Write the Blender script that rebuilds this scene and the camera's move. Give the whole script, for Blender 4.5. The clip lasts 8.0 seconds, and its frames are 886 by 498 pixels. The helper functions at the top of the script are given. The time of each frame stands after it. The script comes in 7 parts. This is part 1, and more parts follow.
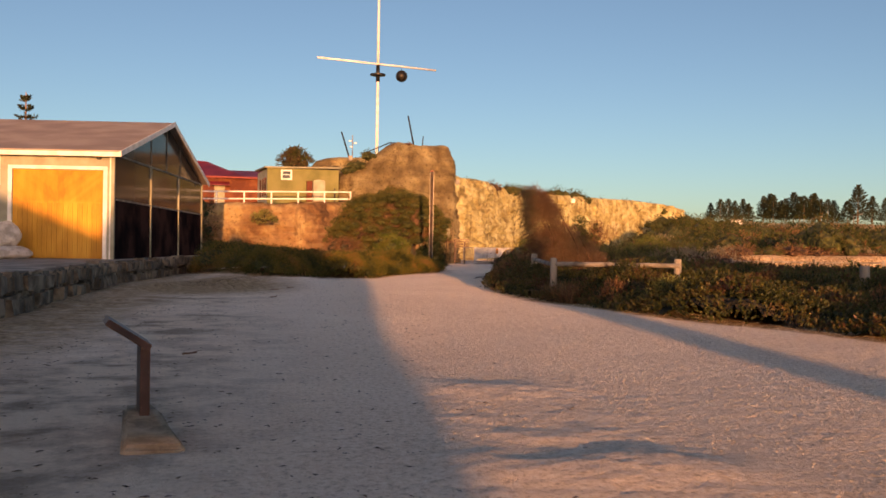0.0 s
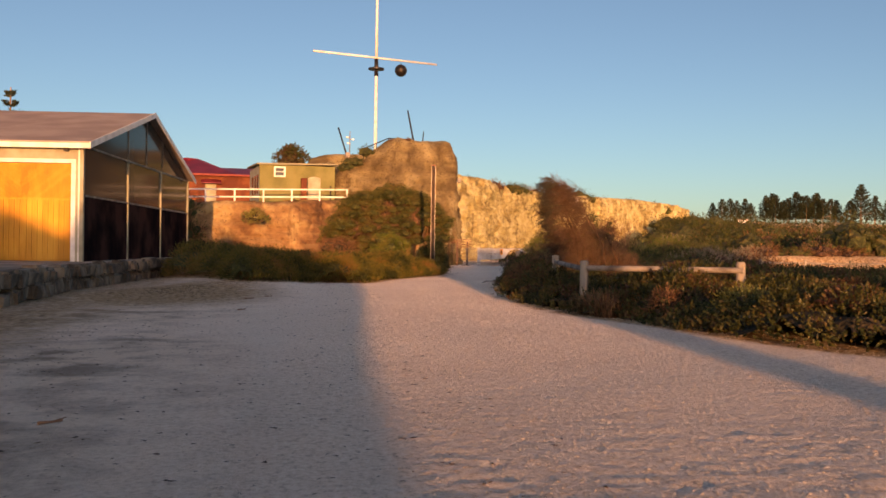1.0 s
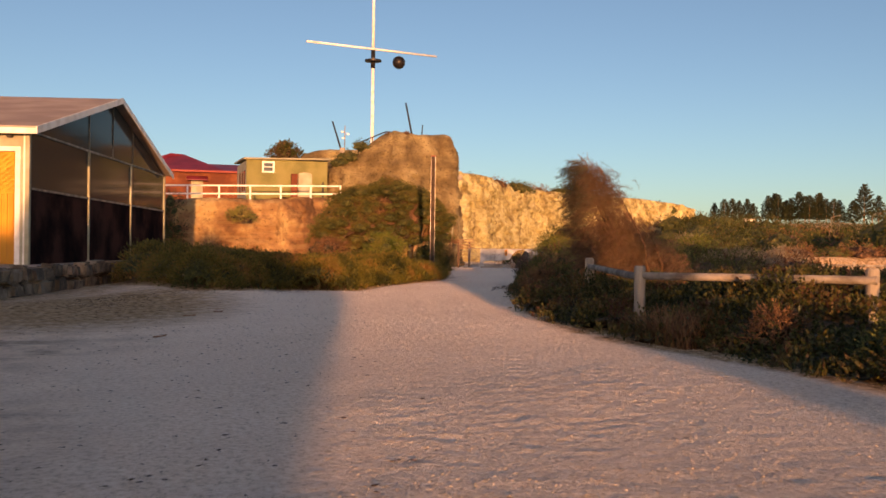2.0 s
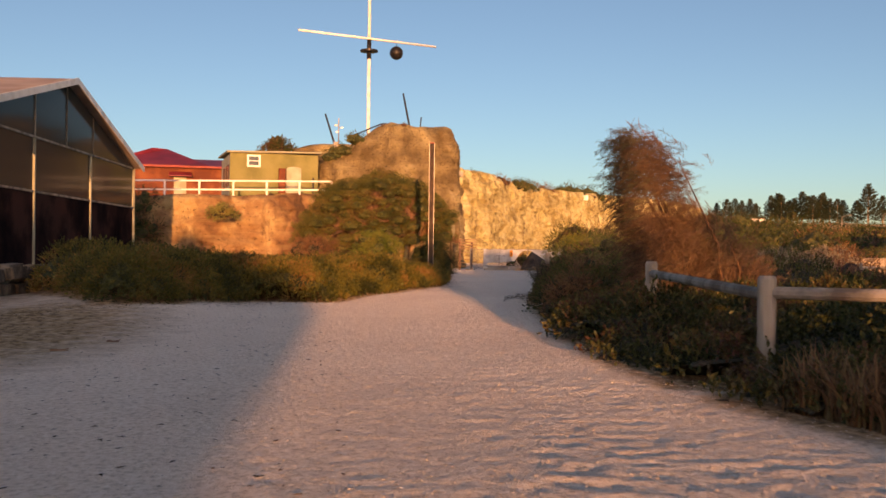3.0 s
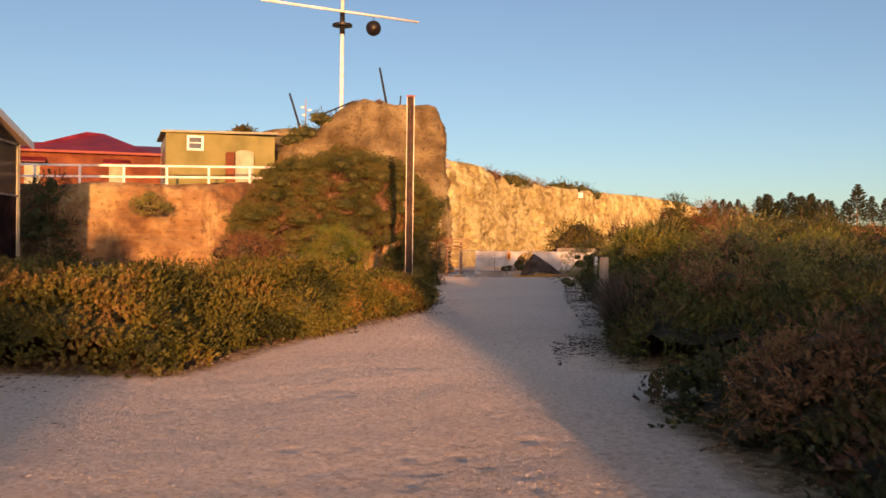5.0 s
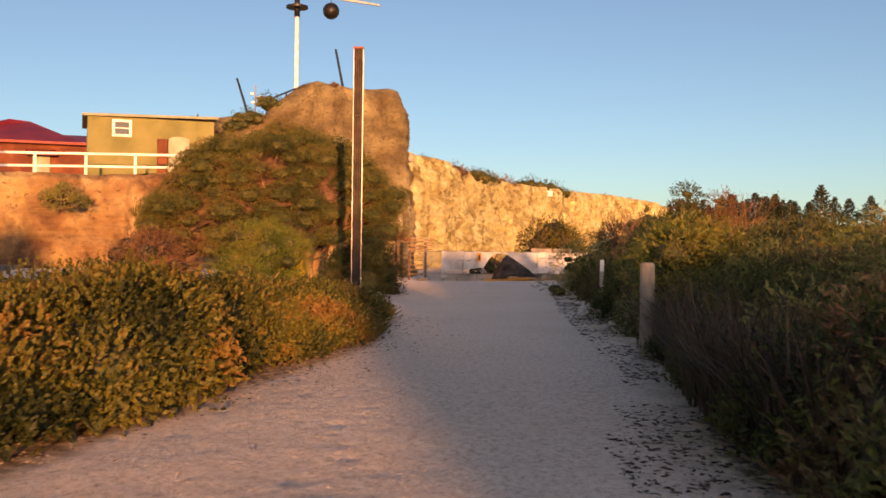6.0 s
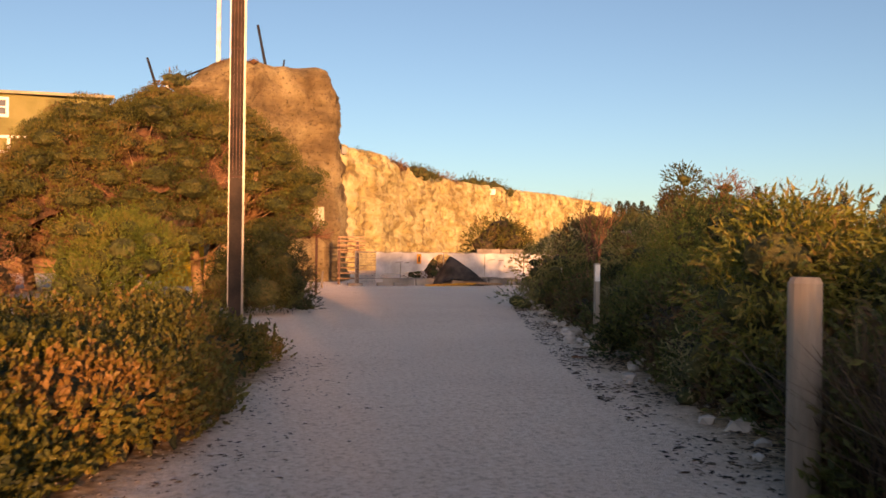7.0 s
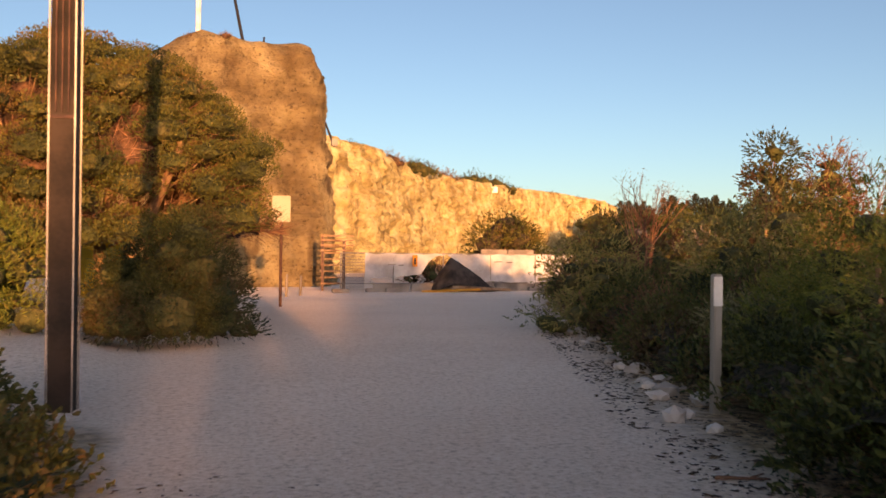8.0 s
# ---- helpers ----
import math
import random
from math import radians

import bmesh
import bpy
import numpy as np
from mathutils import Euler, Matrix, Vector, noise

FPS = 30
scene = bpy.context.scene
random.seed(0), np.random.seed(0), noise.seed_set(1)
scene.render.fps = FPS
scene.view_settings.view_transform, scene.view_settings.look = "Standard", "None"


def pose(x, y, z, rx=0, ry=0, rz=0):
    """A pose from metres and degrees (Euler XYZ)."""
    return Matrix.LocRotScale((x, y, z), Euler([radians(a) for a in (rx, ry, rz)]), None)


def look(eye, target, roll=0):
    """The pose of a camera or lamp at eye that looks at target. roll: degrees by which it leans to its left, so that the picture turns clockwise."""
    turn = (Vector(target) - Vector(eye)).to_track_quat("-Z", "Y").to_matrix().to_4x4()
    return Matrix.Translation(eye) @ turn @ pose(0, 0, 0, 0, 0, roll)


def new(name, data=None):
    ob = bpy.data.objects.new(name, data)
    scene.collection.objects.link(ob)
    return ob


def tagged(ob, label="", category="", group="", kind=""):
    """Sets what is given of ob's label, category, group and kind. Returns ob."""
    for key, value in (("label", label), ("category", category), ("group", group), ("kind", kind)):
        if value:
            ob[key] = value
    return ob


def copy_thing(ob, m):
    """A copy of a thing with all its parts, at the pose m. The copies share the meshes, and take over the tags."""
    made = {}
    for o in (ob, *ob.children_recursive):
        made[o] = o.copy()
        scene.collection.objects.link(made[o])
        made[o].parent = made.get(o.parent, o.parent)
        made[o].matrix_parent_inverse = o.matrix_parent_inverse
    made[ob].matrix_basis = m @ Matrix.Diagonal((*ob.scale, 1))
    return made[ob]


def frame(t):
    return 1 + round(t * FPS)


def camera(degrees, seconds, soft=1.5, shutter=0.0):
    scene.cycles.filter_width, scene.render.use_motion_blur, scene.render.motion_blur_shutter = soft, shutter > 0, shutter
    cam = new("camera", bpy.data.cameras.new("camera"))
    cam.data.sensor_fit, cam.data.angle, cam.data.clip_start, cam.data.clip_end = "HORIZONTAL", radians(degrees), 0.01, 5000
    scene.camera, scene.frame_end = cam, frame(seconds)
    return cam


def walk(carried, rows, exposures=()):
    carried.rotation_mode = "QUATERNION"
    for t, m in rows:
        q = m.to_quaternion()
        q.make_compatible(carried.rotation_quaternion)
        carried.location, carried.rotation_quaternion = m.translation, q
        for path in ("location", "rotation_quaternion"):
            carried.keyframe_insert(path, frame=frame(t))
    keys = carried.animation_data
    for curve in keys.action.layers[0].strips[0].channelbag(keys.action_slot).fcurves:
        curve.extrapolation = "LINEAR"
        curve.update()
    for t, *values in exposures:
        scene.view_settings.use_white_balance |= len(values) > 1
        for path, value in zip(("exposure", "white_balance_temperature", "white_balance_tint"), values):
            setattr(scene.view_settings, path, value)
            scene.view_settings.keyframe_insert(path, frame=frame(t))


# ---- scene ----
# ------------------------------------------------------------------ camera
cam = camera(48.2, 8.0, soft=1.6, shutter=0.12)
METRES, EYE, TILT, LEAN, TURN = 46.0, 1.19, 0.0, 0.0, -13.1
ROWS = [
    (0.0, 0.0, 0.0, 0.0, 0.0, -0.12, -0.84),
    (0.5, -0.0014, 0.0416, 0.0, -0.01, -0.12, -0.81),
    (1.0, -0.0031, 0.0903, -0.0, -0.01, -0.09, -0.77),
    (1.5, -0.0041, 0.1469, -0.0, -0.02, -0.07, -0.75),
    (3.0, -0.0044, 0.3277, -0.0004, -0.03, -0.01, -0.68),
    (3.5, -0.0055, 0.3914, -0.0004, -0.03, 0.01, -0.68),
    (4.0, -0.0068, 0.4566, -0.0006, -0.03, 0.04, -0.67),
    (4.5, -0.0064, 0.522, -0.0006, -0.36, 0.07, -0.67),
    (4.7, -0.0058, 0.549, -0.0005, -0.72, 0.08, -0.67),
    (5.8, -0.0002, 0.700, 0.0, -1.66, 0.11, -0.69),
    (5.9, 0.0002, 0.7138, 0.0, -2.6, 0.115, -0.69),
    (6.0, 0.0007, 0.7277, 0.0001, -3.04, 0.12, -0.69),
    (6.1, 0.0015, 0.7418, 0.0002, -3.4, 0.13, -0.7),
    (6.5, 0.0051, 0.7982, 0.0004, -3.68, 0.17, -0.74),
    (6.6, 0.0066, 0.812, 0.0003, -3.72, 0.18, -0.73),
    (6.7, 0.0083, 0.8258, 0.0002, -4.56, 0.19, -0.72),
    (6.8, 0.01, 0.8397, 0.0001, -5.68, 0.2, -0.71),
    (6.9, 0.0117, 0.8535, 0.0, -6.42, 0.21, -0.7),
    (7.0, 0.0134, 0.8673, -0.0, -6.51, 0.22, -0.69),
    (7.5, 0.0205, 0.9337, 0.0004, -6.52, 0.24, -0.68),
    (8.0, 0.0285, 0.9982, 0.0004, -6.52, 0.25, -0.63),
]
EXPOSURES = [(0.0, 0.41, 12500, 24), (3.0, 0.54, 12700, 25), (6.0, 0.7, 13000, 26), (8.0, 0.88, 13200, 26)]
walk(cam, [(t, pose(0, 0, EYE, TILT, LEAN, TURN) @ pose(METRES * x, METRES * y, METRES * z, 90 + pitch, roll, yaw))
           for t, x, y, z, yaw, pitch, roll in ROWS], EXPOSURES)

# ------------------------------------------------------------------ light
SUN_ELEV = 3.9                      # degrees above the horizon
SUN_WAY = (0.138, 1.0)              # plan direction in which the sunlight travels
world = bpy.data.worlds.new("evening_sky")
scene.world = world
world.use_nodes = True
wt = world.node_tree
bg = wt.nodes["Background"]
sky = wt.nodes.new("ShaderNodeTexSky")
sky.sky_type = "NISHITA"
sky.sun_disc = False
sky.sun_elevation = radians(SUN_ELEV)
sky.sun_rotation = math.atan2(-SUN_WAY[0], -SUN_WAY[1])
sky.air_density, sky.dust_density, sky.ozone_density = 0.65, 0.45, 3.2
# sun side of the sky multiplied up: added warm fill for the shade
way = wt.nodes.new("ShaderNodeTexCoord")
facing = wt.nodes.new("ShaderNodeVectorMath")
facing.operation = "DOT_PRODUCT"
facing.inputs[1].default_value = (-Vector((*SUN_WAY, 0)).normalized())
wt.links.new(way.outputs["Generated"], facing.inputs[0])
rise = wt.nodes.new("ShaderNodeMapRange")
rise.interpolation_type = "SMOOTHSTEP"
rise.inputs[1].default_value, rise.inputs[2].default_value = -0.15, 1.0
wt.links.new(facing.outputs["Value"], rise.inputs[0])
fill_tint = wt.nodes.new("ShaderNodeMix")
fill_tint.data_type = "RGBA"
fill_tint.inputs[6].default_value, fill_tint.inputs[7].default_value = (1, 1, 1, 1), (3.7, 2.45, 2.0, 1)
wt.links.new(rise.outputs[0], fill_tint.inputs[0])
filled_sky = wt.nodes.new("ShaderNodeVectorMath")
filled_sky.operation = "MULTIPLY"
wt.links.new(sky.outputs[0], filled_sky.inputs[0])
wt.links.new(fill_tint.outputs[2], filled_sky.inputs[1])
wt.links.new(filled_sky.outputs[0], bg.inputs[0])
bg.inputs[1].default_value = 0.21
sun = new("sun", bpy.data.lights.new("sun", "SUN"))
sun.data.energy = 5.1
sun.data.angle = radians(0.6)
sun.data.color = (1.0, 0.57, 0.33)
_d = Vector((SUN_WAY[0], SUN_WAY[1], 0)).normalized()
sun.matrix_world = look((0, -50, 40), Vector((0, -50, 40)) + _d - Vector((0, 0, math.tan(radians(SUN_ELEV)))))


# ------------------------------------------------------------------ materials
def mat(name, cols, scale=4.0, rough=0.85, bump=0.3, fine=40.0, metal=0.0, stretch=(1, 1, 1), detail=6.0, island=0.0,
        obrand=0.0, coords="pos", bump_dist=0.02, spec=0.3):
    """A noise-mottled surface: cols run over a two-scale noise in metres; island/obrand add variation piece by piece."""
    m = bpy.data.materials.new(name)
    m.use_nodes = True
    nt = m.node_tree
    n, l = nt.nodes, nt.links
    p = n["Principled BSDF"]
    if coords == "pos":
        src = n.new("ShaderNodeNewGeometry").outputs["Position"]
    else:
        src = n.new("ShaderNodeTexCoord").outputs["Object"]
    mp = n.new("ShaderNodeMapping")
    mp.inputs["Scale"].default_value = stretch
    l.new(src, mp.inputs[0])
    a = n.new("ShaderNodeTexNoise")
    a.inputs["Scale"].default_value, a.inputs["Detail"].default_value = scale, detail
    b = n.new("ShaderNodeTexNoise")
    b.inputs["Scale"].default_value, b.inputs["Detail"].default_value = fine, 4.0
    l.new(mp.outputs[0], a.inputs[0])
    l.new(mp.outputs[0], b.inputs[0])
    mix = n.new("ShaderNodeMath")
    mix.operation = "MULTIPLY_ADD"
    l.new(b.outputs[0], mix.inputs[0])
    mix.inputs[1].default_value = 0.4
    sc = n.new("ShaderNodeMath")
    sc.operation = "MULTIPLY_ADD"
    l.new(a.outputs[0], sc.inputs[0])
    sc.inputs[1].default_value, sc.inputs[2].default_value = 2.8, -1.1
    l.new(sc.outputs[0], mix.inputs[2])
    val = mix.outputs[0]
    if island or obrand:
        r = n.new("ShaderNodeNewGeometry").outputs["Random Per Island"] if island else n.new("ShaderNodeObjectInfo").outputs["Random"]
        ad = n.new("ShaderNodeMath")
        ad.operation = "MULTIPLY_ADD"
        l.new(r, ad.inputs[0])
        ad.inputs[1].default_value = island or obrand
        sub = n.new("ShaderNodeMath")
        sub.operation = "SUBTRACT"
        l.new(val, sub.inputs[0])
        sub.inputs[1].default_value = (island or obrand) / 2
        l.new(sub.outputs[0], ad.inputs[2])
        val = ad.outputs[0]
    ramp = n.new("ShaderNodeValToRGB")
    el = ramp.color_ramp.elements
    while len(el) < len(cols):
        el.new(0.5)
    for i, c in enumerate(cols):
        el[i].position = 0.15 + 0.7 * i / max(1, len(cols) - 1)
        el[i].color = (*c, 1)
    l.new(val, ramp.inputs[0])
    l.new(ramp.outputs[0], p.inputs["Base Color"])
    p.inputs["Roughness"].default_value, p.inputs["Metallic"].default_value = rough, metal
    p.inputs["Specular IOR Level"].default_value = spec
    if bump:
        bp = n.new("ShaderNodeBump")
        bp.inputs["Strength"].default_value, bp.inputs["Distance"].default_value = bump, bump_dist
        l.new(mix.outputs[0], bp.inputs["Height"])
        l.new(bp.outputs[0], p.inputs["Normal"])
    return m


def leaf_mat(name, cols, rough=0.55, through_light=0.3, patch=0.6):
    """Leaves: colour leaf by leaf with patches a metre across, and some light passing through."""
    m = bpy.data.materials.new(name)
    m.use_nodes = True
    n, l = m.node_tree.nodes, m.node_tree.links
    p = n["Principled BSDF"]
    geo = n.new("ShaderNodeNewGeometry")
    a = n.new("ShaderNodeTexNoise")
    a.inputs["Scale"].default_value = 1.1
    l.new(geo.outputs["Position"], a.inputs[0])
    ma = n.new("ShaderNodeMath")
    ma.operation = "MULTIPLY_ADD"
    l.new(geo.outputs["Random Per Island"], ma.inputs[0])
    ma.inputs[1].default_value = 1 - patch * 0.5
    mb = n.new("ShaderNodeMath")
    mb.operation = "MULTIPLY_ADD"
    l.new(a.outputs[0], mb.inputs[0])
    mb.inputs[1].default_value, mb.inputs[2].default_value = patch * 3.0, -patch * 1.25
    l.new(mb.outputs[0], ma.inputs[2])
    ramp = n.new("ShaderNodeValToRGB")
    el = ramp.color_ramp.elements
    while len(el) < len(cols):
        el.new(0.5)
    for i, c in enumerate(cols):
        el[i].position = i / max(1, len(cols) - 1)
        el[i].color = (*c, 1)
    l.new(ma.outputs[0], ramp.inputs[0])
    l.new(ramp.outputs[0], p.inputs["Base Color"])
    p.inputs["Roughness"].default_value = rough
    p.inputs["Specular IOR Level"].default_value = 0.25
    tr = n.new("ShaderNodeBsdfTranslucent")
    l.new(ramp.outputs[0], tr.inputs[0])
    mx = n.new("ShaderNodeMixShader")
    mx.inputs[0].default_value = through_light
    l.new(p.outputs[0], mx.inputs[1])
    l.new(tr.outputs[0], mx.inputs[2])
    l.new(mx.outputs[0], n["Material Output"].inputs[0])
    return m


def sand_mat():
    """Pale sand: paler and darker patches, darkest on the left, scattered pebbles and shell grit, trodden relief; soil
    and litter beside the hedges.
    """
    m = bpy.data.materials.new("pale_sand")
    m.use_nodes = True
    n, l = m.node_tree.nodes, m.node_tree.links
    p = n["Principled BSDF"]
    pos = n.new("ShaderNodeNewGeometry").outputs["Position"]

    def noise_at(scale, detail=5.0, rough=0.55):
        a = n.new("ShaderNodeTexNoise")
        a.inputs["Scale"].default_value, a.inputs["Detail"].default_value, a.inputs["Roughness"].default_value = scale, detail, rough
        l.new(pos, a.inputs[0])
        return a.outputs[0]

    def ramp_of(v, stops):
        r = n.new("ShaderNodeValToRGB")
        e = r.color_ramp.elements
        while len(e) < len(stops):
            e.new(0.5)
        for i, (at, c) in enumerate(stops):
            e[i].position, e[i].color = at, (*c, 1)
        l.new(v, r.inputs[0])
        return r.outputs[0]

    def mixed(fac, a, b):
        x = n.new("ShaderNodeMix")
        x.data_type = "RGBA"
        l.new(fac, x.inputs[0])
        l.new(a, x.inputs[6])
        l.new(b, x.inputs[7])
        return x.outputs[2]

    base = ramp_of(noise_at(0.35, 6), [(0.36, (0.8, 0.67, 0.57)), (0.5, (0.88, 0.75, 0.645)), (0.64, (0.95, 0.83, 0.72))])
    # grit specks, their contrast raised to stand in for shading of the relief
    speck = ramp_of(noise_at(22, 5, 0.75), [(0.38, (0.42, 0.33, 0.25)), (0.45, (0.76, 0.64, 0.51)), (0.54, (0.9, 0.775, 0.67)), (0.62, (0.97, 0.89, 0.8))])
    half = n.new("ShaderNodeValue")
    half.outputs[0].default_value = 0.62
    col = mixed(half.outputs[0], base, speck)
    dark_left = n.new("ShaderNodeAttribute")
    dark_left.attribute_name = "dark_left"
    dirty = ramp_of(noise_at(1.4, 7, 0.65), [(0.40, (0.17, 0.125, 0.09)), (0.47, (0.42, 0.34, 0.265)), (0.56, (0.74, 0.63, 0.51))])
    col = mixed(dark_left.outputs["Fac"], col, dirty)
    litter = ramp_of(noise_at(9, 4), [(0.36, (0.15, 0.095, 0.05)), (0.5, (0.38, 0.255, 0.145)), (0.64, (0.58, 0.43, 0.28))])
    soil = n.new("ShaderNodeAttribute")
    soil.attribute_name = "soil"
    grit = n.new("ShaderNodeMath")
    grit.operation = "MULTIPLY_ADD"
    l.new(noise_at(3.0, 5), grit.inputs[0])
    grit.inputs[1].default_value = 1.2
    sub = n.new("ShaderNodeMath")
    sub.operation = "MULTIPLY_ADD"
    l.new(soil.outputs["Fac"], sub.inputs[0])
    sub.inputs[1].default_value, sub.inputs[2].default_value = 1.5, -1.1
    l.new(sub.outputs[0], grit.inputs[2])
    grit.use_clamp = True
    col = mixed(grit.outputs[0], col, litter)
    l.new(col, p.inputs["Base Color"])
    p.inputs["Roughness"].default_value = 0.95
    p.inputs["Diffuse Roughness"].default_value = 0.25
    p.inputs["Specular IOR Level"].default_value = 0.15
    sm = n.new("ShaderNodeMath")
    sm.operation = "MULTIPLY_ADD"
    l.new(noise_at(9, 4, 0.65), sm.inputs[0])
    sm.inputs[1].default_value = 1.5
    l.new(noise_at(26, 6, 0.8), sm.inputs[2])
    bp = n.new("ShaderNodeBump")
    bp.inputs["Strength"].default_value, bp.inputs["Distance"].default_value = 1.0, 0.04
    l.new(sm.outputs[0], bp.inputs["Height"])
    l.new(bp.outputs[0], p.inputs["Normal"])
    return m


def glass_mat(name, tint, rough=0.08, spec=0.6):
    m = bpy.data.materials.new(name)
    m.use_nodes = True
    p = m.node_tree.nodes["Principled BSDF"]
    p.inputs["Base Color"].default_value = (*tint, 1)
    p.inputs["Roughness"].default_value = rough
    p.inputs["Specular IOR Level"].default_value = spec
    return m


SAND = sand_mat()


def rock_mat(name, cols, stain, pale, stain_at=0.56, scale=0.45, relief=0.6, bedding=0.5, pit=0.42, pit_scale=3.2):
    """Weathered limestone: broad colour patches, thin beds, dark run-down stains, pits, cracks and pale fresh patches."""
    m = bpy.data.materials.new(name)
    m.use_nodes = True
    n, l = m.node_tree.nodes, m.node_tree.links
    p = n["Principled BSDF"]
    pos = n.new("ShaderNodeNewGeometry").outputs["Position"]

    def noise_at(sc, detail=6.0, stretch=(1, 1, 1), rough=0.6):
        mp = n.new("ShaderNodeMapping")
        mp.inputs["Scale"].default_value = stretch
        l.new(pos, mp.inputs[0])
        a = n.new("ShaderNodeTexNoise")
        a.inputs["Scale"].default_value, a.inputs["Detail"].default_value, a.inputs["Roughness"].default_value = sc, detail, rough
        l.new(mp.outputs[0], a.inputs[0])
        return a.outputs[0]

    def ramp_of(v, stops):
        r = n.new("ShaderNodeValToRGB")
        e = r.color_ramp.elements
        while len(e) < len(stops):
            e.new(0.5)
        for i, (at, c) in enumerate(stops):
            e[i].position, e[i].color = at, (*c, 1) if len(c) == 3 else c
        l.new(v, r.inputs[0])
        return r.outputs[0]

    def mixed(fac, a, b):
        x = n.new("ShaderNodeMix")
        x.data_type = "RGBA"
        l.new(fac, x.inputs[0])
        l.new(a, x.inputs[6])
        if isinstance(b, tuple):
            x.inputs[7].default_value = (*b, 1)
        else:
            l.new(b, x.inputs[7])
        return x.outputs[2]

    black, white = (0, 0, 0), (1, 1, 1)
    col = ramp_of(noise_at(scale, 7), [(0.39 + 0.23 * i / (len(cols) - 1), c) for i, c in enumerate(cols)])
    beds = noise_at(0.9, 5, (0.25, 0.25, 3.2))
    col = mixed(ramp_of(beds, [(0.5, black), (0.62, (bedding, bedding, bedding))]), col, pale)
    runs = noise_at(0.8, 6, (1.0, 1.0, 0.22))
    col = mixed(ramp_of(runs, [(stain_at, black), (stain_at + 0.1, (0.8, 0.8, 0.8))]), col, stain)
    # pits are dented by the bump and also coloured dark for their shade
    pits = noise_at(pit_scale, 5, (1, 1, 1.4), 0.7)
    col = mixed(ramp_of(pits, [(pit - 0.1, (0.75, 0.75, 0.75)), (pit, black)]), col, tuple(c * 0.5 for c in stain))
    l.new(col, p.inputs["Base Color"])
    p.inputs["Roughness"].default_value = 0.95
    p.inputs["Specular IOR Level"].default_value = 0.15
    h = n.new("ShaderNodeMath")
    h.operation = "ADD"
    l.new(pits, h.inputs[0])
    l.new(noise_at(1.1, 9, (1, 1, 1.8), 0.68), h.inputs[1])
    bp = n.new("ShaderNodeBump")
    bp.inputs["Strength"].default_value, bp.inputs["Distance"].default_value = 0.8, relief
    l.new(h.outputs[0], bp.inputs["Height"])
    l.new(bp.outputs[0], p.inputs["Normal"])
    return m


ROCK = rock_mat("brown_weathered_bluff", [(0.19, 0.14, 0.08), (0.27, 0.205, 0.115), (0.35, 0.275, 0.155), (0.46, 0.38, 0.22)], (0.14, 0.095, 0.055), (0.54, 0.45, 0.26), 0.57, bedding=0.15, relief=0.8, pit=0.45, pit_scale=5.5)
ROCK_GOLD = rock_mat("golden_limestone_cliff", [(0.33, 0.255, 0.12), (0.48, 0.4, 0.19), (0.59, 0.52, 0.27), (0.68, 0.62, 0.36)], (0.17, 0.12, 0.065), (0.7, 0.64, 0.38), 0.56, relief=0.5, bedding=0.3)
ROCK_RED = rock_mat("reddish_cut_bank", [(0.17, 0.09, 0.048), (0.26, 0.145, 0.075), (0.33, 0.2, 0.1), (0.45, 0.32, 0.165)], (0.12, 0.065, 0.037), (0.5, 0.38, 0.2), 0.56, 0.5, 0.3, bedding=0.18)
STONE = mat("wall_limestone", [(0.07, 0.055, 0.042), (0.135, 0.11, 0.085), (0.22, 0.185, 0.145)], 2.5, 0.95, 0.7, 22.0, obrand=0.35, bump_dist=0.04)
PALE_STONE = mat("pale_boulder_stone", [(0.35, 0.31, 0.27), (0.5, 0.45, 0.4), (0.6, 0.55, 0.5)], 3.0, 0.95, 0.6, 20.0, bump_dist=0.04)
CEMENT = mat("old_cement", [(0.15, 0.132, 0.115), (0.25, 0.222, 0.195), (0.33, 0.3, 0.265)], 1.2, 0.95, 0.3, 30.0)
WHITE = mat("white_paint", [(0.62, 0.6, 0.55), (0.75, 0.73, 0.68), (0.8, 0.78, 0.74)], 2.0, 0.6, 0.1, 30.0)
CREAM = mat("cream_paint", [(0.27, 0.26, 0.19), (0.33, 0.32, 0.235), (0.38, 0.365, 0.28)], 1.5, 0.7, 0.1, 30.0)
BLUE = mat("blue_boards", [(0.02, 0.07, 0.16), (0.03, 0.11, 0.24)], 2.0, 0.6, 0.1, 30.0)
OCHRE = mat("varnished_ochre_boards", [(0.44, 0.19, 0.022), (0.57, 0.26, 0.034), (0.64, 0.32, 0.05)], 1.6, 0.55, 0.2, 24.0, stretch=(1, 1, 0.25), obrand=0.3)
SHEDROOF = mat("weathered_roof_sheet", [(0.26, 0.2, 0.165), (0.32, 0.25, 0.205), (0.37, 0.295, 0.245)], 0.6, 0.6, 0.1, 12.0)
DARKPANEL = mat("plum_black_panel", [(0.012, 0.008, 0.009), (0.028, 0.015, 0.014), (0.06, 0.028, 0.024)], 0.5, 0.5, 0.05, 12.0, spec=0.0)
GLASS = glass_mat("smoky_glazing", (0.04, 0.042, 0.04), 0.1, 0.025)
PANE = glass_mat("dark_window_glass", (0.02, 0.022, 0.025), 0.05)
GREEN_WALL = mat("olive_green_boards", [(0.13, 0.13, 0.05), (0.17, 0.165, 0.065), (0.2, 0.19, 0.08)], 0.8, 0.75, 0.1, 18.0)
BRICK = mat("red_brick", [(0.11, 0.033, 0.02), (0.16, 0.05, 0.027), (0.2, 0.07, 0.036)], 1.0, 0.9, 0.2, 14.0)
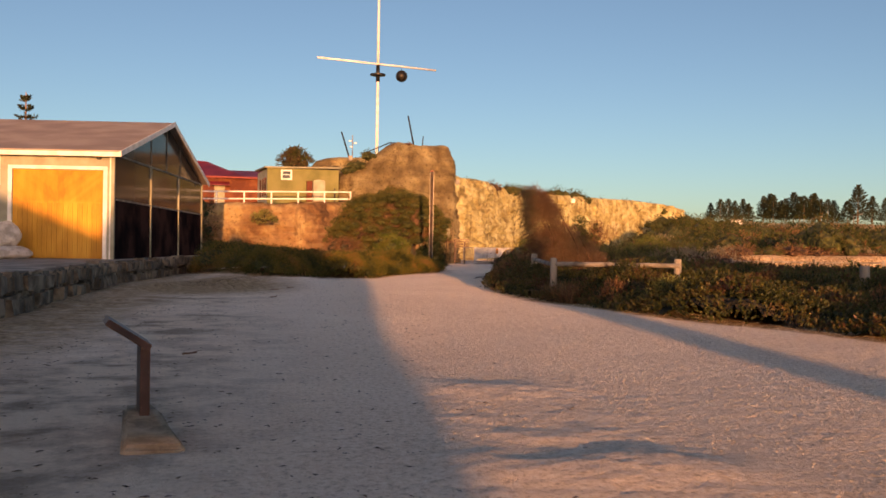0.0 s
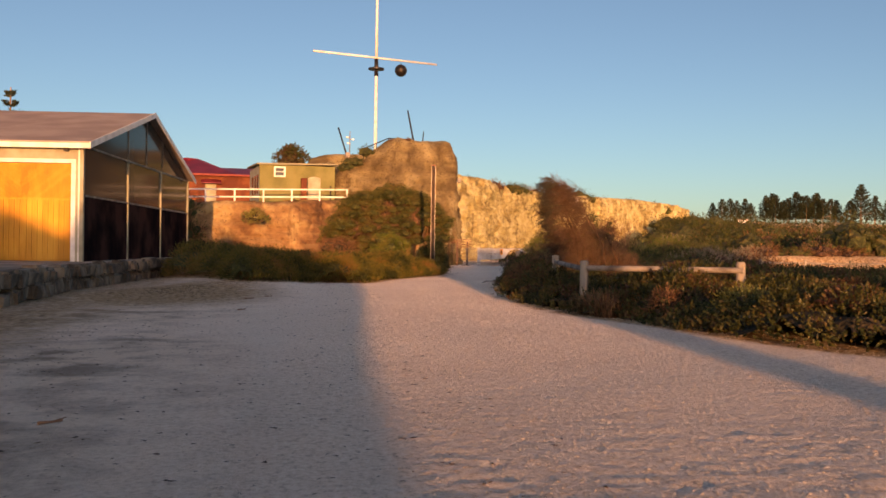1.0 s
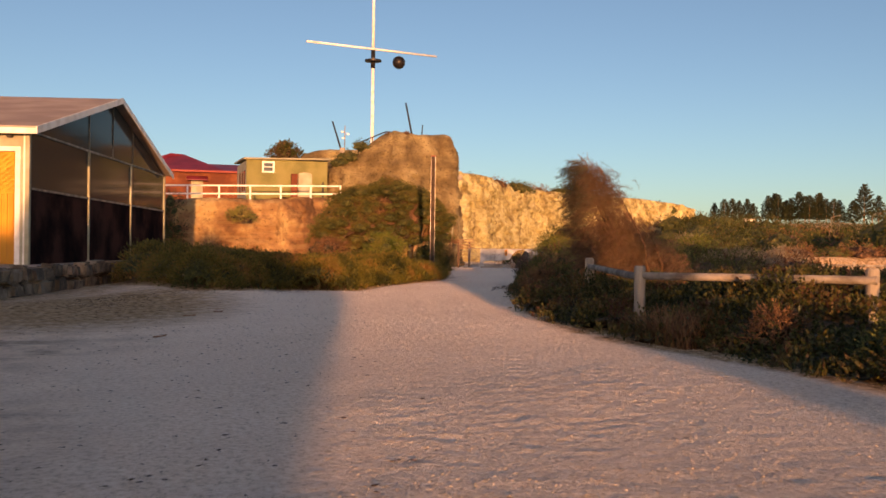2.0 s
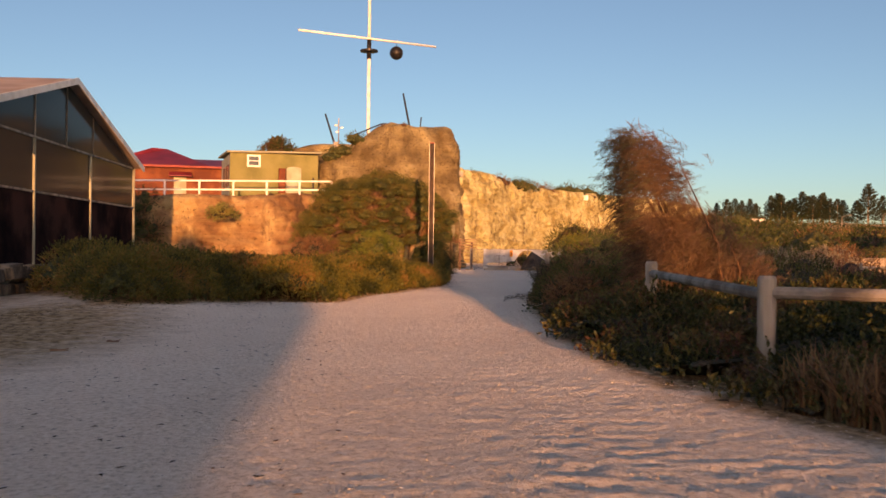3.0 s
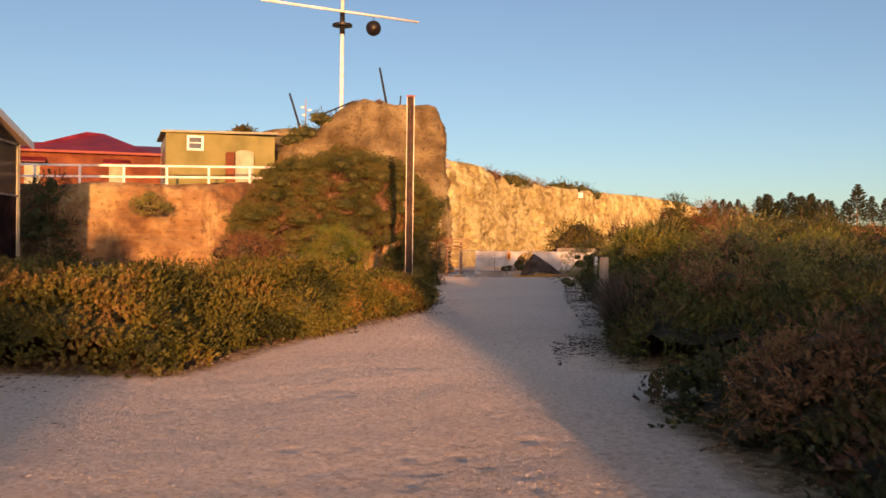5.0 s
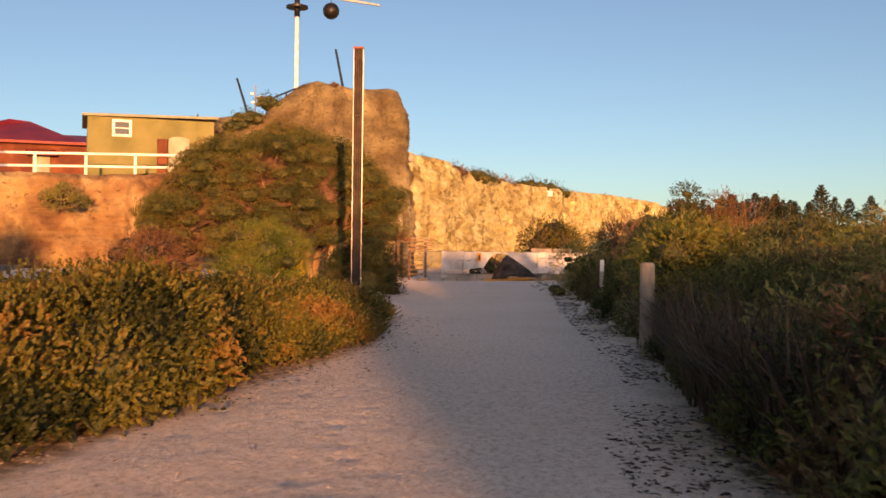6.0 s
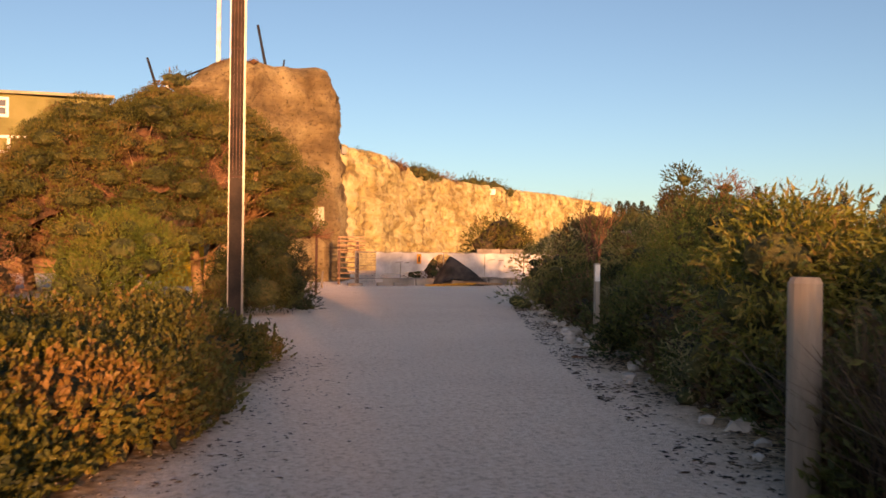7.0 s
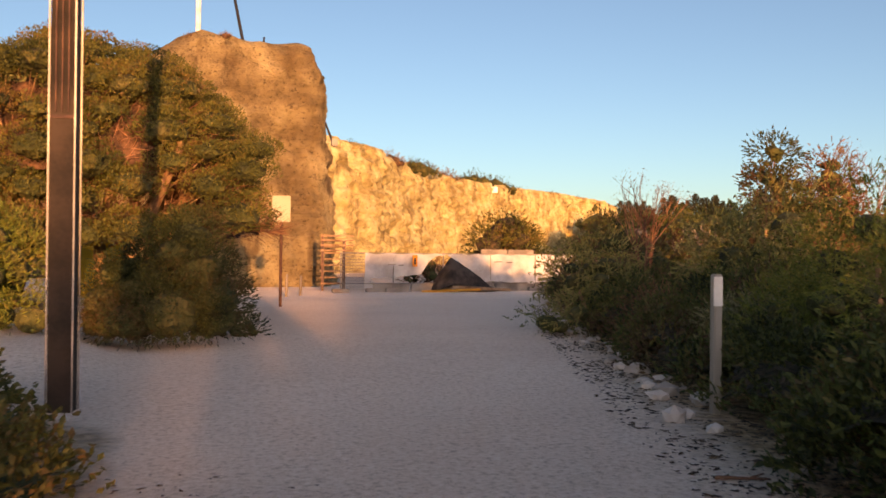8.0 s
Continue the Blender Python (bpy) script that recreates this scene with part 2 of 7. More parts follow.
MAROON = mat("maroon_roof_sheet", [(0.12, 0.012, 0.022), (0.17, 0.018, 0.03), (0.2, 0.025, 0.04)], 0.6, 0.5, 0.05, 10.0)
TIMBER = mat("grey_weathered_timber", [(0.13, 0.11, 0.09), (0.24, 0.205, 0.17), (0.34, 0.3, 0.25)], 3.0, 0.9, 0.6, 26.0, stretch=(1, 1, 0.15), obrand=0.25)
RAILWOOD = mat("grey_weathered_log", [(0.12, 0.10, 0.085), (0.22, 0.19, 0.16), (0.32, 0.28, 0.24)], 3.0, 0.9, 0.6, 22.0, bump_dist=0.03)
BARK = mat("pale_brown_bark", [(0.16, 0.09, 0.05), (0.28, 0.17, 0.1), (0.36, 0.24, 0.15)], 3.0, 0.95, 0.7, 20.0, stretch=(1, 1, 0.3))
TWIG = mat("dry_reddish_twig", [(0.10, 0.045, 0.03), (0.19, 0.09, 0.055), (0.28, 0.15, 0.09)], 2.0, 0.9, 0.0, 9.0, island=0.5)
INNER_BROWN = mat("brown_filler_and_limb", [(0.035, 0.022, 0.014), (0.085, 0.046, 0.03), (0.15, 0.08, 0.05)], 4.0, 1.0, 0.8, 24.0, bump_dist=0.08)
# filler inside plants; its dark tone stands for shade between the leaves
INNER = mat("dark_filler", [(0.02, 0.018, 0.01), (0.05, 0.04, 0.022), (0.095, 0.065, 0.04)], 5.0, 1.0, 0.8, 20.0, bump_dist=0.08)
BLACKMETAL = mat("dark_powder_coated_metal", [(0.012, 0.011, 0.012), (0.02, 0.018, 0.018)], 3.0, 0.4, 0.05, 40.0, metal=0.3)
BROWNMETAL = mat("rusty_brown_metal", [(0.035, 0.016, 0.013), (0.06, 0.028, 0.022), (0.09, 0.045, 0.03)], 6.0, 0.55, 0.1, 40.0, metal=0.3)
PLUM = mat("dark_plum_powder_coat", [(0.022, 0.011, 0.012), (0.036, 0.017, 0.018), (0.055, 0.028, 0.027)], 6.0, 0.5, 0.1, 40.0)
CHROME = mat("brushed_aluminium", [(0.26, 0.245, 0.23), (0.36, 0.34, 0.32)], 3.0, 0.5, 0.05, 40.0, metal=0.9)
# white cloth coloured greyer, in place of the shade lying on it
FABRIC = mat("white_shade_cloth", [(0.36, 0.35, 0.34), (0.46, 0.45, 0.44), (0.54, 0.53, 0.52)], 1.5, 0.9, 0.3, 14.0, bump_dist=0.05)
MESHGREY = mat("galvanised_mesh", [(0.2, 0.18, 0.16), (0.3, 0.28, 0.26)], 3.0, 0.6, 0.1, 30.0, metal=0.4)
YELLOW = mat("yellow_paint", [(0.6, 0.33, 0.03), (0.75, 0.45, 0.05)], 3.0, 0.6, 0.05, 30.0)
ORANGE = mat("orange_paint", [(0.6, 0.2, 0.02), (0.7, 0.27, 0.04)], 3.0, 0.6, 0.05, 30.0)
TARP = mat("dark_netting", [(0.012, 0.011, 0.011), (0.03, 0.026, 0.024), (0.06, 0.05, 0.045)], 2.0, 0.9, 0.5, 12.0)
LEAF_HEDGE = leaf_mat("saltbush_leaf", [(0.026, 0.034, 0.011), (0.08, 0.083, 0.02), (0.15, 0.132, 0.032), (0.235, 0.13, 0.048)], patch=0.9)
LEAF_DARK = leaf_mat("dark_coastal_leaf", [(0.02, 0.03, 0.01), (0.055, 0.07, 0.02), (0.09, 0.095, 0.028), (0.12, 0.07, 0.035), (0.09, 0.047, 0.03)], patch=0.9)
LEAF_TREE = leaf_mat("tea_tree_leaf", [(0.036, 0.045, 0.014), (0.08, 0.088, 0.024), (0.14, 0.13, 0.034), (0.175, 0.11, 0.045)], patch=0.9)
LEAF_THICKET = leaf_mat("glossy_thicket_leaf", [(0.016, 0.023, 0.009), (0.042, 0.052, 0.017), (0.08, 0.08, 0.026), (0.12, 0.085, 0.036), (0.1, 0.045, 0.03)], patch=0.9, rough=0.42)
LEAF_BROWN = leaf_mat("browned_leaf", [(0.09, 0.05, 0.03), (0.18, 0.09, 0.05), (0.27, 0.15, 0.08), (0.2, 0.15, 0.06)], patch=0.6)
LEAF_TALL = leaf_mat("tangled_thicket_leaf", [(0.02, 0.028, 0.01), (0.055, 0.072, 0.021), (0.105, 0.122, 0.034), (0.13, 0.1, 0.042), (0.1, 0.052, 0.03)], patch=0.9)
LEAF_LONG = leaf_mat("long_yellow_green_leaf", [(0.06, 0.08, 0.02), (0.13, 0.15, 0.035), (0.22, 0.21, 0.05), (0.2, 0.1, 0.05)], patch=0.5, rough=0.4)
LEAF_BRIGHT = leaf_mat("fresh_green_leaf", [(0.05, 0.078, 0.018), (0.11, 0.15, 0.032), (0.185, 0.21, 0.046), (0.22, 0.17, 0.055)], patch=0.8)
LEAF_SCRUB = leaf_mat("dune_scrub_leaf", [(0.08, 0.095, 0.032), (0.175, 0.185, 0.06), (0.28, 0.26, 0.09), (0.33, 0.22, 0.11)], patch=0.8)
LEAF_DUNE = leaf_mat("dark_dune_leaf", [(0.018, 0.028, 0.01), (0.042, 0.056, 0.017), (0.08, 0.088, 0.026), (0.13, 0.085, 0.04)], patch=0.8)
LEAF_DUNE_LIGHT = leaf_mat("olive_dune_leaf", [(0.035, 0.05, 0.015), (0.075, 0.095, 0.025), (0.125, 0.13, 0.036), (0.15, 0.105, 0.045)], patch=0.8)
# green filler cores, added so that no gaps show through the leaves
DUNE_INNER = mat("green_filler", [(0.03, 0.035, 0.014), (0.06, 0.068, 0.024), (0.1, 0.09, 0.035)], 2.5, 1.0, 0.9, 9.0, bump_dist=0.15)
LEAF_GREY = leaf_mat("silvery_dune_leaf", [(0.17, 0.15, 0.11), (0.26, 0.22, 0.16), (0.34, 0.28, 0.2)], patch=0.5)
LEAF_PINE = leaf_mat("pine_needle", [(0.012, 0.018, 0.01), (0.024, 0.034, 0.016), (0.045, 0.052, 0.024)], patch=0.4, through_light=0.1)
LEAF_TAM = leaf_mat("rusty_tamarisk_spray", [(0.05, 0.034, 0.024), (0.125, 0.068, 0.042), (0.2, 0.115, 0.07), (0.14, 0.11, 0.062)], patch=0.5)
LEAF_TAM_GREEN = leaf_mat("grey_green_tamarisk_spray", [(0.05, 0.055, 0.03), (0.10, 0.095, 0.05), (0.16, 0.13, 0.07), (0.18, 0.1, 0.055)], patch=0.5)
LEAF_SOFT = leaf_mat("soft_grey_green_leaf", [(0.11, 0.125, 0.06), (0.18, 0.195, 0.095), (0.26, 0.25, 0.13), (0.32, 0.25, 0.14)], patch=0.6)
DRYGRASS = leaf_mat("dry_grass_blade", [(0.16, 0.10, 0.055), (0.28, 0.19, 0.10), (0.38, 0.28, 0.16)], patch=0.5)


# ------------------------------------------------------------------ mesh helpers
def part(name, bm, material, parent=None, label="", smooth=False):
    """Links a bmesh as one mesh object, under a thing where one is given."""
    me = bpy.data.meshes.new(name)
    bm.normal_update()
    bm.to_mesh(me)
    bm.free()
    me.materials.append(material)
    if smooth:
        me.shade_smooth()
    ob = new(name, me)
    if parent:
        ob.parent = parent
    return tagged(ob, label)


def thing(name, label, category, m=None, group="", kind=""):
    ob = new(name)
    if m is not None:
        ob.matrix_world = m
    return tagged(ob, label, category, group, kind)


def box(bm, x0, y0, z0, x1, y1, z1, bevel=0.0, m=None):
    r = bmesh.ops.create_cube(bm, size=1.0)
    v = r["verts"]
    bmesh.ops.scale(bm, vec=(x1 - x0, y1 - y0, z1 - z0), verts=v)
    bmesh.ops.translate(bm, vec=((x0 + x1) / 2, (y0 + y1) / 2, (z0 + z1) / 2), verts=v)
    if m is not None:
        bmesh.ops.transform(bm, matrix=m, verts=v)
    if bevel:
        es = list({e for q in v for e in q.link_edges})
        bmesh.ops.bevel(bm, geom=es, offset=bevel, segments=2, affect="EDGES")
    return bm


def boxed(*a, **k):
    return box(bmesh.new(), *a, **k)


def tube(bm, a, b, r0, r1=None, seg=8, caps=True):
    """A tapered round bar from a to b."""
    r1 = r0 if r1 is None else r1
    a, b = Vector(a), Vector(b)
    d = b - a
    q = d.to_track_quat("Z", "Y").to_matrix().to_4x4()
    bmesh.ops.create_cone(bm, cap_ends=caps, cap_tris=False, segments=seg, radius1=r0, radius2=max(r1, 1e-4), depth=d.length,
                          matrix=Matrix.Translation((a + b) / 2) @ q)
    return bm


def prism(bm, poly, axis_to, m=None):
    """Extrudes a flat polygon (3D points) by a vector."""
    f = bm.faces.new([bm.verts.new(p) for p in poly])
    r = bmesh.ops.extrude_face_region(bm, geom=[f])
    bmesh.ops.translate(bm, vec=axis_to, verts=[g for g in r["geom"] if isinstance(g, bmesh.types.BMVert)])
    bmesh.ops.recalc_face_normals(bm, faces=bm.faces)
    return bm


def mesh_np(name, verts, faces, material, parent=None, label="", smooth=False):
    """A mesh from numpy arrays; faces all have the same number of corners."""
    me = bpy.data.meshes.new(name)
    nv, (nf, k) = len(verts), faces.shape
    me.vertices.add(nv)
    me.vertices.foreach_set("co", np.ascontiguousarray(verts, np.float32).ravel())
    me.loops.add(nf * k)
    me.loops.foreach_set("vertex_index", np.ascontiguousarray(faces, np.int32).ravel())
    me.polygons.add(nf)
    me.polygons.foreach_set("loop_start", np.arange(0, nf * k, k, dtype=np.int32))
    me.update(calc_edges=True)
    me.validate()
    me.materials.append(material)
    if smooth:
        me.shade_smooth()
    ob = new(name, me)
    if parent:
        ob.parent = parent
    return tagged(ob, label)


class Waves:
    """Smooth seeded noise on numpy arrays, about -1 to 1."""

    def __init__(self, seed, scale, dims=2, octaves=4):
        g = np.random.default_rng(seed)
        self.rows = []
        for o in range(octaves):
            for _ in range(5):
                k = g.normal(size=dims)
                k *= (2 ** o) * scale * g.uniform(0.6, 1.4) / np.linalg.norm(k)
                self.rows.append((k, g.uniform(0, 6.28), 0.55 ** o))
        self.norm = 1.0 / (sum(a for *_, a in self.rows) * 0.35)

    def __call__(self, *xs):
        s = 0
        for k, ph, a in self.rows:
            s = s + a * np.sin(sum(c * x for c, x in zip(k, xs)) + ph)
        return s * self.norm


def unit(v):
    return v / np.maximum(np.linalg.norm(v, axis=-1, keepdims=True), 1e-9)


def blades(P, D, N, length, width, fold=0.25):
    """Small folded leaves: bases P, directions D, normals N. Two triangles a side share the midrib."""
    S = unit(np.cross(D, N))
    U = unit(np.cross(S, D))
    L, W = length[:, None], width[:, None]
    mid = P + D * L * 0.45
    v = np.stack([P, mid + S * W * 0.5 + U * W * fold, P + D * L, mid - S * W * 0.5 + U * W * fold], 1)
    n = len(P)
    f = np.arange(n * 4).reshape(n, 4)
    f = np.concatenate([f[:, [0, 1, 2]], f[:, [0, 2, 3]]], 0)
    return v.reshape(-1, 3), f


def foliage(name, P, N, size, aspect, material, parent, seed, up=0.3, spread=0.9, label="", sprig=0, reach=3.0):
    """Leaves at P. sprig: that many leaves share one twig tip and fan out along it, reach leaf lengths long."""
    g = np.random.default_rng(seed)
    n = len(P)
    D = unit(N * 0.6 + g.normal(size=(n, 3)) * spread + np.array([0, 0, up]))
    Nn = unit(N + g.normal(size=(n, 3)) * 0.6)
    L = size * g.uniform(0.6, 1.35, n)
    if sprig:
        k = (np.arange(n) // sprig) * sprig
        axis = unit(N[k] * 0.8 + D[k] * 0.6)
        along = g.uniform(0, 1, n) ** 0.7
        P = P[k] + axis * (along * reach * (L.mean() if np.ndim(size) == 0 else L[k]))[:, None]
        D = unit(axis * (0.25 + 0.9 * along)[:, None] + g.normal(size=(n, 3)) * 0.6)
        Nn = unit(axis + g.normal(size=(n, 3)) * 0.5)
    v, f = blades(P - D * L[:, None] * 0.5, D, Nn, L, L * aspect)
    return mesh_np(name, v, f, material, parent, label)


def in_poly(x, y, poly):
    inside = np.zeros(x.shape, bool)
    for (x0, y0), (x1, y1) in zip(poly, poly[1:] + poly[:1]):
        c = (y0 > y) != (y1 > y)
        inside ^= c & (x < (x1 - x0) * (y - y0) / ((y1 - y0) or 1e-9) + x0)
    return inside


def edge_dist(x, y, poly):
    d = np.full(x.shape, 1e9)
    for (x0, y0), (x1, y1) in zip(poly, poly[1:] + poly[:1]):
        ex, ey = x1 - x0, y1 - y0
        t = np.clip(((x - x0) * ex + (y - y0) * ey) / (ex * ex + ey * ey), 0, 1)
        d = np.minimum(d, np.hypot(x - x0 - t * ex, y - y0 - t * ey))
    return d


def smooth01(t):
    t = np.clip(t, 0, 1)
    return t * t * (3 - 2 * t)


# ------------------------------------------------------------------ terrain
_hump, _ripple, _tread, _dune, _gully = Waves(3, 0.5), Waves(5, 3.2, octaves=3), Waves(8, 13.0, octaves=3), Waves(11, 0.09, octaves=5), Waves(14, 0.5, octaves=4)
HEDGE_LEFT = [(-0.9, 39.2), (1.3, 32.6), (2.5, 33.2), (4.1, 36.5), (5.7, 36.0), (8.2, 41.2), (10.0, 44.8), (11.5, 49.8), (11.6, 51.3), (10.6, 52.6), (7.5, 52.0), (3.5, 50.0), (0.0, 48.0)]
HEDGE_NEAR = [(9.0, 10.0), (8.55, 13.2), (8.0, 14.9), (7.65, 16.6), (7.6, 18.6), (7.4, 20.3), (7.2, 21.8), (8.6, 23.4), (11.6, 22.0), (15.0, 17.0), (15.0, 10.5)]
HEDGE_MID = [(7.2, 22.6), (7.3, 24.0), (7.8, 26.6), (8.8, 30.5), (9.6, 33.6), (10.6, 34.4), (13.5, 33.0), (13.0, 27.0), (11.2, 22.6), (8.8, 22.2)]
HEDGE_FAR = [(10.3, 35.6), (11.05, 38.0), (12.95, 41.6), (14.75, 46.8), (16.55, 51.8), (18.8, 57.6), (25.0, 72.0), (30.0, 74.0), (32.0, 62.0), (24.0, 46.0), (17.0, 34.0), (12.5, 34.0)]


CLIFF_LINE = [(25.5, 111), (28.5, 114), (33, 119.5), (40, 132), (48, 146), (58, 160), (70, 176), (90, 200), (110, 216)]


def ground_z(x, y):
    x, y = np.asarray(x, float), np.asarray(y, float)
    z = 0.022 * _hump(x, y) * smooth01((60 - np.hypot(x - 5, y - 25)) / 30)
    side = smooth01((x - 13 - 0.45 * (y - 38)) / 13) * smooth01((y - 20) / 20)
    z = z + side * (1.0 * smooth01((y + 0.25 * x - 60 - 1.6 * _gully(x, y)) / 3.2) + 4.0 * smooth01((y + 0.12 * x - 72) / 150) + 14.5 * smooth01((y - 190) / 400))
    z = z + side * smooth01((y - 60) / 25) * 0.7 * _dune(x, y)
    z = z + 0.28 * smooth01((3 - np.abs(x - 1.5)) / 3) * smooth01((y - 30) / 5) * smooth01((46 - y) / 6)
    z = z + 1.4 * smooth01(1 - edge_dist(x, y, CLIFF_LINE[4:] + CLIFF_LINE[5:-1][::-1]) / 34) * smooth01((x - 46) / 22)
    z = z - 0.32 * smooth01((y - 67) / 12) * smooth01((x - 12) / 3) * smooth01((44 - x) / 8)
    z = z + 0.25 * smooth01((12.2 - x) / 1.2) * smooth01((y - 53) / 2.5) * smooth01((90 - y) / 8)
    return z


def soil_at(x, y):
    d = np.full(x.shape, 9.0)
    for poly in (HEDGE_LEFT, HEDGE_NEAR, HEDGE_MID, HEDGE_FAR):
        e = edge_dist(x, y, poly)
        d = np.minimum(d, np.where(in_poly(x, y, poly), -1, e))
    s = smooth01(1 - d / 0.5)
    s = np.maximum(s, 0.72 * smooth01(1 - edge_dist(x, y, HEDGE_FAR) / 1.1))
    s = np.maximum(s, 1.0 * smooth01(1.4 - np.hypot((x + 0.2 - 0.1 * (y - 28)) / 3.0, (y - 28.5) / 6.5)))
    s = np.maximum(s, 0.75 * smooth01(1.2 - np.hypot((x + 2.4) / 1.7, (y - 15) / 8)))
    s = np.maximum(s, 0.95 * smooth01((x - 15 - 0.3 * (y - 30)) / 5) * smooth01((y - 15) / 10))
    s = np.maximum(s, 0.85 * smooth01(1 - (x + 3.7 - 0.075 * y) / 2.8) * smooth01((y - 6) / 6) * smooth01((44 - y) / 6))
    s = np.maximum(s, smooth01((np.hypot(x, y) - 130) / 60) * smooth01((x - 40) / 20))
    return np.maximum(s, smooth01((y - 58) / 6) * smooth01((x - 26) / 6) * 0.6 * smooth01((60 - np.abs(x - 60)) / 20))


def build_ground():
    def axis(knots):
        out = [knots[0][0]]
        for (a, s), (b, _) in zip(knots, knots[1:]):
            k = max(1, int(round((b - a) / s)))
            out += list(a + (b - a) * (np.arange(k) + 1) / k)
        return np.array(out)

    xs = axis([(-1500, 150), (-300, 30), (-60, 4), (-8, 0.6), (-3.5, 0.2), (-0.6, 0.06), (11.5, 0.25), (16, 0.5), (56, 2), (140, 12), (380, 120), (1500, 1)])
    ys = axis([(-1500, 150), (-200, 20), (-20, 2), (1.5, 0.055), (26, 0.1), (48, 0.25), (66, 0.6), (90, 2.5), (190, 12), (500, 120), (2500, 1)])
    X, Y = np.meshgrid(xs, ys, indexing="ij")
    Z = ground_z(X, Y)
    near = smooth01((14 - np.abs(X - 4.5)) / 4) * smooth01((66 - np.abs(Y - 30)) / 6)
    walked = 0.35 + 0.65 * smooth01((X - 0.3 - 0.12 * Y + 1.5) / 3)
    Z = Z + near * walked * (0.0006 * _ripple(X * 0.8, Y) + 0.0013 * _tread(X * 0.9, Y) * np.clip(0.7 + 0.8 * _hump(X * 2 + 9, Y * 2), 0.3, 1.5))
    drift = 0.35 * _hump(X * 3 + 4, Y * 1.5)
    Z = Z + near * 0.036 * np.exp(-((Y - 5.1 + 0.16 * (X - 2.2) ** 2 - drift) / 0.42) ** 2) * smooth01((X - 0.9) / 0.7) * smooth01((3.4 - X) / 1.1)
    Z = Z + near * 0.026 * np.exp(-((Y - 7.75 - 0.06 * X - drift) / 0.34) ** 2) * smooth01((X - 1.4) / 0.7) * smooth01((3.1 - X) / 0.8)
    Z = Z + near * 0.016 * np.exp(-((Y - 6.0 - drift) / 0.2) ** 2) * smooth01((X - 1.4) / 0.6) * smooth01((3.0 - X) / 0.8)
    grain = np.random.default_rng(19).normal(size=X.shape)
    Z = Z + near * walked * smooth01((48 - Y) / 2) * (0.0019 + 0.0004 * Y / 10 + 0.001 * smooth01((10 - Y) / 5)) * grain * np.clip(0.75 + 0.9 * _hump(X * 2.2 + 3, Y * 1.6), 0.15, 1.5)
    # footprints and scuffs: shallow pits with a raised rim
    g = np.random.default_rng(91)
    for _ in range(11000):
        cy = 1.8 + 46 * g.uniform() ** 1.25
        cx = g.uniform(-1, 1) * 4.2 + 3.4 + 0.17 * cy
        if cx < 0.138 * cy - 0.2 and g.uniform() < 0.8:
            continue
        trodden = cx > 1.9 + 0.138 * cy and cy > 17
        ra, rb, an, dep = g.uniform(0.06, 0.13), g.uniform(0.055, 0.08), g.normal() * 0.8 + 1.4, g.uniform(0.001, 0.006)
        dep *= 1.7 if trodden else 0.8
        i0, i1 = np.searchsorted(xs, (cx - 0.32, cx + 0.32))
        j0, j1 = np.searchsorted(ys, (cy - 0.32, cy + 0.32))
        dx, dy = X[i0:i1, j0:j1] - cx, Y[i0:i1, j0:j1] - cy
        q = ((dx * math.cos(an) + dy * math.sin(an)) / ra) ** 2 + ((dy * math.cos(an) - dx * math.sin(an)) / rb) ** 2
        Z[i0:i1, j0:j1] += dep * (0.55 * np.exp(-(np.sqrt(q) - 1.5) ** 2 * 4) - np.exp(-q))
    ni, nj = X.shape
    idx = np.arange(ni * nj).reshape(ni, nj)
    f = np.stack([idx[:-1, :-1], idx[1:, :-1], idx[1:, 1:], idx[:-1, 1:]], -1).reshape(-1, 4)
    ob = mesh_np("ground", np.stack([X, Y, Z], -1).reshape(-1, 3), f, SAND, smooth=True)
    att = ob.data.attributes.new("soil", "FLOAT", "POINT")
    att.data.foreach_set("value", soil_at(X, Y).astype(np.float32).ravel())
    # sand is coloured darker towards the left of the path, in patches
    D = smooth01((0.9 + 0.06 * Y - X) / 2.6) * smooth01((38 - Y) / 12) * 0.78
    D = D * (0.25 + 0.75 * smooth01(0.5 + 1.5 * _hump(X * 1.3 + 5, Y * 1.1)))
    att = ob.data.attributes.new("dark_left", "FLOAT", "POINT")
    att.data.foreach_set("value", D.astype(np.float32).ravel())
    return tagged(ob, "trodden pale beach sand with footprints and litter", "ground", kind="structure")


ground = build_ground()


